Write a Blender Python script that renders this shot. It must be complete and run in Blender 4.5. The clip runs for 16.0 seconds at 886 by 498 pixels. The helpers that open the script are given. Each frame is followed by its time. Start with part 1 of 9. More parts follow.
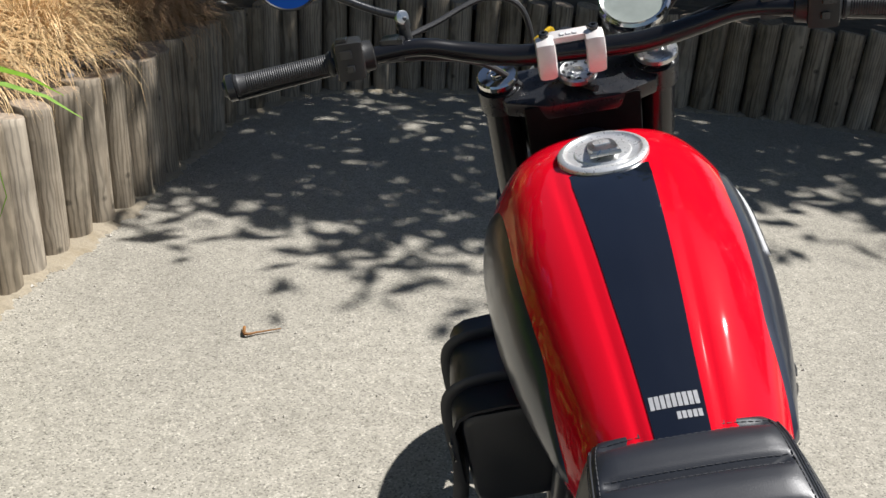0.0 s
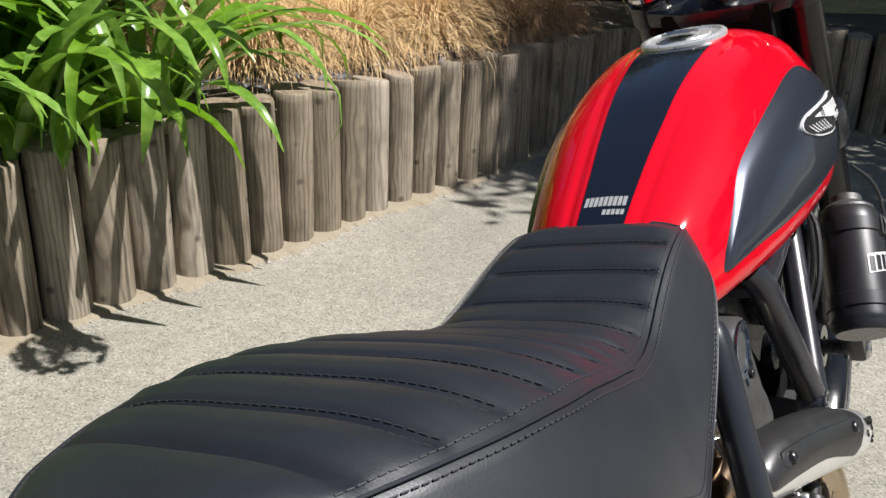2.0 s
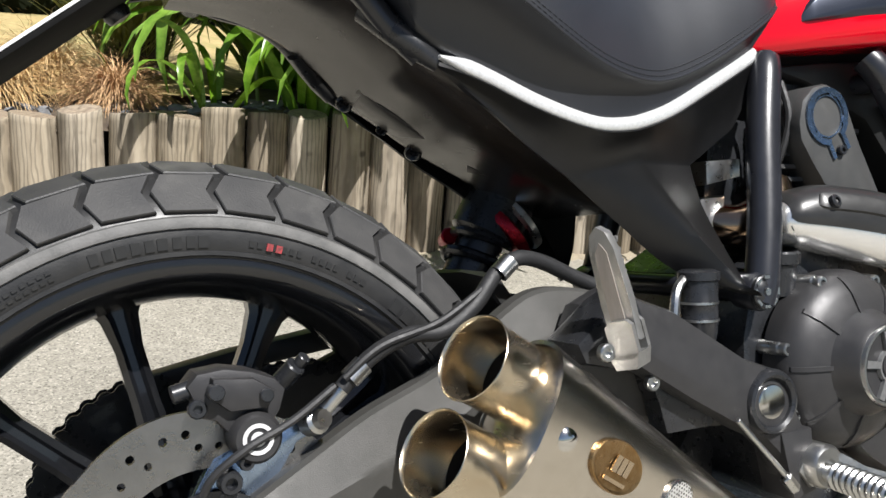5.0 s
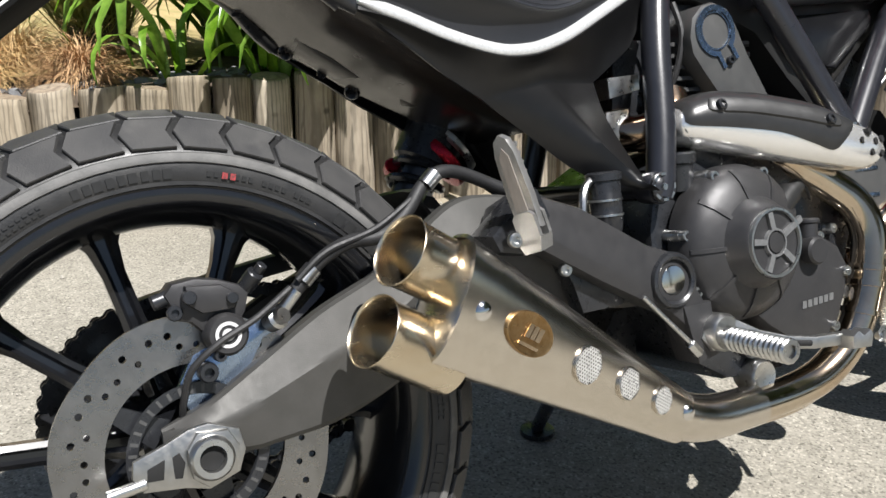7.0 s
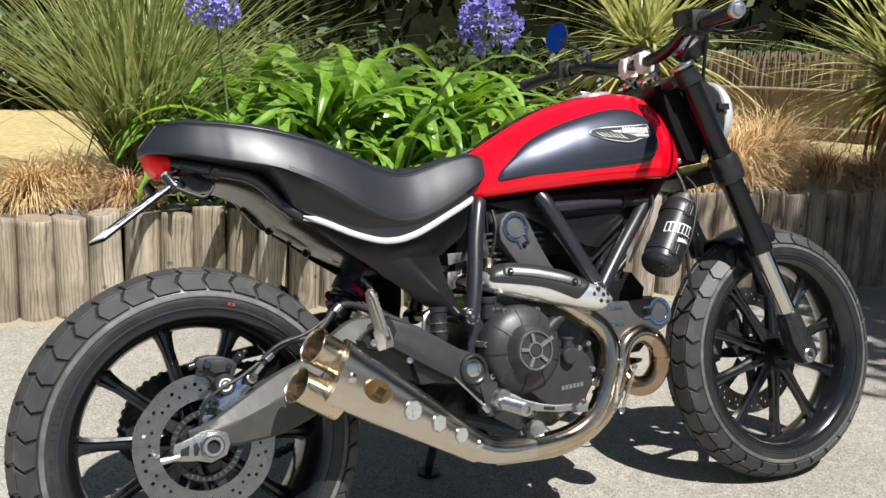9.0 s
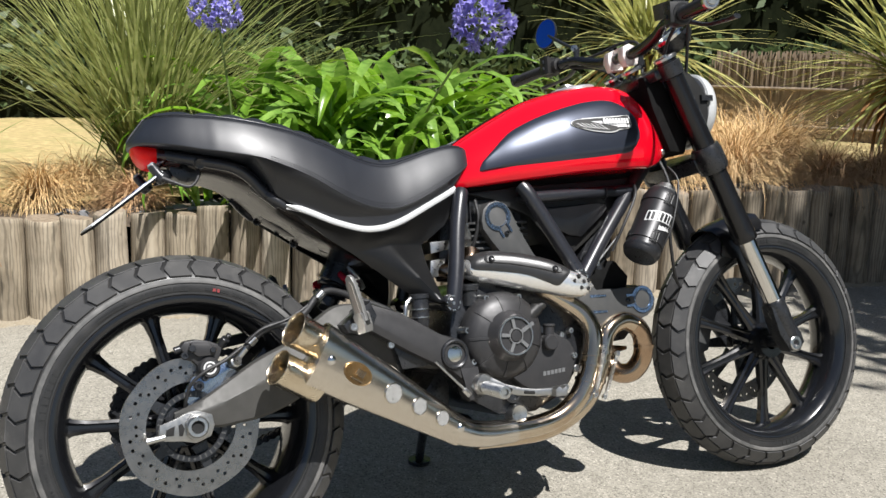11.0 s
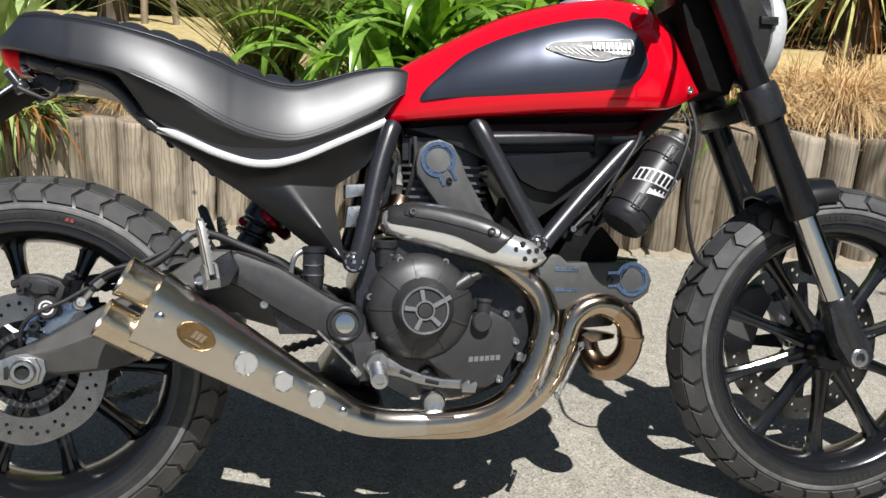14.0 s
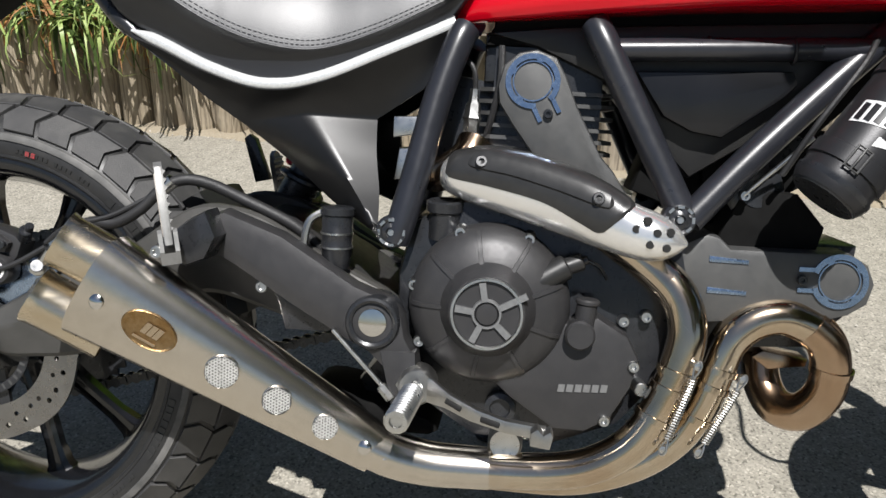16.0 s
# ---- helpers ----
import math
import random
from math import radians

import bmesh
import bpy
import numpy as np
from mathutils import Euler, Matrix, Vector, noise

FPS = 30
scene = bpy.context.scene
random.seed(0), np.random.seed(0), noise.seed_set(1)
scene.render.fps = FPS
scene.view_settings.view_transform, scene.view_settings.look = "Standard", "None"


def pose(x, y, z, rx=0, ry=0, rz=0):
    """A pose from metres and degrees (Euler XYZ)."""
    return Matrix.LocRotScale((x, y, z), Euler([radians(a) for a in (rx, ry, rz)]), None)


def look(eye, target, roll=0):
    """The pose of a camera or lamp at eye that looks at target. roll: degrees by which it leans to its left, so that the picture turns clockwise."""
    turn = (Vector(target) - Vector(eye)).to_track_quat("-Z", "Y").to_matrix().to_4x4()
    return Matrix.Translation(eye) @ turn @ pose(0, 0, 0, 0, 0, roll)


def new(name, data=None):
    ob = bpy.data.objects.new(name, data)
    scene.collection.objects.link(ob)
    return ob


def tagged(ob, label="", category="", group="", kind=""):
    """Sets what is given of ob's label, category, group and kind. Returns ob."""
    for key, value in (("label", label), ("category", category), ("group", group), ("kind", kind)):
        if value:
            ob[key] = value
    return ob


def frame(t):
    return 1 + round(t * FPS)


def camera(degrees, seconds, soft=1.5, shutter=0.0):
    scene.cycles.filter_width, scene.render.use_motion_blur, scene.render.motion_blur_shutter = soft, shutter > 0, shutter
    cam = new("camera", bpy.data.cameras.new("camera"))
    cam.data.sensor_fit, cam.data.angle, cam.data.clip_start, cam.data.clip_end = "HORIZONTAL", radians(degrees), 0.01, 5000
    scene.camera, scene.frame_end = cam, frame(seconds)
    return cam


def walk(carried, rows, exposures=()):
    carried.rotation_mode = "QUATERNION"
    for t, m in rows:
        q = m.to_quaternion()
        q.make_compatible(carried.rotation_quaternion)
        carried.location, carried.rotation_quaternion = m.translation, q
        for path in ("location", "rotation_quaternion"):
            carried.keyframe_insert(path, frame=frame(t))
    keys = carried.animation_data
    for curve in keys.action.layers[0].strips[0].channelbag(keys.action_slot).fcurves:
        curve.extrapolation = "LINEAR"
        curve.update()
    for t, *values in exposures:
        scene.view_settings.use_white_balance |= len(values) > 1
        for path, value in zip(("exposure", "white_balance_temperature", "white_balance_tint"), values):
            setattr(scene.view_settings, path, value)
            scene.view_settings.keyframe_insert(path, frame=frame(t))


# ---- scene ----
cam = camera(53.4, 16.0)
PATH = [
    (0, (-0.437, -0.036, 1.252), (-0.38, 1.775, 0.405), 3.7),
    (0.5, (-0.33, -0.163, 1.229), (-0.581, 1.628, 0.374), 2.5),
    (1, (-0.186, -0.268, 1.206), (-0.736, 1.472, 0.388), 1.0),
    (1.5, (-0.08, -0.243, 1.145), (-0.77, 1.472, 0.383), 1.3),
    (2, (0.05, -0.197, 1.097), (-0.823, 1.433, 0.335), 2.1),
    (2.5, (0.182, -0.215, 1.055), (-1.007, 1.213, 0.315), 3.9),
    (3, (0.333, -0.223, 1.011), (-1.056, 1.044, 0.329), 5.8),
    (3.5, (0.365, -0.165, 0.949), (-1.097, 1.042, 0.313), 7.8),
    (4, (0.414, -0.127, 0.884), (-1.103, 0.996, 0.221), 8.1),
    (4.5, (0.501, -0.133, 0.811), (-1.127, 0.857, 0.202), 5.8),
    (5, (0.602, -0.12, 0.743), (-1.117, 0.762, 0.223), 4.4),
    (5.2, (0.619, -0.109, 0.734), (-1.122, 0.748, 0.246), 3.8),
    (7.3, (0.806, -0.15, 0.739), (-0.862, 0.766, 0.125), -0.2),
    (7.5, (0.869, -0.197, 0.778), (-0.791, 0.743, 0.178), 0.1),
    (8, (1.052, -0.265, 0.859), (-0.614, 0.71, 0.335), 0.5),
    (8.5, (1.28, -0.289, 0.924), (-0.431, 0.638, 0.461), 1.6),
    (9, (1.47, -0.309, 0.974), (-0.267, 0.601, 0.582), 2.3),
    (9.2, (1.501, -0.31, 0.978), (-0.236, 0.605, 0.596), 2.2),
    (11.3, (1.546, -0.236, 0.947), (-0.217, 0.625, 0.558), 1.7),
    (11.5, (1.524, -0.189, 0.964), (-0.247, 0.636, 0.538), 2.1),
    (12, (1.504, -0.053, 0.955), (-0.32, 0.623, 0.488), 2.6),
    (12.5, (1.555, 0.091, 0.974), (-0.321, 0.585, 0.487), 2.9),
    (13, (1.596, 0.223, 0.982), (-0.302, 0.622, 0.492), 3.5),
    (13.5, (1.505, 0.336, 0.975), (-0.382, 0.74, 0.45), 4.1),
    (14, (1.402, 0.399, 0.96), (-0.478, 0.754, 0.375), 3.4),
    (14.5, (1.317, 0.497, 0.941), (-0.565, 0.702, 0.294), 2.0),
    (15, (1.228, 0.601, 0.906), (-0.638, 0.68, 0.19), 1.6),
    (15.5, (1.064, 0.657, 0.884), (-0.781, 0.609, 0.113), 2.0),
    (16, (0.927, 0.655, 0.878), (-0.904, 0.477, 0.093), 1.0),
]
walk(cam, [(t, look(eye, target, roll)) for t, eye, target, roll in PATH], [(t, stops, 6320, 10) for t, stops in ((0, 0.66), (0.8, 0.63), (1.5, 0.58), (2.3, 0.63), (3.5, 0.67), (5, 0.74), (7.5, 0.76), (9, 0.70), (11.5, 0.67), (12.5, 0.63), (13.5, 0.56), (15, 0.50), (16, 0.51))])
SKY_POWER, SUN_POWER = 0.042, 5.3

# ---- light ----
SUN = Vector((0.52, 0.09, 0.94)).normalized()
world = bpy.data.worlds.new("sky")
world.use_nodes = True
wn = world.node_tree.nodes
sky = wn.new("ShaderNodeTexSky")
sky.sky_type, sky.sun_disc = "NISHITA", False
sky.sun_elevation = math.asin(SUN.z)
sky.sun_rotation = math.atan2(SUN.x, SUN.y)
world.node_tree.links.new(sky.outputs[0], wn["Background"].inputs[0])
wn["Background"].inputs[1].default_value = SKY_POWER
scene.world = world
sun = new("sun", bpy.data.lights.new("sun", "SUN"))
sun.data.energy, sun.data.angle, sun.data.color = SUN_POWER, radians(0.55), (1.0, 0.965, 0.92)
sun.matrix_world = look((0, 0, 0), -SUN)
sun.location = SUN * 20


# ---- materials ----
def material(name, colour, rough=0.5, metal=0.0, other=None, scale=30.0, detail=6.0, bump=0.0, bump_scale=300.0, coat=0.0,
             rough_var=0.0, stretch=(1, 1, 1), mix=(0.35, 0.65), spread=0.0, spec=0.5, dirt=None, dirt_scale=4.0, dirt_mix=(0.55, 0.75), coords="Object"):
    """A principled surface: two colours mixed by noise, wider stains, roughness that varies, and a fine relief."""
    m = bpy.data.materials.new(name)
    m.use_nodes = True
    t = m.node_tree
    b = t.nodes["Principled BSDF"]
    b.inputs["Metallic"].default_value = metal
    b.inputs["Roughness"].default_value = rough
    b.inputs["Coat Weight"].default_value = coat
    b.inputs["Coat Roughness"].default_value = 0.04
    b.inputs["Specular IOR Level"].default_value = spec
    where = t.nodes.new("ShaderNodeTexCoord")
    mapping = t.nodes.new("ShaderNodeMapping")
    mapping.inputs["Scale"].default_value = stretch
    t.links.new(where.outputs[coords], mapping.inputs[0])

    def grain(size, depth=detail):
        n = t.nodes.new("ShaderNodeTexNoise")
        n.inputs["Scale"].default_value, n.inputs["Detail"].default_value = size, depth
        n.inputs["Roughness"].default_value = 0.6
        t.links.new(mapping.outputs[0], n.inputs["Vector"])
        return n.outputs[0]

    def span(socket, low, high, a=0.0, z=1.0):
        r = t.nodes.new("ShaderNodeMapRange")
        r.inputs[1].default_value, r.inputs[2].default_value, r.inputs[3].default_value, r.inputs[4].default_value = low, high, a, z
        t.links.new(socket, r.inputs[0])
        return r.outputs[0]

    def blend(amount, a, z):
        n = t.nodes.new("ShaderNodeMix")
        n.data_type = "RGBA"
        for socket, value in ((n.inputs[0], amount), (n.inputs[6], a), (n.inputs[7], z)):
            if isinstance(value, tuple):
                socket.default_value = (*value, 1)
            else:
                t.links.new(value, socket)
        return n.outputs[2]

    noise_out = grain(scale)
    out = blend(span(noise_out, *mix), colour, other or tuple(0.82 * c for c in colour))
    if dirt:
        out = blend(span(grain(dirt_scale, 8.0), *dirt_mix), out, dirt)
    if spread:
        info = t.nodes.new("ShaderNodeObjectInfo")
        hsv = t.nodes.new("ShaderNodeHueSaturation")
        t.links.new(span(info.outputs["Random"], 0, 1, 1 - spread, 1 + spread), hsv.inputs["Value"])
        t.links.new(span(info.outputs["Random"], 0, 1, 1 + spread * 0.5, 1 - spread * 0.5), hsv.inputs["Saturation"])
        t.links.new(out, hsv.inputs["Color"])
        out = hsv.outputs[0]
    t.links.new(out, b.inputs["Base Color"])
    if rough_var:
        t.links.new(span(grain(scale * 2.3), 0.3, 0.7, max(0.02, rough - rough_var), rough + rough_var), b.inputs["Roughness"])
    if bump:
        n = t.nodes.new("ShaderNodeBump")
        n.inputs["Strength"].default_value, n.inputs["Distance"].default_value = bump, 0.002
        t.links.new(grain(bump_scale, 3.0), n.inputs["Height"])
        t.links.new(n.outputs[0], b.inputs["Normal"])
    return m


RED = material("red_lacquer", (0.60, 0.0022, 0.013), 0.6, coat=1.0, other=(0.56, 0.002, 0.012), scale=900, spec=0.0)
GREY_PAINT = material("dark_blue_grey_paint", (0.036, 0.042, 0.060), 0.33, metal=0.6, coat=0.45, other=(0.043, 0.049, 0.068), scale=900, rough_var=0.04)
STRIPE = material("navy_black_gloss", (0.006, 0.008, 0.015), 0.12, coat=1.0, scale=8, rough_var=0.03)
LEATHER = material("black_leather", (0.0110, 0.0124, 0.0168), 0.43, scale=25, other=(0.0140, 0.0156, 0.0205), bump=0.07, bump_scale=620, spec=0.72)
FLASK_HIDE = material("oiled_black_hide", (0.020, 0.020, 0.022), 0.40, metal=0.35, scale=25, other=(0.026, 0.026, 0.028), bump=0.05, bump_scale=500)
STITCH = material("black_thread", (0.030, 0.031, 0.035), 0.6, scale=200)
BLACK_SATIN = material("satin_black_metal", (0.017, 0.018, 0.020), 0.3, metal=0.2, scale=60, other=(0.024, 0.025, 0.028), rough_var=0.06, bump=0.05, bump_scale=900, coat=0.2)
FRAME_BLACK = material("frame_black", (0.014, 0.015, 0.019), 0.31, scale=40, other=(0.018, 0.019, 0.024), rough_var=0.04, coat=0.28, bump=0.03, bump_scale=600)
FORK_BLACK = material("gloss_black_fork", (0.006, 0.006, 0.007), 0.24, scale=30, other=(0.008, 0.008, 0.009), coat=0.15, spec=0.4)
BLACK_PLASTIC = material("matt_black_plastic", (0.016, 0.016, 0.0165), 0.40, scale=50, other=(0.019, 0.019, 0.0185), rough_var=0.05, bump=0.05, bump_scale=1200, dirt=(0.026, 0.024, 0.022), dirt_scale=7, spec=0.4)
COVER_BLACK = material("satin_black_cover", (0.0045, 0.0045, 0.0048), 0.33, scale=50, other=(0.0062, 0.0062, 0.0065), bump=0.03, bump_scale=1200, spec=0.40)
# Same steel as the rear disc, colour darkened for shade at the front wheel.
DISC_SHADED = material("shaded_brake_disc_steel", (0.20, 0.185, 0.17), 0.3, metal=1.0, scale=30, other=(0.16, 0.15, 0.135), rough_var=0.06)
HOLDER_BLACK = material("dull_black_bracket", (0.006, 0.006, 0.006), 0.8, scale=40, other=(0.009, 0.009, 0.009), spec=0.08)
TRAY_BROWN = material("glossy_brown_black_plastic", (0.018, 0.0145, 0.0125), 0.22, scale=14, other=(0.026, 0.021, 0.0175), rough_var=0.06, bump=0.03, bump_scale=500, dirt=(0.040, 0.033, 0.027), dirt_scale=9)
GUARD_GREY = material("worn_grey_black_plastic", (0.030, 0.027, 0.0245), 0.36, scale=30, other=(0.040, 0.036, 0.032), rough_var=0.08, bump=0.05, bump_scale=800)
DARK_CAST = material("dark_grey_cast_metal", (0.036, 0.0355, 0.037), 0.42, metal=0.35, scale=45, other=(0.043, 0.042, 0.043), rough_var=0.05, bump=0.10, bump_scale=1100)
CAP_BLACK = material("satin_grey_black_cap", (0.022, 0.022, 0.022), 0.33, metal=0.1, scale=50, other=(0.028, 0.028, 0.028), rough_var=0.04, bump=0.05, bump_scale=1000)
SHIELD_SILVER = material("satin_silver_shield", (0.86, 0.855, 0.84), 0.24, metal=0.8, scale=8, other=(0.83, 0.825, 0.81))
PRINT_GREY = material("dull_grey_print", (0.34, 0.34, 0.35), 0.45, scale=150)
ARM_CAST = material("grey_cast_aluminium", (0.058, 0.057, 0.053), 0.52, metal=0.35, scale=40, other=(0.070, 0.068, 0.064), rough_var=0.06, bump=0.12, bump_scale=1000)
RISER_PALE = material("pale_bead_blasted_alloy", (0.74, 0.69, 0.66), 0.42, metal=0.35, scale=150, other=(0.70, 0.65, 0.62), rough_var=0.05)
MID_CAST = material("grey_cast_metal", (0.075, 0.076, 0.076), 0.45, metal=0.4, scale=40, other=(0.09, 0.09, 0.088), rough_var=0.08, bump=0.18, bump_scale=1000)
ALU_CAST = material("pale_cast_aluminium", (0.46, 0.455, 0.44), 0.36, metal=1.0, scale=90, other=(0.40, 0.395, 0.38), rough_var=0.08, bump=0.10, bump_scale=700)
DULL_ALU = material("dull_tumbled_aluminium", (0.30, 0.298, 0.29), 0.48, metal=0.75, scale=90, other=(0.25, 0.248, 0.24), rough_var=0.08, bump=0.10, bump_scale=700)
ALU = material("aluminium", (0.60, 0.60, 0.59), 0.3, metal=1.0, scale=60, other=(0.52, 0.52, 0.51), rough_var=0.05, bump=0.03, bump_scale=500)
BRUSHED = material("brushed_steel", (0.64, 0.595, 0.53), 0.22, metal=1.0, scale=30, other=(0.60, 0.555, 0.49), stretch=(1, 3, 3), bump=0.02, bump_scale=420)
CHROME = material("polished_steel", (0.72, 0.71, 0.69), 0.11, metal=1.0, scale=20, other=(0.62, 0.6, 0.57), rough_var=0.05)
PIPE_STEEL = material("heat_tinted_steel", (0.60, 0.53, 0.43), 0.13, metal=1.0, scale=9, other=(0.52, 0.41, 0.29), rough_var=0.05, dirt=(0.36, 0.23, 0.14), dirt_scale=6, dirt_mix=(0.5, 0.8))
RUSTY_STEEL = material("browned_steel", (0.46, 0.34, 0.24), 0.2, metal=1.0, scale=12, other=(0.38, 0.26, 0.17), rough_var=0.06, dirt=(0.5, 0.42, 0.33), dirt_scale=8)
BRONZE = material("bronze_badge", (0.28, 0.17, 0.07), 0.35, metal=1.0, scale=120, other=(0.36, 0.24, 0.12), rough_var=0.1, bump=0.3, bump_scale=400)
SILVER_PAINT = material("silver_paint", (0.66, 0.67, 0.67), 0.32, metal=0.3, scale=300, rough_var=0.05, coat=0.4)
# The ring emblems' sky reflection is put into this blue-grey metal colour.
BLUE_STEEL = material("sky_tinted_steel", (0.36, 0.46, 0.62), 0.25, metal=1.0, scale=80, rough_var=0.05)
RUBBER = material("tyre_rubber", (0.013, 0.013, 0.0135), 0.45, scale=18, other=(0.019, 0.019, 0.019), rough_var=0.08, bump=0.10, bump_scale=700, dirt=(0.036, 0.034, 0.032), dirt_scale=9, dirt_mix=(0.52, 0.8))
TREAD_TOP = material("worn_tyre_rubber", (0.034, 0.034, 0.035), 0.52, scale=20, other=(0.054, 0.053, 0.052), bump=0.22, bump_scale=600, dirt=(0.105, 0.102, 0.096), dirt_scale=14, dirt_mix=(0.56, 0.82))
SOFT_RUBBER = material("black_rubber", (0.017, 0.017, 0.018), 0.55, scale=90, rough_var=0.1, bump=0.2, bump_scale=900)
RIM_BLACK = material("gloss_black_wheel", (0.008, 0.0085, 0.010), 0.2, coat=0.4, scale=20, rough_var=0.05)
DISC_STEEL = material("brake_disc_steel", (0.33, 0.318, 0.305), 0.29, metal=1.0, scale=30, other=(0.28, 0.268, 0.255), rough_var=0.07, bump=0.1, bump_scale=400)
# Near-black paint that stands for the shade inside holes, slots and outlets.
VOID = material("hole_shade_black", (0.006, 0.006, 0.006), 0.8, scale=50)
TAIL_RED = material("red_lens", (0.88, 0.006, 0.006), 0.35, coat=0.25, scale=180, other=(0.8, 0.005, 0.005), bump=0.05, bump_scale=160, spec=0.1)
SMOKED = material("smoked_red_plastic", (0.022, 0.003, 0.003), 0.12, coat=0.6, scale=60, other=(0.032, 0.004, 0.004))
RED_ANODISED = material("red_anodised", (0.35, 0.008, 0.02), 0.3, metal=0.8, scale=100, rough_var=0.06)
WHITE_PLATE = material("white_reflective_plate", (0.78, 0.79, 0.80), 0.35, scale=500, other=(0.74, 0.75, 0.77))
PLATE_BLUE = material("blue_plate_band", (0.008, 0.07, 0.42), 0.35, scale=300)
INK = material("black_ink", (0.008, 0.008, 0.009), 0.4, scale=100)
WHITE_PRINT = material("pale_print", (0.62, 0.62, 0.62), 0.45, scale=150)
SIDEWALL_PRINT = material("moulded_rubber_marks", (0.020, 0.020, 0.020), 0.4, scale=90)
SHOULDER = material("dusty_tyre_shoulder", (0.10, 0.098, 0.095), 0.6, scale=40, other=(0.06, 0.06, 0.058), dirt=(0.20, 0.193, 0.182), dirt_scale=12, dirt_mix=(0.5, 0.78), bump=0.15, bump_scale=500)
TIP_STEEL = material("satin_gold_steel", (0.66, 0.59, 0.47), 0.24, metal=1.0, scale=12, other=(0.58, 0.49, 0.36), rough_var=0.05, stretch=(1, 1, 4))
CAP_SILVER = material("satin_silver_cap", (0.76, 0.76, 0.75), 0.30, metal=0.65, scale=80, rough_var=0.05)
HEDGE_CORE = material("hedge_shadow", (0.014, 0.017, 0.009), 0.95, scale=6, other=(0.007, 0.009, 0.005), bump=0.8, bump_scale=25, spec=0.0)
EMBLEM_GREY = material("dull_silver_emblem", (0.30, 0.30, 0.30), 0.4, metal=0.7, scale=200, rough_var=0.05)
RED_MARK = material("red_wax_mark", (0.34, 0.035, 0.04), 0.7, scale=300, other=(0.12, 0.03, 0.03))
YELLOW = material("yellow_plastic", (0.75, 0.48, 0.02), 0.4, scale=80)
MIRROR_BLUE = material("blue_mirror_glass", (0.03, 0.12, 0.5), 0.03, metal=1.0, scale=10)
TEAK = material("grey_brown_peg_inlay", (0.20, 0.175, 0.15), 0.5, scale=90, other=(0.28, 0.25, 0.22), stretch=(1, 1, 0.1))
DIAL = material("gauge_face", (0.30, 0.33, 0.30), 0.25, scale=30, coat=0.8)
LAMP_GLASS = material("headlamp_glass", (0.55, 0.58, 0.6), 0.06, metal=0.6, scale=40, coat=1.0, bump=0.3, bump_scale=90)


def ground_material():
    """Fine chip concrete: pale mortar, grey and dark chips, wide stains."""
    m = material("chip_concrete", (0.268, 0.250, 0.214), 0.85, other=(0.33, 0.308, 0.266), scale=26, detail=10, bump=0.0, dirt=(0.218, 0.203, 0.174), dirt_scale=1.1, dirt_mix=(0.42, 0.75), spec=0.2)
    t = m.node_tree
    b = t.nodes["Principled BSDF"]
    base = b.inputs["Base Color"].links[0].from_socket
    where = [n for n in t.nodes if n.type == "TEX_COORD"][0]
    cells = t.nodes.new("ShaderNodeTexVoronoi")
    cells.inputs["Scale"].default_value = 260
    t.links.new(where.outputs["Object"], cells.inputs["Vector"])
    ramp = t.nodes.new("ShaderNodeValToRGB")
    ramp.color_ramp.interpolation = "CONSTANT"
    stops = ((0.0, 0.55), (0.08, 0.82), (0.30, 1.0), (0.6, 1.1), (0.85, 1.25), (0.95, 1.5))
    while len(ramp.color_ramp.elements) < len(stops):
        ramp.color_ramp.elements.new(1.0)
    for e, (at, v) in zip(ramp.color_ramp.elements, stops):
        e.position, e.color = at, (v / 2, v / 2, v / 2.05, 1)
    split = t.nodes.new("ShaderNodeSeparateColor")
    t.links.new(cells.outputs["Color"], split.inputs[0])
    t.links.new(split.outputs[0], ramp.inputs[0])
    mul = t.nodes.new("ShaderNodeMix")
    mul.data_type, mul.blend_type = "RGBA", "MULTIPLY"
    mul.inputs[0].default_value = 1.0
    t.links.new(base, mul.inputs[6])
    t.links.new(ramp.outputs[0], mul.inputs[7])
    gain = t.nodes.new("ShaderNodeHueSaturation")
    gain.inputs["Value"].default_value = 1.85
    t.links.new(mul.outputs[2], gain.inputs["Color"])
    t.links.new(gain.outputs[0], b.inputs["Base Color"])
    n = t.nodes.new("ShaderNodeBump")
    n.inputs["Strength"].default_value, n.inputs["Distance"].default_value = 0.45, 0.0016
    t.links.new(cells.outputs["Distance"], n.inputs["Height"])
    n.invert = True
    t.links.new(n.outputs[0], b.inputs["Normal"])
    return m


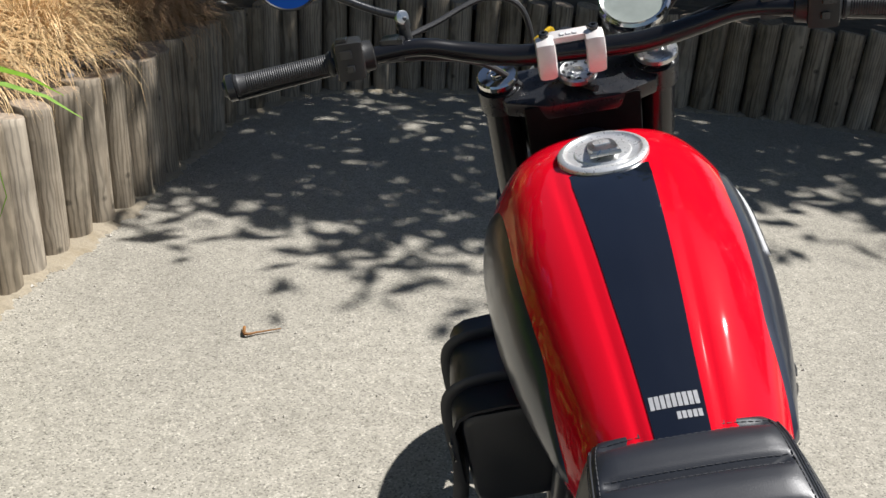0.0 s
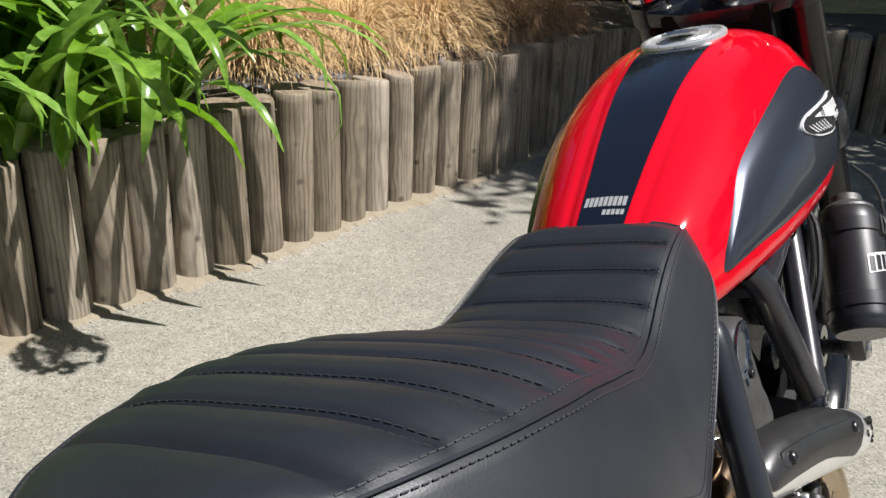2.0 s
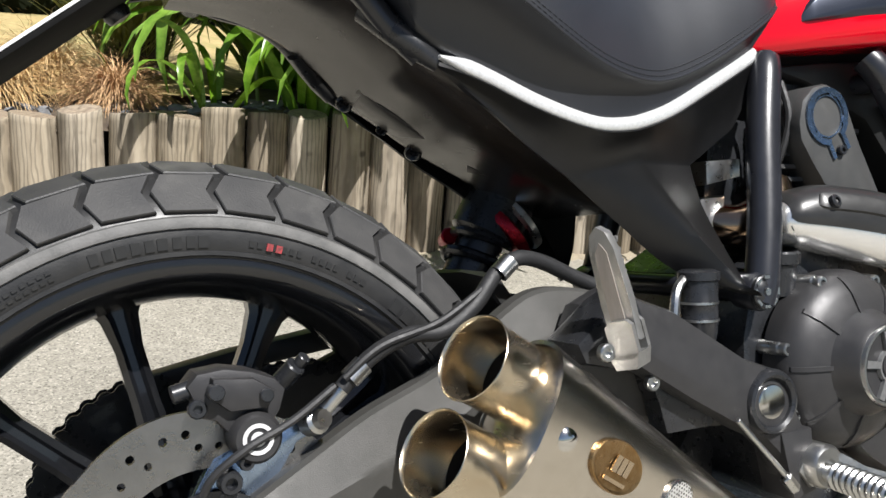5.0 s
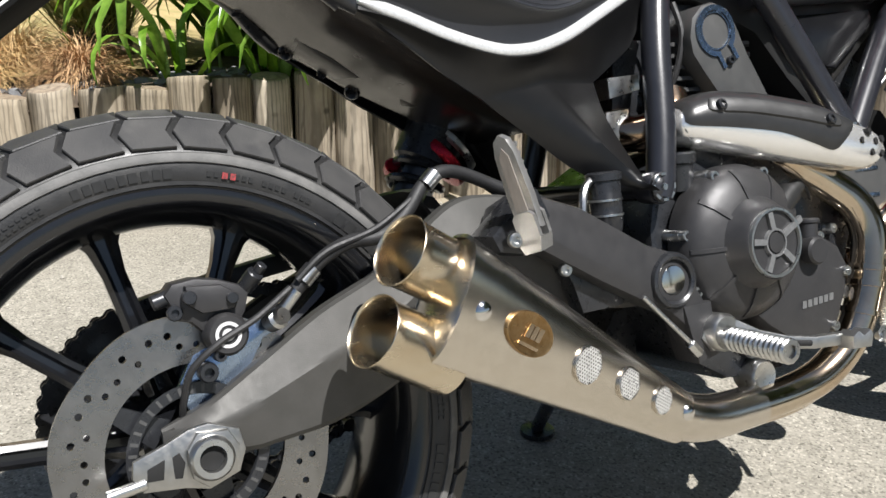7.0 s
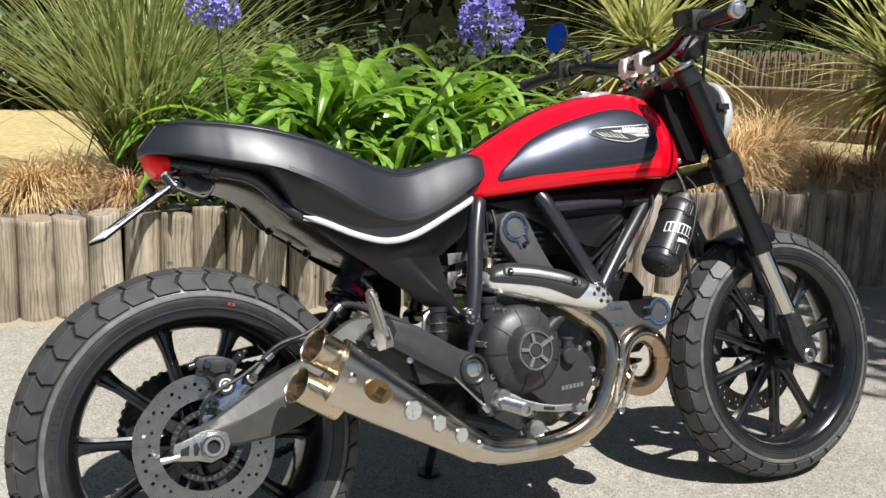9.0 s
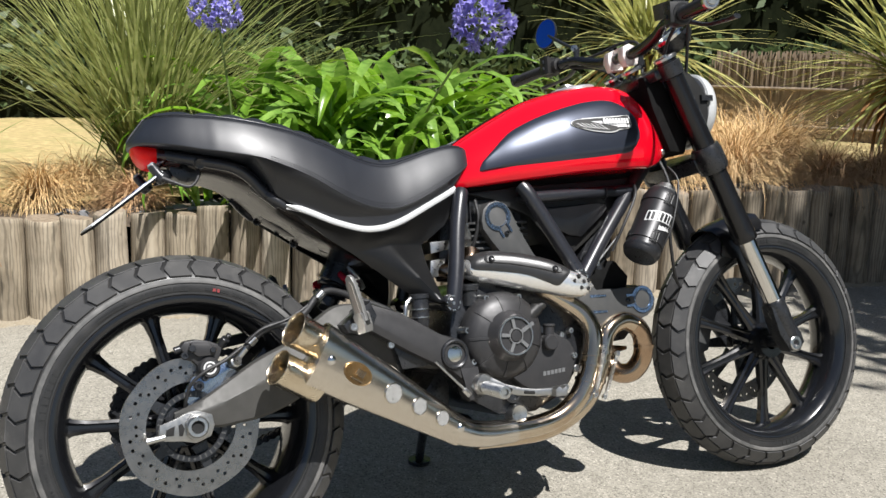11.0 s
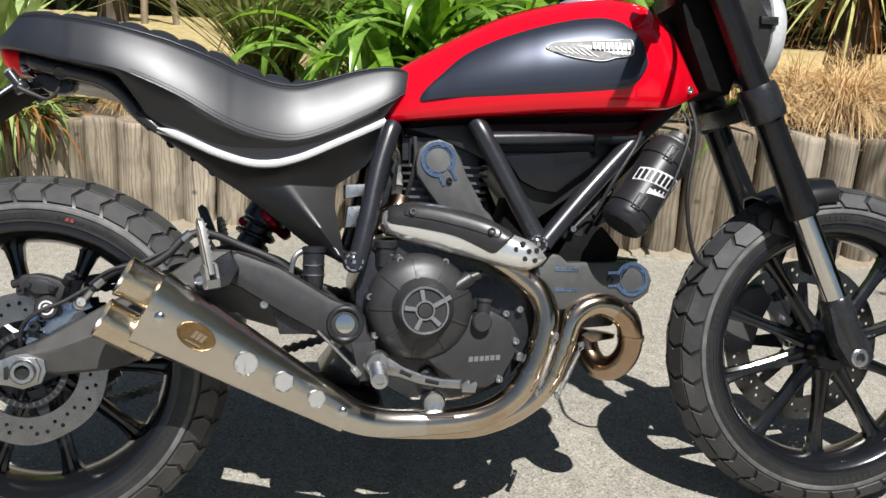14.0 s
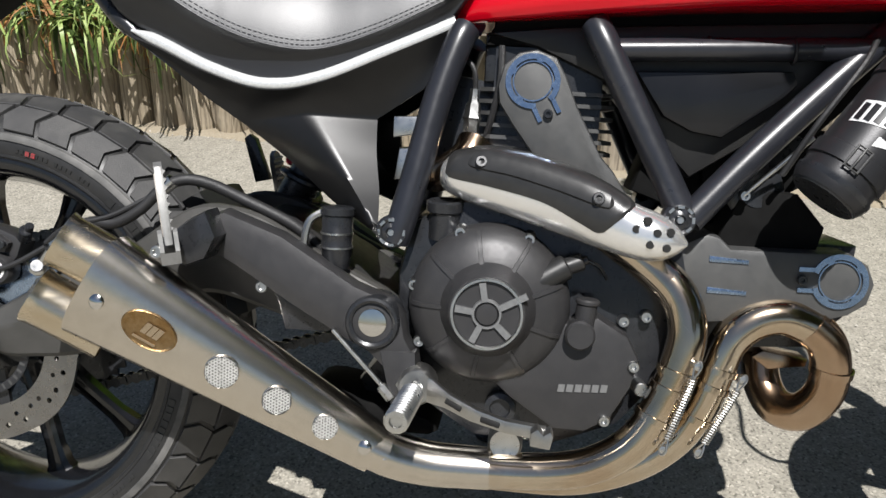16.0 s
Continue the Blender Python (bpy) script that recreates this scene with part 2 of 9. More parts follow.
def wood_material(name, pale, dark, spread):
    """Weathered round timber: long grain up the post, drying cracks, knots, damp stains; each post has its own."""
    m = material(name, pale, 0.82, other=dark, scale=46, detail=9, stretch=(1, 1, 0.06), mix=(0.30, 0.76), spread=spread, bump=0.5, bump_scale=150,
                 dirt=tuple(0.55 * c for c in dark), dirt_scale=8, dirt_mix=(0.54, 0.74), spec=0.2)
    t = m.node_tree
    b = t.nodes["Principled BSDF"]
    base = b.inputs["Base Color"].links[0].from_socket
    where = [n for n in t.nodes if n.type == "TEX_COORD"][0]
    mapping = [n for n in t.nodes if n.type == "MAPPING"][0]
    info = t.nodes.new("ShaderNodeObjectInfo")
    spot = t.nodes.new("ShaderNodeVectorMath")
    spot.operation = "MULTIPLY_ADD"
    spot.inputs[1].default_value = (7.0, 11.0, 5.0)
    t.links.new(info.outputs["Random"], spot.inputs[0])
    t.links.new(where.outputs["Object"], spot.inputs[2])
    t.links.new(spot.outputs[0], mapping.inputs[0])

    def layer(node, stretch, low, high, value):
        """Darkens the wood where the texture lies below high."""
        s = t.nodes.new("ShaderNodeMapping")
        s.inputs["Scale"].default_value = stretch
        t.links.new(spot.outputs[0], s.inputs[0])
        t.links.new(s.outputs[0], node.inputs["Vector"])
        r = t.nodes.new("ShaderNodeMapRange")
        r.inputs[1].default_value, r.inputs[2].default_value, r.inputs[3].default_value = low, high, value
        t.links.new(node.outputs[1 if node.type == "TEX_WAVE" else 0], r.inputs[0])
        return r.outputs[0]

    crack = t.nodes.new("ShaderNodeTexNoise")
    crack.inputs["Scale"].default_value, crack.inputs["Detail"].default_value = 60, 3
    knot = t.nodes.new("ShaderNodeTexVoronoi")
    knot.inputs["Scale"].default_value = 9
    wide = t.nodes.new("ShaderNodeTexNoise")
    wide.inputs["Scale"].default_value, wide.inputs["Detail"].default_value = 7, 4
    ring = t.nodes.new("ShaderNodeTexWave")
    ring.bands_direction = "X"
    for name, value in (("Scale", 26.0), ("Distortion", 7.0), ("Detail", 2.0), ("Detail Scale", 0.9)):
        ring.inputs[name].default_value = value
    grain = layer(ring, (1, 0.6, 0.14), 0.05, 0.5, 0.66)
    for factor in (grain, layer(crack, (1, 1, 0.025), 0.32, 0.40, 0.52), layer(knot, (1, 1, 0.55), 0.06, 0.14, 0.42), layer(wide, (1, 1, 0.5), 0.36, 0.55, 0.72)):
        mul = t.nodes.new("ShaderNodeMix")
        mul.data_type, mul.blend_type = "RGBA", "MULTIPLY"
        mul.inputs[0].default_value = 1.0
        t.links.new(base, mul.inputs[6])
        t.links.new(factor, mul.inputs[7])
        base = mul.outputs[2]
    t.links.new(base, b.inputs["Base Color"])
    return m


GROUND = ground_material()
POST_WOOD = wood_material("weathered_log", (0.450, 0.388, 0.295), (0.270, 0.222, 0.160), 0.22)
POST_GREY = wood_material("grey_weathered_log", (0.360, 0.308, 0.235), (0.205, 0.166, 0.120), 0.24)
POST_TOP = material("log_end_grain", (0.30, 0.24, 0.17), 0.9, other=(0.16, 0.12, 0.085), scale=60, bump=0.5, bump_scale=120, spread=0.2)
OLD_WOOD = material("grey_board", (0.30, 0.235, 0.17), 0.85, other=(0.16, 0.12, 0.085), scale=20, stretch=(1, 1, 0.08), bump=0.4, bump_scale=90)
SOIL = material("garden_soil", (0.10, 0.075, 0.05), 0.95, other=(0.05, 0.036, 0.025), scale=14, bump=0.9, bump_scale=45, dirt=(0.16, 0.12, 0.08), dirt_scale=3)
STONE = material("slate_chips", (0.20, 0.20, 0.205), 0.75, other=(0.11, 0.11, 0.115), scale=40, spread=0.35, bump=0.4, bump_scale=90)
SAND = material("sandy_grit", (0.295, 0.255, 0.19), 0.95, other=(0.235, 0.202, 0.15), scale=160, detail=8, bump=0.9, bump_scale=260, dirt=(0.22, 0.18, 0.12), dirt_scale=9, dirt_mix=(0.5, 0.75), spec=0.1)
PALE_STONE = material("pale_grit", (0.40, 0.37, 0.32), 0.85, other=(0.28, 0.26, 0.22), scale=120, spread=0.3)
LAWN = material("dry_lawn", (0.50, 0.385, 0.18), 0.95, other=(0.30, 0.235, 0.10), scale=16, detail=12, mix=(0.36, 0.62), bump=1.0, bump_scale=60, dirt=(0.27, 0.25, 0.09), dirt_scale=2.2, dirt_mix=(0.5, 0.72))
STRAW = material("straw_blade", (0.52, 0.33, 0.145), 0.6, other=(0.70, 0.50, 0.25), scale=14, spread=0.1)
STRAW_DARK = material("brown_tussock_blade", (0.37, 0.21, 0.10), 0.6, other=(0.52, 0.33, 0.17), scale=14)


def leaf_material(name, colour, other, rough=0.4, scale=16, glow=0.35, spread=0.2):
    """A leaf that lets light through."""
    m = material(name, colour, rough, other=other, scale=scale, detail=4, stretch=(1, 1, 1), spread=spread, bump=0.1, bump_scale=200)
    t = m.node_tree
    b = t.nodes["Principled BSDF"]
    thin = t.nodes.new("ShaderNodeBsdfTranslucent")
    t.links.new(b.inputs["Base Color"].links[0].from_socket, thin.inputs[0])
    both = t.nodes.new("ShaderNodeMixShader")
    both.inputs[0].default_value = glow
    t.links.new(b.outputs[0], both.inputs[1])
    t.links.new(thin.outputs[0], both.inputs[2])
    t.links.new(both.outputs[0], t.nodes["Material Output"].inputs[0])
    return m


STRAP_LEAF = leaf_material("glossy_strap_leaf", (0.100, 0.215, 0.018), (0.230, 0.385, 0.052), 0.27)
FLAX_LEAF = leaf_material("olive_blade_leaf", (0.27, 0.31, 0.10), (0.50, 0.52, 0.23), 0.35)
YUCCA_LEAF = leaf_material("grey_green_sword_leaf", (0.33, 0.36, 0.11), (0.58, 0.56, 0.21), 0.35)
IRIS_LEAF = leaf_material("pale_sword_leaf", (0.44, 0.52, 0.19), (0.28, 0.40, 0.11), 0.4)
DARK_LEAF = leaf_material("dark_tree_leaf", (0.022, 0.042, 0.012), (0.05, 0.08, 0.022), 0.5, spread=0.3)
HEDGE_LEAF = leaf_material("hedge_leaf", (0.045, 0.075, 0.02), (0.075, 0.115, 0.03), 0.5, spread=0.3)
PETAL = leaf_material("violet_petal", (0.30, 0.27, 0.72), (0.45, 0.41, 0.85), 0.5)
STEM = material("green_stem", (0.12, 0.19, 0.05), 0.5, other=(0.18, 0.22, 0.07), scale=20)
DEAD_LEAF = leaf_material("dead_leaf", (0.45, 0.22, 0.08), (0.30, 0.15, 0.06), 0.7)
BARK = material("bark", (0.11, 0.085, 0.06), 0.95, other=(0.05, 0.038, 0.028), scale=18, stretch=(1, 1, 0.3), bump=0.9, bump_scale=40)


# ---- shapes ----
def spline(points, steps=8, closed=False):
    """A smooth line through the points, of any dimension."""
    p = np.array(points, float)
    n = len(p)
    out = []
    for i in range(n if closed else n - 1):
        a, b, c, d = (p[(i + k) % n] if closed else p[min(max(i + k, 0), n - 1)] for k in (-1, 0, 1, 2))
        for s in range(steps):
            u = s / steps
            out.append(0.5 * (2 * b + (c - a) * u + (2 * a - 5 * b + 4 * c - d) * u * u + (3 * b - a - 3 * c + d) * u ** 3))
    if not closed:
        out.append(p[-1])
    return [tuple(float(v) for v in q) for q in out]


def along(table):
    """A smooth function through a table of (place, value) in rising order."""
    line = spline(table, 10)
    xs, vs = np.maximum.accumulate([q[0] for q in line]), [q[1] for q in line]
    return lambda x: float(np.interp(x, xs, vs))


def loft(bm, rings, closed=True, caps=True):
    rows = [[bm.verts.new(q) for q in ring] for ring in rings]
    n = len(rows[0])
    for a, b in zip(rows, rows[1:]):
        for i in range(n if closed else n - 1):
            bm.faces.new((a[i], a[(i + 1) % n], b[(i + 1) % n], b[i]))
    if caps and closed:
        bm.faces.new(rows[0][::-1])
        bm.faces.new(rows[-1])
    return rows


def tube(bm, points, radius, sides=14, closed=False, caps=True, flat=1.0, steps=6, up=None):
    """A pipe along a smooth line; radius may be a list, one for each point. flat squeezes its section."""
    radii = list(radius) if isinstance(radius, (list, tuple)) else [radius] * len(points)
    line = spline([(*p, r) for p, r in zip(points, radii)], steps, closed) if steps > 1 else [(*p, r) for p, r in zip(points, radii)]
    pts = [Vector(q[:3]) for q in line]
    n = len(pts)
    side, rings = None, []
    for i, p in enumerate(pts):
        ahead = (pts[(i + 1) % n] - pts[i - 1]) if closed else (pts[min(i + 1, n - 1)] - pts[max(i - 1, 0)])
        ahead.normalize()
        if side is None:
            start = Vector(up) if up else (Vector((0, 0, 1)) if abs(ahead.z) < 0.9 else Vector((1, 0, 0)))
            side = start
        side = (side - ahead * side.dot(ahead)).normalized()
        other = ahead.cross(side)
        r = line[i][3]
        rings.append([p + r * (math.cos(2 * math.pi * k / sides) * side * flat + math.sin(2 * math.pi * k / sides) * other) for k in range(sides)])
    if closed:
        rings.append(rings[0])
        rows = [[bm.verts.new(q) for q in ring] for ring in rings[:-1]]
        rows.append(rows[0])
        for a, b in zip(rows, rows[1:]):
            for i in range(sides):
                bm.faces.new((a[i], a[(i + 1) % sides], b[(i + 1) % sides], b[i]))
    else:
        loft(bm, rings, True, caps)
    return bm


def lathe(bm, origin, axis, profile, sides=28, arc=(0, 1)):
    """Turns a profile of (distance along the axis, radius) round the axis."""
    o, a = Vector(origin), Vector(axis).normalized()
    u = a.orthogonal().normalized()
    w = a.cross(u)
    rows = []
    for s, r in profile:
        if r < 1e-6:
            rows.append([bm.verts.new(o + a * s)])
        else:
            rows.append([bm.verts.new(o + a * s + r * (math.cos(2 * math.pi * k / sides) * u + math.sin(2 * math.pi * k / sides) * w)) for k in range(sides)])
    for p, q in zip(rows, rows[1:]):
        for i in range(sides):
            j = (i + 1) % sides
            if len(p) == 1 and len(q) > 1:
                bm.faces.new((p[0], q[i], q[j]))
            elif len(q) == 1 and len(p) > 1:
                bm.faces.new((p[i], q[0], p[j]))
            elif len(p) > 1:
                bm.faces.new((p[i], q[i], q[j], p[j]))
    return bm


def rod(bm, a, b, r, sides=18, edge=0.15):
    """A capped round bar with softened ends."""
    a, b = Vector(a), Vector(b)
    d = (b - a).length
    e = min(r * edge, d * 0.3)
    return lathe(bm, a, b - a, [(0, 0), (0, r - e), (e, r), (d - e, r), (d, r - e), (d, 0)], sides)


def slab(bm, outline, x0, x1, bevel=0.004, m=None, smooth=0):
    """A plate with the outline (y, z) between two planes x, with bevelled rims; m places it."""
    if smooth:
        outline = spline(outline, smooth, True)
    tmp = bmesh.new()
    low = [tmp.verts.new((x0, y, z)) for y, z in outline]
    high = [tmp.verts.new((x1, y, z)) for y, z in outline]
    n = len(low)
    tmp.faces.new(low[::-1])
    tmp.faces.new(high)
    rims = []
    for i in range(n):
        tmp.faces.new((low[i], low[(i + 1) % n], high[(i + 1) % n], high[i]))
    bmesh.ops.recalc_face_normals(tmp, faces=tmp.faces[:])
    if bevel:
        rims = [e for e in tmp.edges if abs(e.verts[0].co.x - e.verts[1].co.x) < 1e-7]
        bmesh.ops.bevel(tmp, geom=rims, offset=bevel, segments=2, affect="EDGES", profile=0.6, clamp_overlap=True)
    if m:
        tmp.transform(m)
    hold = bpy.data.meshes.new("hold")
    tmp.to_mesh(hold)
    tmp.free()
    bm.from_mesh(hold)
    bpy.data.meshes.remove(hold)
    return bm


def block(bm, centre, size, bevel=0.003, turn=(0, 0, 0)):
    x, y, z = (s / 2 for s in size)
    return slab(bm, [(-y, -z), (y, -z), (y, z), (-y, z)], -x, x, bevel, pose(*centre, *turn))


def bolt(bm, at, axis=(1, 0, 0), r=0.006, h=0.006):
    """A cap screw with a socket."""
    return lathe(bm, at, axis, [(0, r), (h * 0.8, r), (h, r * 0.85), (h, r * 0.5), (h * 0.45, r * 0.45), (h * 0.45, 0)], 12)


def finish(name, bm, mat, sharp=38):
    bmesh.ops.recalc_face_normals(bm, faces=bm.faces[:])
    limit = radians(sharp)
    for e in bm.edges if sharp < 180 else ():
        e.smooth = len(e.link_faces) != 2 or e.calc_face_angle(0) < limit
    for f in bm.faces:
        f.smooth = True
    me = bpy.data.meshes.new(name)
    bm.to_mesh(me)
    bm.free()
    for one in mat if isinstance(mat, (list, tuple)) else (mat,):
        me.materials.append(one)
    return me


def part(name, bm, mat, parent, label="", m=None, sharp=38):
    """Links a bmesh as one mesh object under a thing or a part."""
    if m:
        bm.transform(m)
    ob = new(name, finish(name, bm, mat, sharp))
    ob.parent = parent
    return tagged(ob, label)


def thing(name, label, category, m=None, group="", kind="", mesh=None):
    ob = new(name, mesh)
    if m:
        ob.matrix_world = m
    return tagged(ob, label, category, group, kind)


B = bmesh.new

# ---- setting ----
def wall_line():
    """The foot of the log wall: along the drive, round the corner, and across its end."""
    return spline([(-2.22, -2.6), (-2.16, -1.4), (-2.06, -0.5), (-1.95, 0.2), (-1.86, 0.75), (-1.73, 1.35), (-1.60, 2.0), (-1.52, 2.55), (-1.43, 2.95), (-1.37, 3.5),
                   (-1.28, 4.0), (-1.05, 4.42), (-0.6, 4.62), (0.2, 4.66), (1.0, 4.55), (1.7, 4.35), (2.6, 4.05), (3.8, 3.7)], 24)


def post_height(y):
    return float(np.interp(y, (-0.6, 0.0, 0.7, 1.3, 1.9, 2.4, 3.0, 3.6, 4.6), (0.385, 0.395, 0.43, 0.475, 0.495, 0.478, 0.488, 0.482, 0.485)))


def make_sheet(name, verts, faces, mat, label, category):
    me = bpy.data.meshes.new(name)
    me.from_pydata(verts, [], faces)
    me.materials.append(mat)
    for p in me.polygons:
        p.use_smooth = True
    return tagged(new(name, me), label, category, kind="structure")


def make_ground():
    xs = [-2.2 + 0.12 * i for i in range(42)]
    xs = [-400, -60, -12] + xs + [6, 20, 80, 400]
    ys = [-400, -60, -12] + [-2.5 + 0.12 * i for i in range(62)] + [9, 30, 90, 400]
    verts = [(x, y, 0.004 * noise.noise((x * 1.3, y * 1.3, 0)) - 0.002 if -3 < x < 4 and -4 < y < 6 else -0.004) for x in xs for y in ys]
    n = len(ys)
    faces = [(i * n + j, (i + 1) * n + j, (i + 1) * n + j + 1, i * n + j + 1) for i in range(len(xs) - 1) for j in range(n - 1)]
    make_sheet("pavement", verts, faces, GROUND, "pale chip-concrete drive with fine gravelly grain", "pavement")


def make_bed():
    """Raised soil behind the logs, and the dry lawn that goes on from it."""
    line = [Vector((x, y)) for x, y in wall_line()[::6]]
    rows, depth = [], (0.05, 0.18, 0.4, 0.75, 1.2, 1.7)
    for i, p in enumerate(line):
        a = line[min(i + 1, len(line) - 1)] - line[max(i - 1, 0)]
        out = Vector((-a.y, a.x)).normalized()
        top = post_height(p.y) - 0.03
        rows.append([(p.x + out.x * d, p.y + out.y * d, (top - 0.02 if k == 0 else top + 0.02 * noise.noise((p.x * 3, p.y * 3, d * 4)) + (0.015 if 0 < k < 4 else 0)))
                     for k, d in enumerate(depth)])
    n = len(depth)
    verts = [v for row in rows for v in row]
    faces = [(i * n + j, i * n + j + 1, (i + 1) * n + j + 1, (i + 1) * n + j) for i in range(len(rows) - 1) for j in range(n - 1)]
    make_sheet("garden_bed", verts, faces, SOIL, "dark soil bed strewn with slate chips behind the log wall", "ground")
    far = []
    for row in rows:
        x, y, z = row[-2] if row[0][1] > 0.5 else row[2]
        z += 0.0 if row[0][1] > 0.5 else 0.02
        d = Vector((row[-1][0] - row[0][0], row[-1][1] - row[0][1])).normalized()
        far.append([(x + d.x * s, y + d.y * s, z + 0.012 + (0.03 * min(s, 3)) * 0.3 + 0.015 * noise.noise((x + s, y, 3))) for s in (0, 0.7, 1.6, 3, 5, 9, 60)])
    n = len(far[0])
    make_sheet("lawn", [v for row in far for v in row],
               [(i * n + j, i * n + j + 1, (i + 1) * n + j + 1, (i + 1) * n + j) for i in range(len(far) - 1) for j in range(n - 1)],
               LAWN, "parched straw-coloured lawn beyond the planted bed", "lawn")


def make_posts():
    """The log wall: round posts side by side, each with its own top, grain and lean."""
    wall = thing("log_wall", "low retaining wall of weathered round timber posts", "wall", kind="structure")
    shapes = []
    for k in range(9):
        rnd = random.Random(k)
        bm = B()
        rings = []
        r = 0.0632
        for j, s in enumerate((0.0, 0.25, 0.5, 0.75, 0.95, 0.992, 1.0)):
            rr = r * (1.0 + 0.035 * math.sin(3 * s + k) - (0.01 if s > 0.98 else 0) - (0.05 if s == 1.0 else 0))
            rings.append([(rr * (1 + 0.025 * math.sin(2 * a + k) + 0.015 * math.sin(5 * a + 2 * k + 3 * s)) * math.cos(a),
                           rr * (1 + 0.025 * math.sin(2 * a + k)) * math.sin(a),
                           s + (0.02 * math.cos(a + k) * (s > 0.9))) for a in (2 * math.pi * i / 18 for i in range(18))])
        rows = loft(bm, rings, True, False)
        rows_top = bm.faces.new(rows[-1])
        bmesh.ops.recalc_face_normals(bm, faces=bm.faces[:])
        for f in bm.faces:
            f.material_index = 1 if len(f.verts) > 6 else 0
        me = finish("post", bm, (POST_WOOD, POST_TOP), 50)
        grey = me.copy()
        grey.materials[0] = POST_GREY
        shapes.append((me, grey))
    line = [Vector((x, y)) for x, y in wall_line()]
    gone, at = 0.0, 0.0693
    rnd = random.Random(4)
    for a, b in zip(line, line[1:]):
        step = (b - a).length
        while at <= gone + step:
            p = a.lerp(b, (at + rnd.uniform(-0.003, 0.003) - gone) / step)
            h = post_height(p.y) + rnd.uniform(-0.012, 0.012)
            ob = new("post", shapes[rnd.randrange(9)][p.y > 0.75 + rnd.uniform(-0.25, 0.25)])
            s = rnd.uniform(0.95, 1.04)
            out = Vector((-(b - a).y, (b - a).x)).normalized()
            ob.matrix_world = pose(p.x + out.x * 0.060, p.y + out.y * 0.060, -0.03, rnd.uniform(-0.9, 0.9), rnd.uniform(-1.1, 1.1), rnd.uniform(0, 360)) @ Matrix.Diagonal((s, s, h + 0.03, 1))
            ob.parent = wall
            at += 0.1245 if at < 3.6 else 0.131
        gone += step


def blades(bm, count, rnd, length, width, tilt, droop, spread=0.04, segs=5, lift=0.0, twist=0.4, fold=0.0):
    """Many thin leaves from one base: each is a tapering ribbon that bends over."""
    for _ in range(count):
        az = rnd.uniform(0, 2 * math.pi)
        el = radians(rnd.uniform(*tilt))
        L = rnd.uniform(*length)
        w = rnd.uniform(*width)
        dr = rnd.uniform(*droop)
        r0 = spread * math.sqrt(rnd.random())
        a0 = rnd.uniform(0, 2 * math.pi)
        p = Vector((r0 * math.cos(a0), r0 * math.sin(a0), lift))
        side = Vector((-math.sin(az), math.cos(az), 0))
        side = (side + Vector((0, 0, rnd.uniform(-twist, twist)))).normalized()
        prev = None
        for i in range(segs + 1):
            u = i / segs
            ww = w * (1 - u) ** 0.6 * (0.75 + 0.5 * min(u * 3, 1)) if i < segs else w * 0.06
            pair = (bm.verts.new(p - side * ww), bm.verts.new(p + side * ww))
            if prev:
                bm.faces.new((prev[0], prev[1], pair[1], pair[0]))
            prev = pair
            e = el - dr * u * (0.6 + 0.8 * u)
            p = p + Vector((math.cos(az) * math.cos(e), math.sin(az) * math.cos(e), math.sin(e))) * (L / segs)


def strap_leaf(k, length, width, droop, tilt, segs=10, fold=0.25):
    """One thick strap leaf with a gutter down its middle."""
    bm = B()
    p, e = Vector((0, 0, 0)), radians(tilt)
    rows = []
    for i in range(segs + 1):
        u = i / segs
        w = width * (0.55 + 0.9 * u - 1.35 * u ** 3) if u < 0.95 else width * 0.05
        w = max(w, width * 0.04)
        up = Vector((-math.sin(e), 0, math.cos(e)))
        rows.append([p + Vector((0, -w, 0)) + up * w * fold, p + Vector((0, -w * 0.5, 0)) + up * w * fold * 0.3, p, p + Vector((0, w * 0.5, 0)) + up * w * fold * 0.3, p + Vector((0, w, 0)) + up * w * fold])
        p = p + Vector((math.cos(e), 0.04 * math.sin(k + 4 * u), math.sin(e))) * (length / segs)
        e -= radians(droop) / segs * (0.35 + 1.5 * u)
    loft(bm, rows, closed=False)
    return finish("leaf", bm, STRAP_LEAF, 60)


def make_agapanthus():
    rnd = random.Random(11)
    meshes = [strap_leaf(k, rnd.uniform(0.62, 1.0), rnd.uniform(0.027, 0.042), rnd.uniform(100, 200), rnd.uniform(56, 88)) for k in range(16)]
    spots = [(-2.06, 0.80, 0.85), (-1.94, 1.15, 0.9), (-2.4, 1.05, 1.1), (-2.35, 1.5, 1.1), (-1.88, 1.55, 0.8), (-2.7, 1.35, 1.2), (-2.75, 0.85, 1.1), (-2.15, 0.5, 0.5), (-2.6, 1.85, 1.0)]
    for n, (x, y, s) in enumerate(spots):
        z = post_height(y) - 0.04
        plant = thing("agapanthus", "clump of glossy green strap leaves arching over the log wall", "plant", pose(x, y, z), "agapanthus clumps")
        for i in range(48 if s > 0.6 else 8):
            ob = new("leaf", meshes[rnd.randrange(len(meshes))])
            a = rnd.uniform(0, 360)
            r = 0.13 * math.sqrt(rnd.random())
            ob.matrix_world = pose(x + r * math.cos(radians(a)), y + r * math.sin(radians(a)), z + rnd.uniform(-0.01, 0.05), rnd.uniform(-14, 14), rnd.uniform(-13, 14), a + rnd.uniform(-25, 25)) @ Matrix.Diagonal((s, s, s * rnd.uniform(0.88, 1.08), 1))
            ob.parent, ob.matrix_parent_inverse = plant, plant.matrix_world.inverted()
    return spots


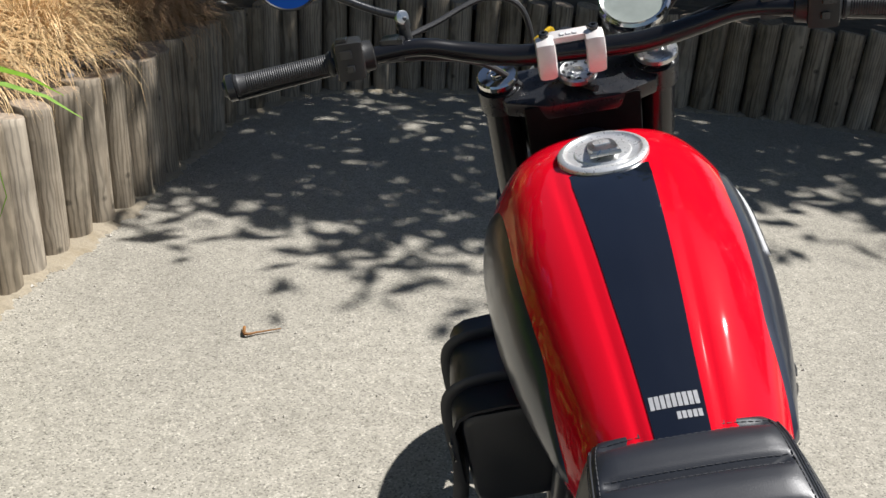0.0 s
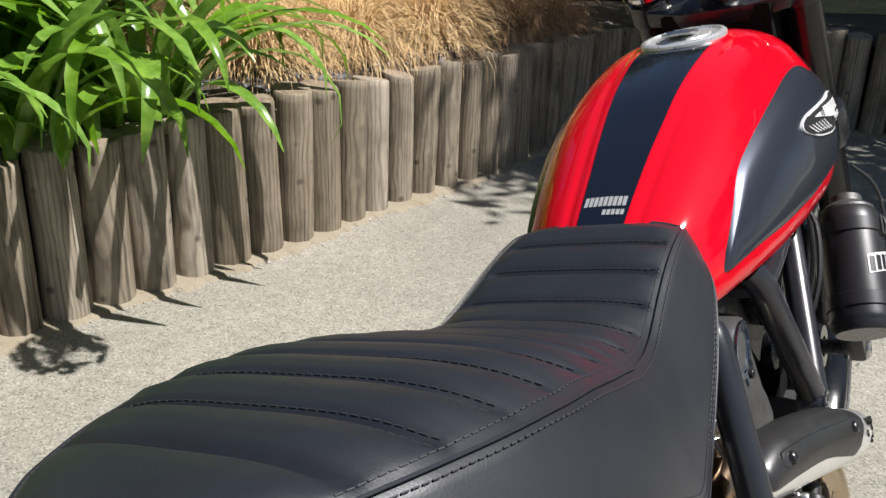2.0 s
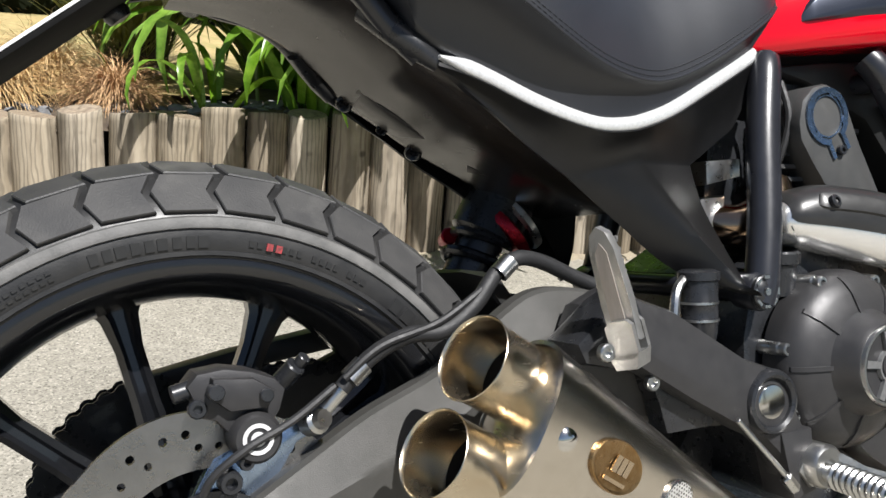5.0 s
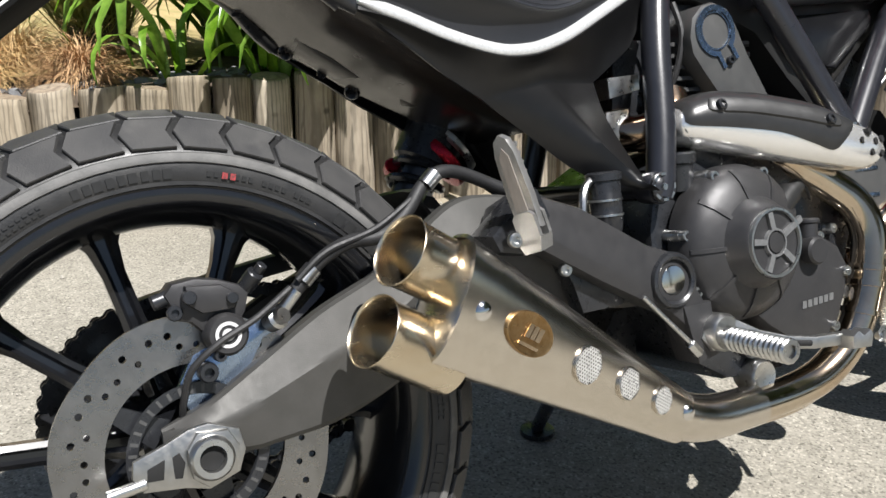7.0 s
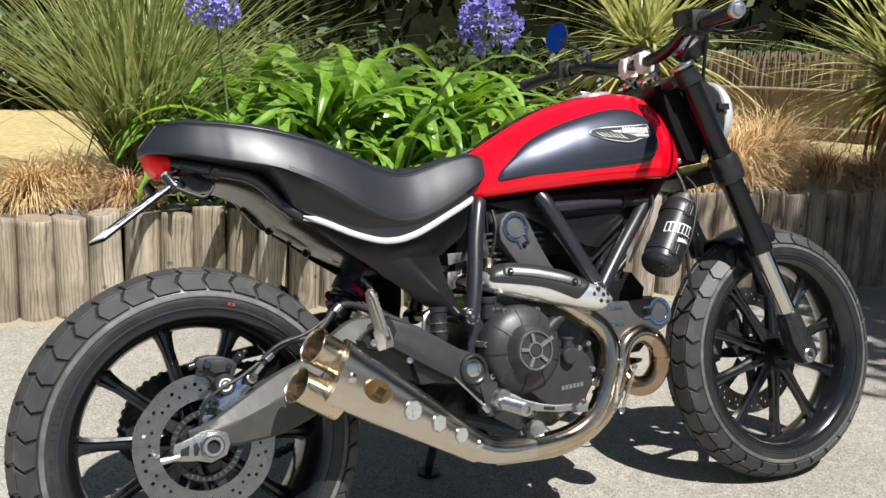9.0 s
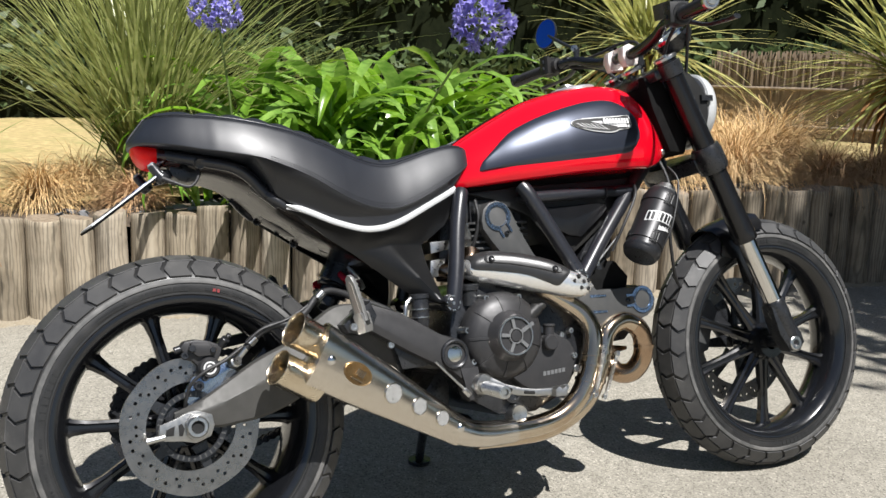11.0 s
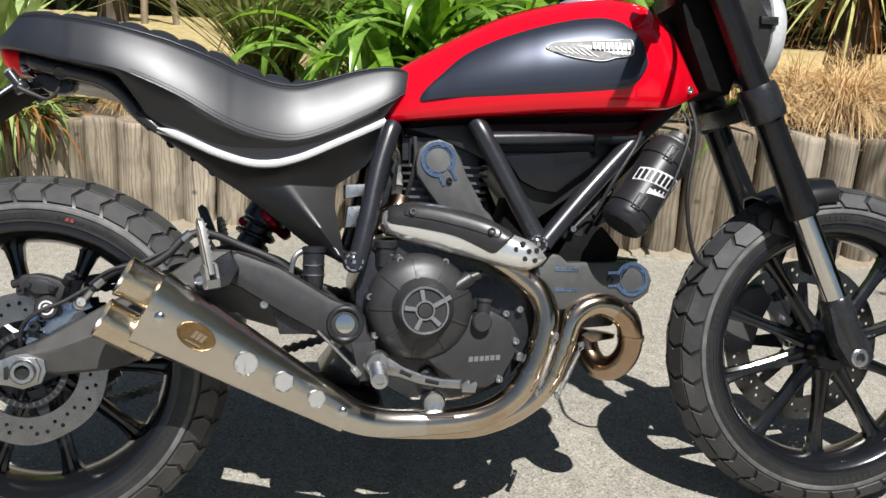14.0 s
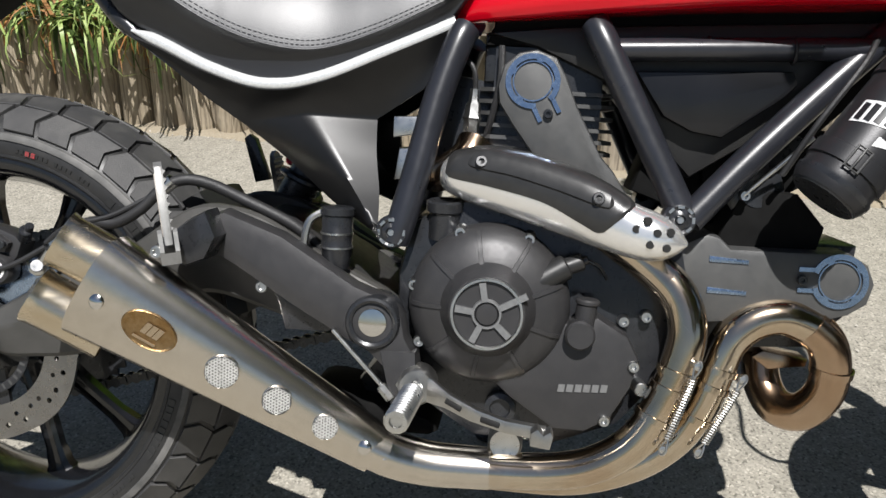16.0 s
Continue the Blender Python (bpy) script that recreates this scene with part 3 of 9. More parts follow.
def make_flower(x, y, z, base, r=0.086):
    plant = thing("agapanthus_flower", "violet agapanthus flower head on a tall bare stem", "flower", pose(*base), "agapanthus flowers")
    rnd = random.Random(int(100 * y) + 7)
    bm = B()
    top = Vector((x, y, z)) - Vector(base)
    tube(bm, [(0, 0, 0), (top.x * 0.3, top.y * 0.35, top.z * 0.5), tuple(top)], [0.006, 0.005, 0.0045], 8)
    part("stem", bm, STEM, plant)
    bm, stalks = B(), B()
    for i in range(120):
        d = Vector((rnd.gauss(0, 1), rnd.gauss(0, 1), rnd.gauss(0.25, 0.9))).normalized()
        c = top + d * r * rnd.uniform(0.75, 1.1)
        tube(stalks, [tuple(top), tuple(top + (c - top) * 0.95)], 0.0009, 4, steps=1)
        side = d.orthogonal().normalized()
        for k in range(6):
            turn = Matrix.Rotation(k * math.pi / 3, 3, d) @ side
            tip = c + d * 0.020 + turn * 0.020
            mid = c + d * 0.014 + turn * 0.008
            w = d.cross(turn) * 0.0052
            v = [bm.verts.new(q) for q in (c, mid - w, tip, mid + w)]
            bm.faces.new(v)
    part("flower_head", bm, PETAL, plant)
    tagged(part("flower_stalks", stalks, STEM, plant), kind="stuff")


def make_tussock(x, y, z, size, mat, seed, label, count=900):
    bm = B()
    rnd = random.Random(seed)
    blades(bm, count, rnd, (0.32 * size, 0.62 * size), (0.0009, 0.0019), (30, 88), (1.1, 2.9), 0.07 * size, 6)
    thing("tussock_grass", label, "grass", pose(x, y, z), "tussock grasses", "stuff", finish("tussock_grass", bm, mat, 180))


def make_rosette(name, label, x, y, z, trunk, count, length, width, mat, seed, tilt=(-35, 88), droop=(0.1, 0.9), radius=0.05, dead=0, shag=0):
    plant = thing(name, label, "plant", pose(x, y, z))
    rnd = random.Random(seed)
    if trunk:
        bm = B()
        tube(bm, [(0, 0, -0.05), (0.01, 0.01, trunk * 0.5), (0, 0, trunk + 0.05)], [radius * 1.3, radius, radius * 0.9], 12)
        for v in bm.verts:
            v.co += v.co.xyz.normalized() * 0.006 * noise.noise(v.co * 40)
        part("trunk", bm, BARK, plant)
    if shag:
        bm = B()
        for k in range(24):
            blades(bm, shag // 24, rnd, (0.10, 0.24), (0.004, 0.009), (-88, -48), (0.1, 0.7), radius, 4, trunk * (0.2 + 0.8 * k / 23), 0.4)
        tagged(part("bark_skirt", bm, BARK, plant, "shaggy brown skirt of old leaf bases", sharp=180), kind="stuff")
    if count < 120:
        for _ in range(count):
            bm = B()
            blades(bm, 1, rnd, length, width, tilt, droop, radius, 6, trunk, 0.25)
            part("leaf", bm, mat, plant, sharp=180)
    else:
        bm = B()
        blades(bm, count, rnd, length, width, tilt, droop, radius, 6, trunk, 0.25)
        tagged(part("leaves", bm, mat, plant, sharp=180), kind="stuff")
    if dead:
        bm = B()
        blades(bm, dead, rnd, (length[0] * 0.7, length[1] * 0.8), width, (-80, -20), (0.2, 0.9), radius, 5, trunk, 0.3)
        tagged(part("dead_leaves", bm, DEAD_LEAF, plant, "dry hanging leaves under the crown", sharp=180), kind="stuff")


def make_tree(name, label, x, y, z, height, spread, seed, mat=None, trunk=0.09, leaf=0.05, clumps=60, per=70, low=0.35, lean=(0, 0), flat=0.8, open_side=None):
    """A tapered trunk with limbs, and a crown of many small leaves in clumps."""
    plant = thing(name, label, "tree", pose(x, y, z))
    rnd = random.Random(seed)
    bm = B()
    top = Vector((lean[0], lean[1], height * 0.75))
    tube(bm, [(0, 0, -0.1), tuple(top * 0.4 + Vector((0.05, 0.03, 0))), tuple(top)], [trunk, trunk * 0.75, trunk * 0.35], 10)
    tips = []
    for i in range(9):
        s = rnd.uniform(low, 0.95)
        a = rnd.uniform(0, 2 * math.pi)
        e = top * s + Vector((math.cos(a) * spread * rnd.uniform(0.4, 0.9), math.sin(a) * spread * rnd.uniform(0.4, 0.9), height * rnd.uniform(0.05, 0.25)))
        tube(bm, [tuple(top * s), tuple((top * s + e) / 2 + Vector((0, 0, 0.05 * height))), tuple(e)], [trunk * 0.4, trunk * 0.25, trunk * 0.1], 7)
        tips.append(e)
    part("trunk", bm, BARK, plant)
    verts, faces = [], []
    for i in range(clumps):
        if i < len(tips) * 2:
            c = tips[i % len(tips)] + Vector((rnd.gauss(0, 0.1), rnd.gauss(0, 0.1), rnd.gauss(0, 0.1))) * spread
        else:
            d = Vector((rnd.gauss(0, 1), rnd.gauss(0, 1), rnd.gauss(0, 1))).normalized() * rnd.uniform(0.45, 1.0) ** 0.5
            c = top * 0.85 + Vector((d.x * spread, d.y * spread, d.z * height * 0.32 * flat + height * 0.06))
            if c.z < height * low:
                c.z = height * low + rnd.uniform(0, 0.2)
        cr = spread * rnd.uniform(0.12, 0.26)
        # Drops clumps whose shadow would fall outside the wanted patch of shade.
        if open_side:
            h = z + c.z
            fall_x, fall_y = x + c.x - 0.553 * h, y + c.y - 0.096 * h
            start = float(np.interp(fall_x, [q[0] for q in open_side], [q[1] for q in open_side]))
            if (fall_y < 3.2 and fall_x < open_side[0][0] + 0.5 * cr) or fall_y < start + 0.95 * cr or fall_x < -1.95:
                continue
        for k in range(per):
            q = c + Vector((rnd.gauss(0, 0.5), rnd.gauss(0, 0.5), rnd.gauss(0, 0.38))) * cr
            n = Vector((rnd.gauss(0, 1), rnd.gauss(0, 1), rnd.gauss(0.5, 1))).normalized()
            u = n.orthogonal().normalized()
            w = n.cross(u)
            u = Matrix.Rotation(rnd.uniform(0, 6.28), 3, n) @ u
            w = n.cross(u)
            L = leaf * rnd.uniform(0.6, 1.25)
            b0 = len(verts)
            verts += [tuple(q - u * L), tuple(q + w * L * 0.38 + n * L * 0.1), tuple(q + u * L), tuple(q - w * L * 0.38 + n * L * 0.1)]
            faces.append((b0, b0 + 1, b0 + 2, b0 + 3))
    me = bpy.data.meshes.new("crown")
    me.from_pydata(verts, [], faces)
    me.materials.append(mat or DARK_LEAF)
    ob = new("crown", me)
    ob.parent = plant
    tagged(ob, kind="stuff")


def make_fringe():
    """Sandy grit washed up along the foot of the logs, with a ragged edge."""
    line = [Vector((x, y)) for x, y in wall_line()]
    verts, faces = [], []
    for i, p in enumerate(line):
        a = line[min(i + 1, len(line) - 1)] - line[max(i - 1, 0)]
        out = Vector((-a.y, a.x)).normalized()
        for k in range(4):
            q = p + a * (k / 8) + out * 0.05
            wide = 0.085 + 0.05 * noise.noise((q.x * 3, q.y * 3, 1)) + 0.03 * noise.noise((q.x * 14, q.y * 14, 5)) + 0.02 * noise.noise((q.x * 60, q.y * 60, 9))
            for d, z in ((0.0, 0.014), (0.5, 0.010), (0.85, 0.006), (1.0, 0.0)):
                e = q - out * wide * d
                verts.append((e.x, e.y, z + 0.002 * noise.noise((e.x * 40, e.y * 40, 2)) if d < 1 else -0.004))
    n = len(verts) // 4
    faces = [(4 * i + j, 4 * i + 4 + j, 4 * i + 5 + j, 4 * i + 1 + j) for i in range(n - 1) for j in range(3)]
    make_sheet("sand_fringe", verts, faces, SAND, "sandy tan grit along the foot of the log wall", "grit")


def make_stones():
    """Slate chips on the bed behind the logs, and grit along the foot of the wall."""
    rnd = random.Random(3)
    shapes = []
    for k in range(6):
        bm = B()
        bmesh.ops.create_icosphere(bm, subdivisions=1, radius=1.0)
        for v in bm.verts:
            v.co = Vector((v.co.x * 1.2, v.co.y * 0.85, v.co.z * 0.4)) * rnd.uniform(0.75, 1.15)
        shapes.append(finish("slate_chip", bm, STONE, 20))
    line = [Vector((x, y)) for x, y in wall_line()]
    bed = thing("slate_chips", "loose grey slate chips on the soil", "stones", kind="structure")
    for i in range(280):
        j = rnd.randrange(60, 250)
        a = line[j + 1] - line[j]
        out = Vector((-a.y, a.x)).normalized()
        d = rnd.uniform(0.14, 0.42)
        p = line[j] + out * d
        s = rnd.uniform(0.012, 0.034)
        ob = new("slate_chip", shapes[rnd.randrange(6)])
        ob.matrix_world = pose(p.x, p.y, post_height(p.y) - 0.018 + s * 0.2, rnd.uniform(-25, 25), rnd.uniform(-25, 25), rnd.uniform(0, 360)) @ Matrix.Diagonal((s, s, s, 1))
        ob.parent = bed
    verts, faces = [], []
    for i in range(3200):
        if i < 1900:
            j = rnd.randrange(40, 380)
            a = line[j + 1] - line[j]
            out = Vector((-a.y, a.x)).normalized()
            p = line[j] - out * abs(rnd.gauss(0, 0.05)) + out * 0.02
        else:
            p = Vector((rnd.uniform(-1.7, 1.2), rnd.uniform(-0.6, 3.6)))
        s = rnd.uniform(0.0012, 0.0042) * (1.0 if i % 60 else 2.2)
        b0 = len(verts)
        verts += [(p.x + s * dx * rnd.uniform(0.6, 1.2), p.y + s * dy * rnd.uniform(0.6, 1.2), 0.001 + s * dz) for dx, dy, dz in ((1, 0, 0), (0, 1, 0), (-1, 0, 0), (0, -1, 0), (0, 0, 0.9))]
        faces += [(b0, b0 + 1, b0 + 4), (b0 + 1, b0 + 2, b0 + 4), (b0 + 2, b0 + 3, b0 + 4), (b0 + 3, b0, b0 + 4)]
    me = bpy.data.meshes.new("grit")
    me.from_pydata(verts, [], faces)
    me.materials.append(PALE_STONE)
    tagged(new("grit", me), "pale sandy grit along the foot of the wall", "grit", kind="stuff")
    bm = B()
    tube(bm, [(-0.90, 2.06, 0.006), (-0.89, 2.02, 0.008), (-0.86, 2.035, 0.006), (-0.80, 2.06, 0.007)], [0.004, 0.005, 0.003, 0.0015], 6)
    thing("twig", "dry curled brown leaf stalk on the drive", "twig", mesh=finish("twig", bm, DEAD_LEAF))


def make_hedge(name, label, line, height, depth, seed, mat, leaf=0.06, per=900):
    """A clipped-looking run of shrubs: a rough core painted dark as inner shade, and leaves all over it."""
    rnd = random.Random(seed)
    plant = thing(name, label, "hedge")
    pts = [Vector(p) for p in spline(line, 10)]
    bm = B()
    rings = []
    for i, p in enumerate(pts):
        a = pts[min(i + 1, len(pts) - 1)] - pts[max(i - 1, 0)]
        out = Vector((-a.y, a.x, 0)).normalized()
        h = height * (1 + 0.22 * noise.noise(p * 0.9 + Vector((seed, 0, 0))))
        ring = []
        for k in range(14):
            t = math.pi * k / 13
            q = p + out * depth * math.cos(t) * (1 + 0.25 * noise.noise(p * 1.7 + Vector((k, seed, 0)))) + Vector((0, 0, h * max(0.0, math.sin(t)) ** 0.45))
            ring.append(q)
        rings.append(ring)
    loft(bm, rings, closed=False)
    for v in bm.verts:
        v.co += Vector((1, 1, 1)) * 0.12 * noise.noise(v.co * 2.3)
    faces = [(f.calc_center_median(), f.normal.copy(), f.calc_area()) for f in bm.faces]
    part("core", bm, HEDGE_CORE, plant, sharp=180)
    verts, quads = [], []
    total = sum(f[2] for f in faces)
    for c, n, area in faces:
        for _ in range(int(per * len(pts) / 10 * area / total * 10)):
            q = c + Vector((rnd.gauss(0, 0.16), rnd.gauss(0, 0.16), rnd.gauss(0, 0.16))) + n * rnd.uniform(-0.1, 0.14)
            d = Vector((rnd.gauss(0, 1), rnd.gauss(0, 1), rnd.gauss(0.4, 1))).normalized()
            u = d.orthogonal().normalized()
            u = Matrix.Rotation(rnd.uniform(0, 6.28), 3, d) @ u
            w = d.cross(u)
            L = leaf * rnd.uniform(0.6, 1.3)
            b0 = len(verts)
            verts += [tuple(q - u * L), tuple(q + w * L * 0.42), tuple(q + u * L), tuple(q - w * L * 0.42)]
            quads.append((b0, b0 + 1, b0 + 2, b0 + 3))
    me = bpy.data.meshes.new("leaves")
    me.from_pydata(verts, [], quads)
    me.materials.append(mat)
    ob = new("leaves", me)
    ob.parent = plant
    tagged(ob, kind="stuff")


def make_brush_fence():
    fence = thing("brush_fence", "brown brushwood fence panel behind the bed", "fence")
    rnd = random.Random(8)
    bm = B()
    for i in range(2300):
        u = i / 2300
        x, y = -5.4 + 3.9 * u, 6.2 + 1.5 * u
        h = 0.86 * rnd.uniform(0.88, 1.08)
        r = rnd.uniform(0.009, 0.018)
        a = Vector((x + rnd.uniform(-0.03, 0.03), y + rnd.uniform(-0.03, 0.03), 0.38))
        tube(bm, [a, a + Vector((rnd.uniform(-0.04, 0.04), rnd.uniform(-0.03, 0.03), h))], [r, r * 0.6], 4, steps=1)
    tagged(part("brushwood", bm, OLD_WOOD, fence), kind="stuff")
    for z in (0.6, 0.95):
        bm = B()
        rod(bm, (-5.4, 6.14, z), (-1.5, 7.64, z), 0.015, 8)
        part("rail", bm, OLD_WOOD, fence)


def make_stakes():
    """Garden stakes and a timber frame far over the lawn."""
    for a, b, r, label in (((-7.0, -0.83, 0.40), (-7.0, -0.80, 2.3), 0.034, "upright wooden garden stake"), ((-7.0, -0.55, 0.40), (-7.0, -0.82, 2.3), 0.03, "leaning pale wooden garden stake")):
        bm = B()
        rod(bm, Vector(a) - Vector(a), Vector(b) - Vector(a), r, 10)
        thing("garden_stake", label, "stake", pose(*a), "garden stakes", mesh=finish("garden_stake", bm, OLD_WOOD))
    bm = B()
    rod(bm, (0, 0, 0), (0, 0, 3.0), 0.03, 12)
    thing("metal_pole", "slim grey metal pole behind the plants", "pole", pose(-4.6, 7.9, 0.4), mesh=finish("metal_pole", bm, ALU))
    frame_ob = thing("timber_frame", "open timber garden frame far over the lawn", "fence", pose(-8.6, -2.3, 0.4))
    for y in (-1.6, -0.75, 0.1):
        bm = B()
        block(bm, (0, y, 0.85), (0.11, 0.11, 1.75), 0.01)
        part("post", bm, OLD_WOOD, frame_ob)
    for z in (0.65, 1.1, 1.6):
        bm = B()
        block(bm, (0, -0.75, z), (0.04, 1.9, 0.09), 0.008)
        part("rail", bm, OLD_WOOD, frame_ob)


def make_trailing():
    """Ground-cover spilling over the logs, green and orange."""
    for n, (x, y) in enumerate(((-2.12, -0.62), (-2.16, -0.95), (-2.2, -1.35))):
        plant = thing("trailing_plant", "tangled ground cover with orange and green leaves over the logs", "plant", pose(x, y, 0.40), "trailing plants")
        rnd = random.Random(90 + n)
        for mat, count, name in ((IRIS_LEAF, 130, "green_leaves"), (DEAD_LEAF, 85, "orange_leaves"), (HEDGE_LEAF, 130, "dark_leaves")):
            bm = B()
            blades(bm, count, rnd, (0.10, 0.36), (0.004, 0.010), (-30, 60), (0.9, 3.0), 0.16, 6)
            tagged(part(name, bm, mat, plant, sharp=180), kind="stuff")


make_ground()
make_bed()
make_agapanthus()
for spot in ((-1.045, 1.145, 1.13), (-2.05, 0.5, 1.19)):
    make_flower(*spot, (spot[0] - 0.86 if spot[0] > -1.5 else spot[0] - 0.1, spot[1] + 0.1, 0.43))
for n, (x, y, s, mat) in enumerate(((-2.04, 2.2, 0.95, STRAW), (-1.90, 2.64, 0.92, STRAW), (-2.05, 2.5, 0.9, STRAW), (-1.62, 3.50, 0.70, STRAW_DARK), (-1.78, 2.98, 0.98, STRAW), (-1.95, 3.34, 1.15, STRAW), (-2.15, 2.95, 0.88, STRAW), (-2.2, 3.75, 1.2, STRAW),
                                 (-2.45, -0.15, 0.62, STRAW), (-2.3, 0.20, 0.45, STRAW_DARK), (-2.7, 0.02, 0.65, STRAW), (-1.55, 3.75, 0.7, STRAW_DARK), (-2.5, 2.1, 0.9, STRAW), (-2.9, 4.0, 1.0, STRAW))):
    make_tussock(x, y, post_height(y) - 0.03, s, mat, 20 + n, "mound of dry tan tussock grass" if mat is STRAW else "mound of brown tussock grass in the bed", 1500)
make_rosette("grass_tree", "large fountain of fine olive-green arching leaves", -2.85, 0.32, 0.42, 0.08, 640, (1.0, 1.65), (0.0036, 0.0066), FLAX_LEAF, 5, (32, 90), (0.1, 0.9), 0.12)
make_rosette("cordyline", "short palm-like plant with a ring of sword leaves", -2.88, 3.29, 0.45, 0.73, 230, (0.60, 1.05), (0.007, 0.013), YUCCA_LEAF, 6, (-25, 88), (0.0, 0.6), 0.085, 50, 420)
make_rosette("cordyline", "spiky plant with yellow-edged sword leaves", -1.90, 4.42, 0.45, 0.60, 340, (0.6, 0.9), (0.011, 0.018), YUCCA_LEAF, 8, (-30, 88), (0.0, 0.5), 0.11, 70)
make_rosette("iris", "fan of pale green sword leaves beside the wall", -2.42, -0.78, 0.36, 0.0, 85, (0.45, 0.80), (0.018, 0.032), IRIS_LEAF, 9, (40, 88), (0.0, 0.45), 0.20)
make_rosette("fan_palm", "small palm with a shaggy trunk on the lawn", -7.3, -1.15, 0.42, 0.42, 170, (0.35, 0.6), (0.013, 0.026), YUCCA_LEAF, 10, (-20, 88), (0.0, 0.6), 0.12)
make_trailing()
make_brush_fence()
make_stakes()
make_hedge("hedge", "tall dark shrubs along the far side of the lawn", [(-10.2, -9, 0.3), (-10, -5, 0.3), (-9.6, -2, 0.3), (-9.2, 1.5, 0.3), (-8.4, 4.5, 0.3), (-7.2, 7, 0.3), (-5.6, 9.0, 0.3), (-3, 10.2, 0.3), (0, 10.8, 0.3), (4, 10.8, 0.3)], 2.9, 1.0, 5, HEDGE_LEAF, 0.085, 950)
for n, (x, y, h, s) in enumerate(((-11.5, -6, 5.5, 2.4), (-12, -2.0, 6.0, 2.4), (-11, 2.4, 5.6, 2.4), (-10.5, 5.5, 6.2, 2.6), (-8.0, 9.2, 6.0, 2.6), (-4.5, 11.5, 6.0, 2.6))):
    make_tree("tree", "dark leafy tree closing the garden", x, y, 0.4, h, s, 40 + n, DARK_LEAF, 0.12, 0.13, 110, 60, 0.25, flat=1.2)
# Unseen tree; its crown is cut so the shadow keeps a set edge.
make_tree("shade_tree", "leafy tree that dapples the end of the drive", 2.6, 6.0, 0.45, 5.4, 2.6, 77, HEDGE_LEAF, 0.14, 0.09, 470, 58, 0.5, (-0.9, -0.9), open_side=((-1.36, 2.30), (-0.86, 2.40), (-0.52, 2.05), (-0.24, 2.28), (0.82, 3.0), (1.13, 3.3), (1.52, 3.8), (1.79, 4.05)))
# Out-of-view trees added to hold sky light off the end wall.
for n, (x, y, h, s) in enumerate(((3.6, 8.6, 6.4, 3.0), (6.4, 5.2, 6.2, 2.8))):
    make_tree("tree", "unseen leafy tree added to darken the end of the drive", x, y, 0.4, h, s, 60 + n, DARK_LEAF, 0.14, 0.13, 150, 60, 0.32, flat=1.1)
make_stones()
make_fringe()

# ---- motorcycle ----
LEAN_BIKE = pose(0, 0, 0.09) @ pose(0, 0, 0, 0, -15, 0) @ pose(0, 0, -0.09)
bike = thing("motorcycle", "red and black roadster motorcycle leaning on its side stand", "motorcycle", LEAN_BIKE)
STEER_AXIS = Vector((0, -0.406, 0.914))
STEER = Matrix.Translation((0, 1.10, 1.0)) @ Matrix.Rotation(radians(-3.0), 4, STEER_AXIS) @ Matrix.Translation((0, -1.10, -1.0))

def centre(y):
    """Sideways place of the body's middle: seat and tank sit slightly askew."""
    return 0.02 * y - 0.021


def across(s, p):
    """A point of the right side (s = 1), or its twin on the left."""
    return Vector((p[0] if s > 0 else 2 * centre(p[1]) - p[0], p[1], p[2]))


SKEW = Matrix(((1, 0.02, 0, -0.021), (0, 1, 0, 0), (0, 0, 1, 0), (0, 0, 0, 1)))


def skew(ob):
    for o in (ob, *ob.children_recursive):
        o.data.transform(SKEW)


TANK_TOP = along([(0.55, 0.795), (0.61, 0.833), (0.66, 0.862), (0.70, 0.884), (0.78, 0.922), (0.868, 0.947), (0.946, 0.960), (1.0, 0.960), (1.04, 0.950), (1.075, 0.922), (1.10, 0.886), (1.125, 0.840), (1.140, 0.806)])
TANK_LOW = along([(0.55, 0.722), (0.63, 0.729), (0.747, 0.737), (0.867, 0.745), (1.03, 0.752), (1.08, 0.763), (1.115, 0.778), (1.140, 0.79)])
TANK_WIDE = along([(0.55, 0.070), (0.60, 0.096), (0.63, 0.108), (0.66, 0.117), (0.70, 0.129), (0.75, 0.141), (0.80, 0.150), (0.85, 0.157), (0.95, 0.163), (1.02, 0.155), (1.06, 0.137), (1.10, 0.108), (1.140, 0.072)])
TANK_SHAPE = spline([(0, 0), (0.33, 0.018), (0.59, 0.09), (0.785, 0.235), (0.92, 0.42), (0.99, 0.62), (0.995, 0.82), (0.955, 0.95), (0.87, 1.0), (0.5, 1.0), (0, 1.0)], 9)


def tank_point(y, k):
    """A point of the tank's right half: k counts round the section from the crown."""
    a, b = TANK_SHAPE[k]
    top, low, w = TANK_TOP(y), TANK_LOW(y), TANK_WIDE(y)
    crease = float(np.interp(y, (0.58, 0.72, 0.90), (0.036, 0.046, 0.060)))
    dip = 0.0022 * math.exp(-((a * w - crease) / 0.0045) ** 2) * (b < 0.3) * min(1, max(0, (0.96 - y) / 0.05))
    return Vector((a * w, y, top + (low - top) * b - dip))


def tank_side(y, z):
    """How far out the tank's flank lies at a height."""
    top, low, w = TANK_TOP(y), TANK_LOW(y), TANK_WIDE(y)
    b = min(max((z - top) / (low - top), 0), 0.97)
    return w * float(np.interp(b, [q[1] for q in TANK_SHAPE[:73]], [q[0] for q in TANK_SHAPE[:73]]))


def tank_crown(x, y):
    top, low, w = TANK_TOP(y), TANK_LOW(y), TANK_WIDE(y)
    return top + (low - top) * float(np.interp(abs(x) / w, [q[0] for q in TANK_SHAPE[:46]], [q[1] for q in TANK_SHAPE[:46]]))


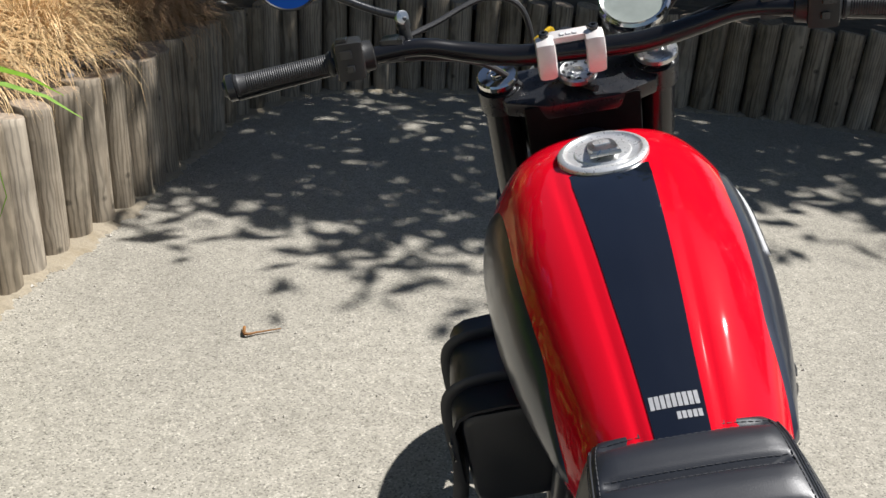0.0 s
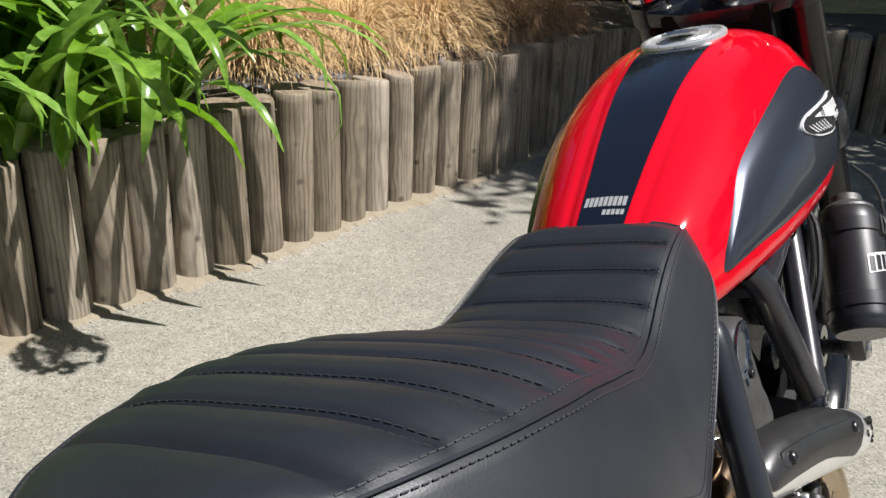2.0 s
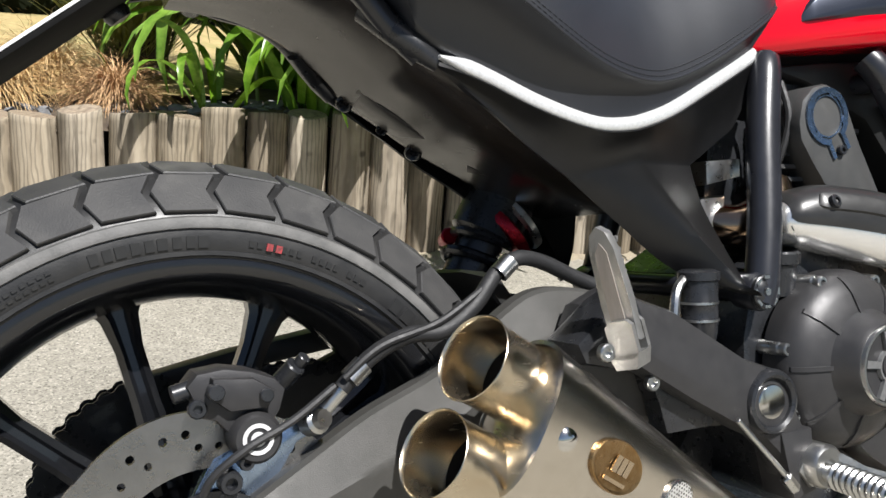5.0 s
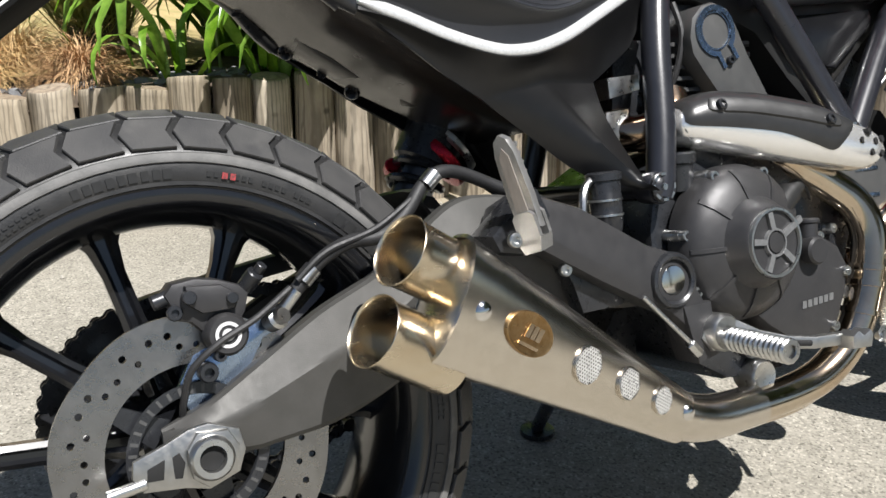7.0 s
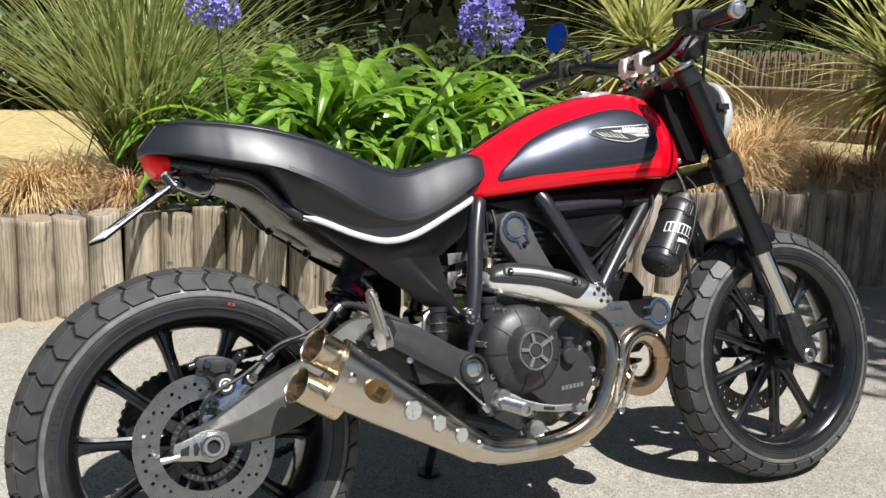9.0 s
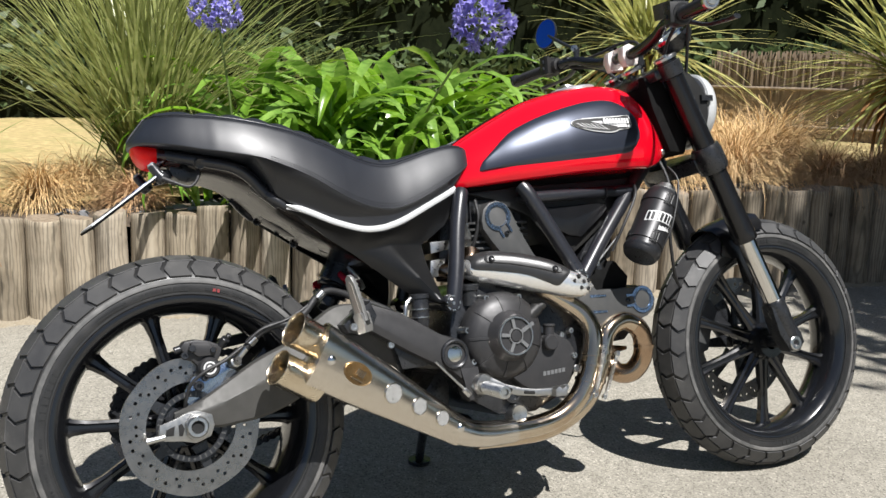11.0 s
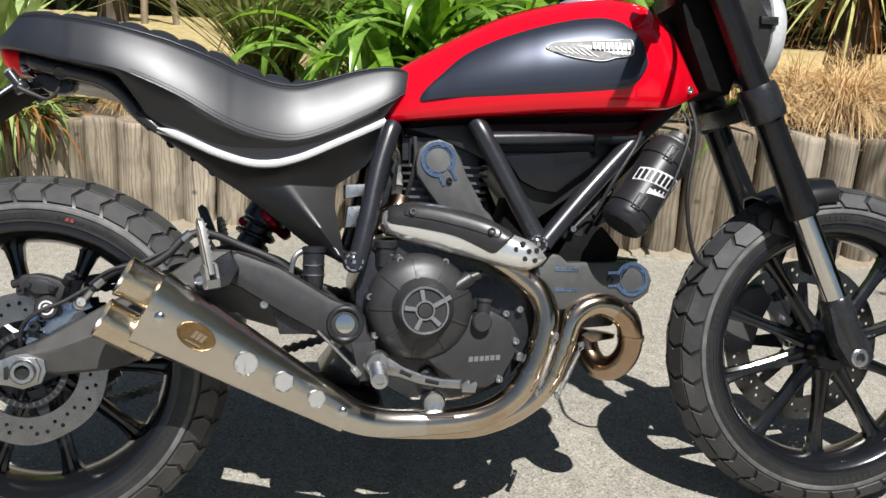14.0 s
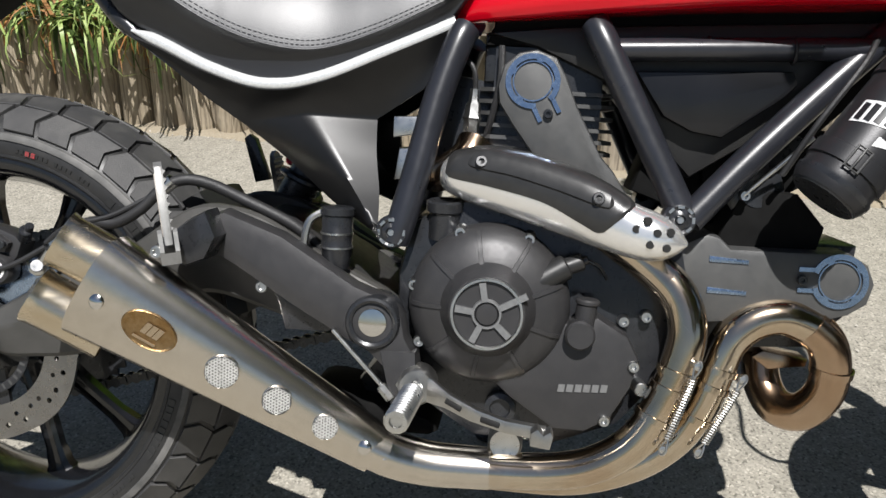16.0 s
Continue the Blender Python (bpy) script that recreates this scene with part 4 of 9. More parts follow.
def make_tank():
    bm = B()
    ys = [0.55 + 0.590 * i / 60 for i in range(61)]
    n = len(TANK_SHAPE)
    rings = []
    for y in ys:
        right = [tank_point(y, k) for k in range(n)]
        rings.append(right + [Vector((-q.x, q.y, q.z)) for q in right[-2:0:-1]])
    loft(bm, rings)
    tank = part("tank", bm, RED, bike, "glossy red fuel tank")
    # Centre stripe.
    bm = B()
    rows = []
    for i in range(40):
        y = 0.57 + 0.33 * i / 39
        w = float(np.interp(y, (0.57, 0.61, 0.66, 0.72, 0.80, 0.90), (0.0235, 0.0255, 0.0285, 0.0335, 0.039, 0.0455)))
        rows.append([Vector((w * s, y + 0.006 * s * s * (i > 37), tank_crown(w * s, y) + 0.0012)) for s in (-1, -0.75, -0.5, -0.25, 0, 0.25, 0.5, 0.75, 1)])
    loft(bm, rows, closed=False)
    part("stripe", bm, STRIPE, tank, "navy black stripe along the tank")
    # Side panels.
    up = along([(0.622, 0.762), (0.632, 0.778), (0.660, 0.805), (0.70, 0.840), (0.75, 0.865), (0.80, 0.883), (0.85, 0.897), (0.90, 0.907), (0.945, 0.908), (0.98, 0.893), (1.0, 0.866), (1.008, 0.832)])
    low = along([(0.622, 0.757), (0.66, 0.760), (0.70, 0.763), (0.769, 0.766), (0.872, 0.772), (0.94, 0.778), (0.974, 0.784), (0.995, 0.803), (1.008, 0.828)])
    for s in (1, -1):
        bm = B()
        rows = []
        for i in range(49):
            u = i / 48
            y = 0.622 + 0.386 * u
            ring = []
            for j in range(15):
                v = j / 14
                z = low(y) + (up(y) - low(y)) * v
                edge = min(v, 1 - v, u * 5, (1 - u) * 5)
                puff = 0.0055 * min(1.0, edge / 0.10) ** 0.5 - 0.001
                ring.append(Vector((s * (tank_side(y, z) + puff), y, z)))
            rows.append(ring)
        loft(bm, rows, closed=False)
        panel = part("side_panel", bm, GREY_PAINT, tank, "dark blue-grey tank side panel")
        if s == 1:
            make_badge(tank)
        bm = B()
        bolt(bm, (s * (tank_side(1.108, 0.793) - 0.001), 1.108, 0.793), (s, 0.4, 0), 0.007, 0.006)
        part("screw", bm, ALU, tank)
    # Filler cap: a shallow dish with a folding latch.
    up_dir = Vector((0, -0.10, 1)).normalized()
    c = Vector((0.0, 0.944, tank_crown(0, 0.944) - 0.0045))
    bm = B()
    lathe(bm, c, up_dir, [(0, 0.0535), (0.0055, 0.0530), (0.0075, 0.0505), (0.0078, 0.0465), (0.0058, 0.0445), (0.0048, 0.0405), (0.0046, 0.034), (0.0066, 0.0325), (0.0072, 0.030), (0.0070, 0.0)], 48)
    cap = part("filler_cap", bm, CAP_SILVER, tank, "brushed aluminium filler cap with flip latch")
    place = Matrix.Translation(c + up_dir * 0.007) @ Matrix.Rotation(radians(-6), 4, "X") @ Matrix(((0, 1, 0, 0), (0, 0, 1, 0), (1, 0, 0, 0), (0, 0, 0, 1)))
    bm = B()
    slab(bm, [(-0.014, -0.026), (0.014, -0.026), (0.017, 0.0), (0.015, 0.020), (0.008, 0.028), (-0.008, 0.028), (-0.015, 0.020), (-0.017, 0.0)], 0.0, 0.007, 0.003, place, smooth=2)
    part("cap_latch", bm, ALU, tank)
    bm = B()
    slab(bm, [(-0.009, -0.004), (0.009, -0.004), (0.010, 0.010), (0.005, 0.018), (-0.005, 0.018), (-0.010, 0.010)], 0.0068, 0.0085, 0.0008, place)
    part("lock_cover", bm, CAP_SILVER, tank)
    bm = B()
    slab(bm, [(-0.018, -0.031), (0.018, -0.031), (0.018, -0.025), (-0.018, -0.025)], 0.0, 0.005, 0.002, place)
    part("latch_hinge", bm, ALU, tank)
    # Print on the stripe, as plain bars.
    bm = B()
    for y, x0, x1, h in ((0.616, -0.0225, 0.0225, 0.011), (0.6035, -0.001, 0.0225, 0.006)):
        n = 9 if x0 < -0.01 else 5
        for i in range(n):
            a = x0 + (x1 - x0) * i / n
            b = a + (x1 - x0) / n * 0.78
            v = [bm.verts.new((x, yy, tank_crown(x, yy) + 0.002)) for x, yy in ((a, y - h / 2), (b, y - h / 2), (b, y + h / 2), (a, y + h / 2))]
            bm.faces.new(v)
    part("print", bm, PRINT_GREY, tank)
    skew(tank)


def make_badge(tank):
    """A flat wing-shaped emblem: pale rim, dark field, pale feather lines and plain bars."""
    shape = spline([(0.829, 0.849), (0.836, 0.856), (0.86, 0.861), (0.90, 0.863), (0.94, 0.865), (0.972, 0.867), (0.978, 0.862), (0.979, 0.848), (0.975, 0.839), (0.962, 0.835), (0.945, 0.833), (0.930, 0.828), (0.913, 0.827), (0.896, 0.829), (0.880, 0.831), (0.866, 0.834), (0.852, 0.838), (0.838, 0.843)], 3, True)
    mid = Vector((0.905, 0.848))
    for inset, out, mat in ((0.0, 0.0075, WHITE_PRINT), (0.0022, 0.0083, BLACK_PLASTIC)):
        bm = B()
        pts = []
        for q in shape:
            d = Vector(q) - mid
            pts.append(mid + d * (1 - inset / max(0.012, d.length)) if abs(d.x) > 0.05 else Vector((q[0], mid.y + d.y * (1 - inset / max(0.006, abs(d.y))))))
        front = [bm.verts.new((tank_side(p.x, p.y) + out, p.x, p.y)) for p in pts]
        back = [bm.verts.new((tank_side(p.x, p.y) + 0.002, p.x, p.y)) for p in pts]
        bm.faces.new(front)
        for i in range(len(front)):
            j = (i + 1) % len(front)
            bm.faces.new((front[i], front[j], back[j], back[i]))
        part("badge", bm, mat, tank, "wing-shaped tank emblem" if inset == 0 else "")

    def flat(name, pts):
        bm = B()
        bm.faces.new([bm.verts.new((tank_side(y, z) + 0.0092, y, z)) for y, z in pts])
        part(name, bm, WHITE_PRINT, tank)

    for i in range(9):
        a = 0.906 + i * 0.0075
        flat("emblem_bar", [(a, 0.8475), (a + 0.0056, 0.8475), (a + 0.0062, 0.8595), (a + 0.0006, 0.8595)])
    for i in range(5):
        a = 0.938 + i * 0.0072
        flat("emblem_bar", [(a, 0.8385), (a + 0.0052, 0.8385), (a + 0.0055, 0.8445), (a + 0.0003, 0.8445)])
    for k in range(6):
        y, z = 0.842 + k * 0.0105, 0.850 - k * 0.0005
        flat("feather_line", [(y, z), (y + 0.012, z - 0.008 - 0.0006 * k), (y + 0.020, z - 0.0115 - 0.0006 * k), (y + 0.0205, z - 0.0105 - 0.0006 * k), (y + 0.013, z - 0.0068 - 0.0006 * k), (y + 0.0012, z + 0.0006)])


SEAT_TOP = along([(-0.067, 0.838), (-0.064, 0.844), (-0.058, 0.852), (-0.048, 0.865), (-0.040, 0.875), (-0.033, 0.8825), (-0.024, 0.8845), (-0.010, 0.886), (0.015, 0.887), (0.05, 0.885), (0.10, 0.881), (0.15, 0.875), (0.21, 0.861), (0.27, 0.842), (0.335, 0.816), (0.385, 0.801), (0.432, 0.794), (0.477, 0.798), (0.535, 0.813), (0.575, 0.822), (0.600, 0.821), (0.620, 0.812), (0.634, 0.797), (0.642, 0.779)])
SEAT_EDGE = along([(-0.067, 0.836), (-0.064, 0.8425), (-0.058, 0.851), (-0.048, 0.864), (-0.040, 0.874), (-0.033, 0.8815), (-0.022, 0.880), (-0.011, 0.878), (0.018, 0.8755), (0.075, 0.868), (0.14, 0.856), (0.19, 0.844), (0.22, 0.836), (0.28, 0.815), (0.305, 0.805), (0.327, 0.796), (0.379, 0.781), (0.421, 0.779), (0.466, 0.791), (0.514, 0.806), (0.558, 0.815), (0.59, 0.815), (0.616, 0.806), (0.633, 0.790), (0.642, 0.776)])
EDGE_RIGHT = along([(-0.067, 0.062), (-0.03, 0.071), (0.0, 0.080), (0.03, 0.0905), (0.055, 0.100), (0.08, 0.109), (0.13, 0.121), (0.19, 0.125), (0.25, 0.121), (0.30, 0.112), (0.36, 0.098), (0.42, 0.087), (0.48, 0.080), (0.54, 0.076), (0.58, 0.074), (0.605, 0.069), (0.622, 0.059), (0.635, 0.040), (0.642, 0.016)])
CUSHION_LOW = along([(-0.067, 0.834), (-0.062, 0.831), (-0.04, 0.828), (0.0, 0.819), (0.05, 0.806), (0.107, 0.794), (0.148, 0.785), (0.19, 0.769), (0.242, 0.745), (0.297, 0.713), (0.346, 0.693), (0.396, 0.685), (0.435, 0.690), (0.483, 0.708), (0.531, 0.732), (0.565, 0.751), (0.59, 0.766), (0.61, 0.781), (0.625, 0.790), (0.642, 0.774)])
# The bright strip under the seat: place along the bike, sideways, height.
STRIP = [(0.199, 0.109, 0.700), (0.222, 0.112, 0.6925), (0.245, 0.114, 0.683), (0.29, 0.1175, 0.6628), (0.341, 0.119, 0.6475), (0.378, 0.118, 0.6465), (0.406, 0.116, 0.652), (0.437, 0.113, 0.6625), (0.484, 0.105, 0.684), (0.539, 0.094, 0.7095), (0.567, 0.087, 0.7235)]
STRIP_OUT, STRIP_UP = along([(y, x) for y, x, z in STRIP]), along([(y, z) for y, x, z in STRIP])
SEAT_LOW = along([(0.135, 0.772), (0.155, 0.748), (0.176, 0.728), (0.201, 0.709), (0.245, 0.690), (0.29, 0.6695), (0.341, 0.654), (0.378, 0.653), (0.406, 0.6585), (0.437, 0.669), (0.484, 0.690), (0.539, 0.7155), (0.567, 0.730), (0.60, 0.757)])
TAIL_FROM = 0.04
SEAMS = [0.592 - 0.0455 * k for k in range(13)]


def seat_shift(y):
    """How far the seat's middle stands off; its tail is back in line."""
    return centre(y) * max(0.0, min(1.0, y / 0.22))


def tail(y, z):
    """How much of its width the seat keeps towards its rounded tail, at one height."""
    if y >= TAIL_FROM:
        return 1.0
    end = float(np.interp(z, (0.836, 0.8425, 0.851, 0.864, 0.874, 0.8815), (-0.067, -0.064, -0.058, -0.048, -0.040, -0.033)))
    return math.sqrt(max(0.0, 1 - min(1.0, (TAIL_FROM - y) / (TAIL_FROM - end)) ** 2.8))


def SEAT_WIDE(y):
    """Half the width between the seat's edge seams."""
    return max(0.0015, (EDGE_RIGHT(y) - seat_shift(y)) * tail(y, SEAT_EDGE(y)))


def skirt_out(y):
    """Half the width of the stiff skirt below the cushion."""
    return STRIP_OUT(max(0.2, min(y, 0.567))) - seat_shift(y) - 0.002


def seat_foot(y):
    """How far out the cushion's lower edge lies."""
    return SEAT_WIDE(y) + 0.36 * max(0.0, SEAT_EDGE(y) - CUSHION_LOW(y)) * min(1.0, SEAT_WIDE(y) / 0.06)


def seat_top(x, y):
    """The seat's padded top: a soft crown with cross channels."""
    e = min(1.0, abs(x) / SEAT_WIDE(y))
    low, high = SEAT_EDGE(y), max(SEAT_TOP(y), SEAT_EDGE(y) + 0.004)
    z = low + (high - low) * (1 - e ** 3.6)
    d = min(abs(y - s) for s in SEAMS)
    fade = min(1.0, max(0.0, (0.95 - e) / 0.12)) if -0.02 < y < 0.60 else 0
    return z + fade * (0.0030 * min(1, d / 0.02) - 0.0055 * math.exp(-(d / 0.0045) ** 2))


def skin(y, s):
    """A point on the cushion's right flank, s from the edge seam (0) to the lower piping (1)."""
    zt, zl = SEAT_EDGE(y), CUSHION_LOW(y)
    z = zt - (zt - zl) * s
    y0 = max(y, -0.033)
    h = SEAT_EDGE(y0) - CUSHION_LOW(y0)
    w = EDGE_RIGHT(y) - seat_shift(y)
    f = w + 0.36 * h
    if y > 0.5:
        w, f = SEAT_WIDE(y), seat_foot(y)
    if y < TAIL_FROM:
        top = max(zt, 0.8815) if y < -0.033 else zt
        s = max(0.0, min(1.0, (top - z) / (top - zl)))
    x = w + (f - w) * s + 0.075 * h * math.sin(0.84 * math.pi * min(1, s)) ** 0.9
    return Vector((max(0.0015, x * tail(y, z)), y, z))


def make_seat():
    bm = B()
    ys = [-0.067 + 0.001 * i for i in range(67)] + [0.642 * i / 209 for i in range(210)]
    rings = []
    for y in ys:
        wt = SEAT_WIDE(y)
        half = [Vector((wt * s, y, seat_top(wt * s, y))) for s in (0.0, 0.15, 0.3, 0.45, 0.6, 0.72, 0.82, 0.9, 0.955)]
        half += [skin(y, 0) + Vector((-0.002, 0, -0.0012))]
        half += [skin(y, s) for s in (0.05, 0.14, 0.26, 0.4, 0.55, 0.7, 0.82, 0.91, 0.97, 1.0)]
        f, zl = half[-1].x, half[-1].z
        g = skirt_out(y)
        w = max(0.0, min(1.0, (y - 0.13) / 0.05, (0.590 - y) / 0.03))
        for u, v in ((0.04, 0.22), (0.12, 0.42), (0.3, 0.66), (0.6, 0.86), (0.9, 0.97), (1.0, 1.0)):
            half.append(Vector((f + w * (g - f) * v, y, zl - w * u * (zl - SEAT_LOW(y)) - 0.0004 * u)))
        f, zl = half[-1].x, half[-1].z
        half += [Vector((f * 0.94, y, zl - 0.003)), Vector((f * 0.6, y, zl - 0.003)), Vector((0, y, zl - 0.003))]
        rings.append(half + [Vector((-q.x, q.y, q.z)) for q in half[-2:0:-1]])
    loft(bm, rings)
    seat = part("seat", bm, LEATHER, bike, "ribbed black leather two-up seat", sharp=70)
    # Stitches: two rows beside each edge seam, and one on each channel.
    bm = B()
    y = -0.031
    while y < 0.598:
        for s in (1, -1):
            for inner in (True, False):
                ends = []
                for yy in (y, y + 0.004 / math.hypot(1, (SEAT_WIDE(y + 0.002) - SEAT_WIDE(y)) / 0.002)):
                    x = SEAT_WIDE(yy) * 0.945
                    q = Vector((x, yy, seat_top(x, yy) + 0.0004)) if inner else skin(yy, 0.07) + Vector((0.0008, 0, 0.0006))
                    ends.append(Vector((s * q.x, q.y, q.z)))
                tube(bm, ends, 0.00055, 5, steps=1)
        y += 0.0056 / math.hypot(1, (SEAT_WIDE(y + 0.002) - SEAT_WIDE(y)) / 0.002)
    y = -0.060
    while y < -0.034:
        for x in (-0.004, 0.004):
            tube(bm, [(x, q, SEAT_EDGE(q) + 0.0004) for q in (y, y + 0.003)], 0.00055, 5, steps=1)
        y += 0.0042
    for seam in SEAMS[:-1]:
        w = SEAT_WIDE(seam) * 0.88
        x = -w
        while x < w:
            for d in (-0.004, 0.004):
                tube(bm, [(x, seam + d, seat_top(x, seam + d) + 0.0004), (x + 0.004, seam + d, seat_top(x + 0.004, seam + d) + 0.0003)], 0.00042, 5, steps=1)
            x += 0.0062
    tagged(part("stitching", bm, STITCH, seat), kind="stuff")
    places = [0.165 + 0.435 * i / 27 for i in range(28)]
    for s in (1, -1):
        bm = B()
        tube(bm, [(s * (skin(y, 1.0).x + 0.0004), y, skin(y, 1.0).z - 0.0004) for y in places], 0.0013, 8, steps=2)
        part("piping", bm, LEATHER, seat)
        bm = B()
        y = 0.165
        while y < 0.597:
            for t in (0.955, 0.90):
                tube(bm, [Vector((s * (skin(q, t).x + 0.0005), q, skin(q, t).z)) for q in (y, y + 0.0036)], 0.0005, 5, steps=1)
            y += 0.0056
        tagged(part("stitching", bm, STITCH, seat), kind="stuff")
        bm = B()
        tube(bm, [(s * (SEAT_WIDE(y) + 0.0005), y, SEAT_EDGE(y) + 0.0002) for y in [-0.032 + 0.032 * (i / 14) ** 2 for i in range(14)] + [0.592 * i / 36 for i in range(37)]], 0.0010, 8, steps=2)
        part("piping", bm, LEATHER, seat)
    for o in (seat, *seat.children):
        for v in o.data.vertices:
            v.co.x += seat_shift(v.co.y)


def grid(bm, rows):
    lines = [[bm.verts.new(q) for q in row] for row in rows]
    for p, q in zip(lines, lines[1:]):
        for i in range(len(p) - 1):
            bm.faces.new((p[i], p[i + 1], q[i + 1], q[i]))


def make_side_cover(s):
    """The black cover below the bright strip: one shell with a hollow waist, and a blade that flares out to its tip."""
    top = [(x, y, z - 0.004) for y, x, z in STRIP]
    foot = [(0.107, 0.200, 0.691), (0.103, 0.222, 0.674), (0.101, 0.248, 0.657), (0.098, 0.285, 0.629), (0.0955, 0.325, 0.603), (0.09675, 0.3635, 0.6085), (0.098, 0.402, 0.614), (0.0885, 0.441, 0.613), (0.079, 0.480, 0.612), (0.083, 0.534, 0.648), (0.083, 0.572, 0.700)]
    foot = [tuple(p[i] + (q[i] - p[i]) * k / 4 for i in range(3)) for p, q in zip(foot, foot[1:]) for k in range(4)] + [foot[-1]]
    top = spline(top, 4)
    tip = (0.138, 0.494, 0.490)
    ridge = spline([(0.098, 0.402, 0.614), (0.1062, 0.433, 0.573), (0.1198, 0.465, 0.530), tip], 8)
    front_edge = spline([(0.079, 0.480, 0.612), (0.0915, 0.482, 0.572), (0.1126, 0.490, 0.528), tip], 8)
    back_edge = spline([(0.0955, 0.325, 0.603), (0.090, 0.378, 0.565), (0.099, 0.442, 0.514), tip], 8)
    bm = B()
    rows = []
    for a, b in zip(top, foot):
        a, b = Vector(a), Vector(b)
        rows.append([across(s, a + (b - a) * v + Vector((-0.004 * math.sin(math.pi * v), 0, 0))) for v in (0, 0.15, 0.35, 0.55, 0.75, 0.9, 1)])
    grid(bm, rows)
    for one, two, puff in ((ridge, front_edge, 0.0), (back_edge, ridge, 0.002)):
        grid(bm, [[across(s, Vector(a) + (Vector(b) - Vector(a)) * k / 8 + Vector((puff * math.sin(math.pi * k / 8) * min(1, i / 6), 0, 0))) for k in range(9)] for i, (a, b) in enumerate(zip(one, two))])
    bmesh.ops.remove_doubles(bm, verts=bm.verts[:], dist=0.0006)
    bmesh.ops.recalc_face_normals(bm, faces=bm.faces[:])
    bmesh.ops.solidify(bm, geom=bm.faces[:], thickness=0.004)
    part("side_cover", bm, COVER_BLACK, bike, "satin black side cover with a flared blade", sharp=50)


def make_bodywork():
    for s in (1, -1):
        make_side_cover(s)
        bm = B()
        rings = []
        for i in range(61):
            y = 0.199 + 0.368 * i / 60
            p = Vector((STRIP_OUT(y), y, STRIP_UP(y)))
            u = Vector((STRIP_OUT(y + 0.002) - STRIP_OUT(y - 0.002), 0.004, STRIP_UP(y + 0.002) - STRIP_UP(y - 0.002))).normalized()
            n = u.cross(Vector((1, 0, 0))).normalized()
            h = 0.0068 * min(1.0, 0.25 + i / 5)
            rings.append([across(s, p + n * h * a + Vector((d, 0, 0))) for a, d in ((-1, -0.002), (-0.9, 0.0012), (-0.45, 0.003), (0, 0.0034), (0.45, 0.0030), (0.9, 0.0012), (1, -0.002))])
        loft(bm, rings)
        part("trim_strip", bm, SILVER_PAINT, bike, "bright silver strip under the seat", sharp=60)
    # Grab rails under the seat, with their bosses.
    for s in (1, -1):
        bm = B()
        tube(bm, [across(s, p) for p in ((0.040, -0.02, 0.812), (0.072, 0.02, 0.798), (0.086, 0.07, 0.786), (0.088, 0.11, 0.776), (0.086, 0.140, 0.756), (0.088, 0.165, 0.727), (0.092, 0.190, 0.703))], 0.0105, 14)
        part("subframe_rail", bm, FRAME_BLACK, bike)
        bm = B()
        tube(bm, [across(s, p) for p in ((0.074, 0.150, 0.744), (0.092, 0.178, 0.716), (0.100, 0.203, 0.695))], [0.013, 0.012, 0.007], 12)
        part("rail_sleeve", bm, BLACK_SATIN, bike)
        bm = B()
        lathe(bm, across(s, (0.080, 0.049, 0.788)), (s, 0, -0.3), [(-0.01, 0.011), (0.010, 0.011), (0.013, 0.009), (0.012, 0.004), (0.012, 0)], 18)
        part("rail_boss", bm, BLACK_SATIN, bike)
    # Wide inner fender: its underside runs from the tail down to the shock.
    line = [(0.02, 0.776), (0.05, 0.774), (0.0863, 0.768), (0.1289, 0.750), (0.1723, 0.716), (0.1935, 0.692), (0.2245, 0.672), (0.268, 0.643), (0.308, 0.621), (0.350, 0.599), (0.40, 0.575), (0.43, 0.565)]
    line = spline(line, 3)
    bm = B()
    rings = []
    for y, z in line:
        roof = float(np.interp(y, (0.0, 0.1, 0.16, 0.2, 0.3, 0.43), (0.812, 0.800, 0.785, 0.755, 0.70, 0.66)))
        edge = float(np.interp(y, (0.0, 0.1, 0.16, 0.22, 0.3, 0.43), (0.030, 0.070, 0.080, 0.088, 0.080, 0.070)))
        rings.append([Vector(q) for q in ((-0.106, y, z), (-0.109, y, z + 0.004), (-0.109, y, roof - 0.01), (-0.09, y, roof), (edge - 0.012, y, roof), (edge, y, roof - 0.012), (edge, y, z + 0.010), (edge - 0.006, y, z + 0.004), (0.0, y, z + 0.003), (-0.10, y, z))])
    loft(bm, rings)
    tray = part("undertray", bm, TRAY_BROWN, bike, "glossy brown-black plastic inner fender", sharp=50)
    bm = B()
    flap = [(0.1745, 0.7225), (0.180, 0.7285), (0.192, 0.7315), (0.212, 0.7225), (0.247, 0.700), (0.285, 0.673), (0.34, 0.632), (0.37, 0.605), (0.33, 0.611), (0.285, 0.636), (0.235, 0.664), (0.198, 0.689), (0.182, 0.708)]
    slab(bm, flap, -0.100, -0.046, 0.004, smooth=3)
    part("inner_guard", bm, GUARD_GREY, tray, "worn grey-brown inner guard")
    for x, y, z, r in ((-0.106, 0.271, 0.644, 0.0095), (-0.106, 0.236, 0.668, 0.006), (-0.106, 0.196, 0.694, 0.009)):
        bm = B()
        lathe(bm, (x, y, z), (0.6, -0.5, -0.6), [(-0.006, r), (0.006, r), (0.008, r * 0.8), (0.006, r * 0.5), (0.003, r * 0.4), (0.003, 0)], 16)
        part("fender_boss", bm, BLACK_SATIN, tray)
    bm = B()
    slab(bm, [(0.006, 0.768), (0.03, 0.757), (0.055, 0.762), (0.058, 0.785), (0.02, 0.795), (0.0, 0.79)], 0.005, 0.045, 0.008, smooth=2)
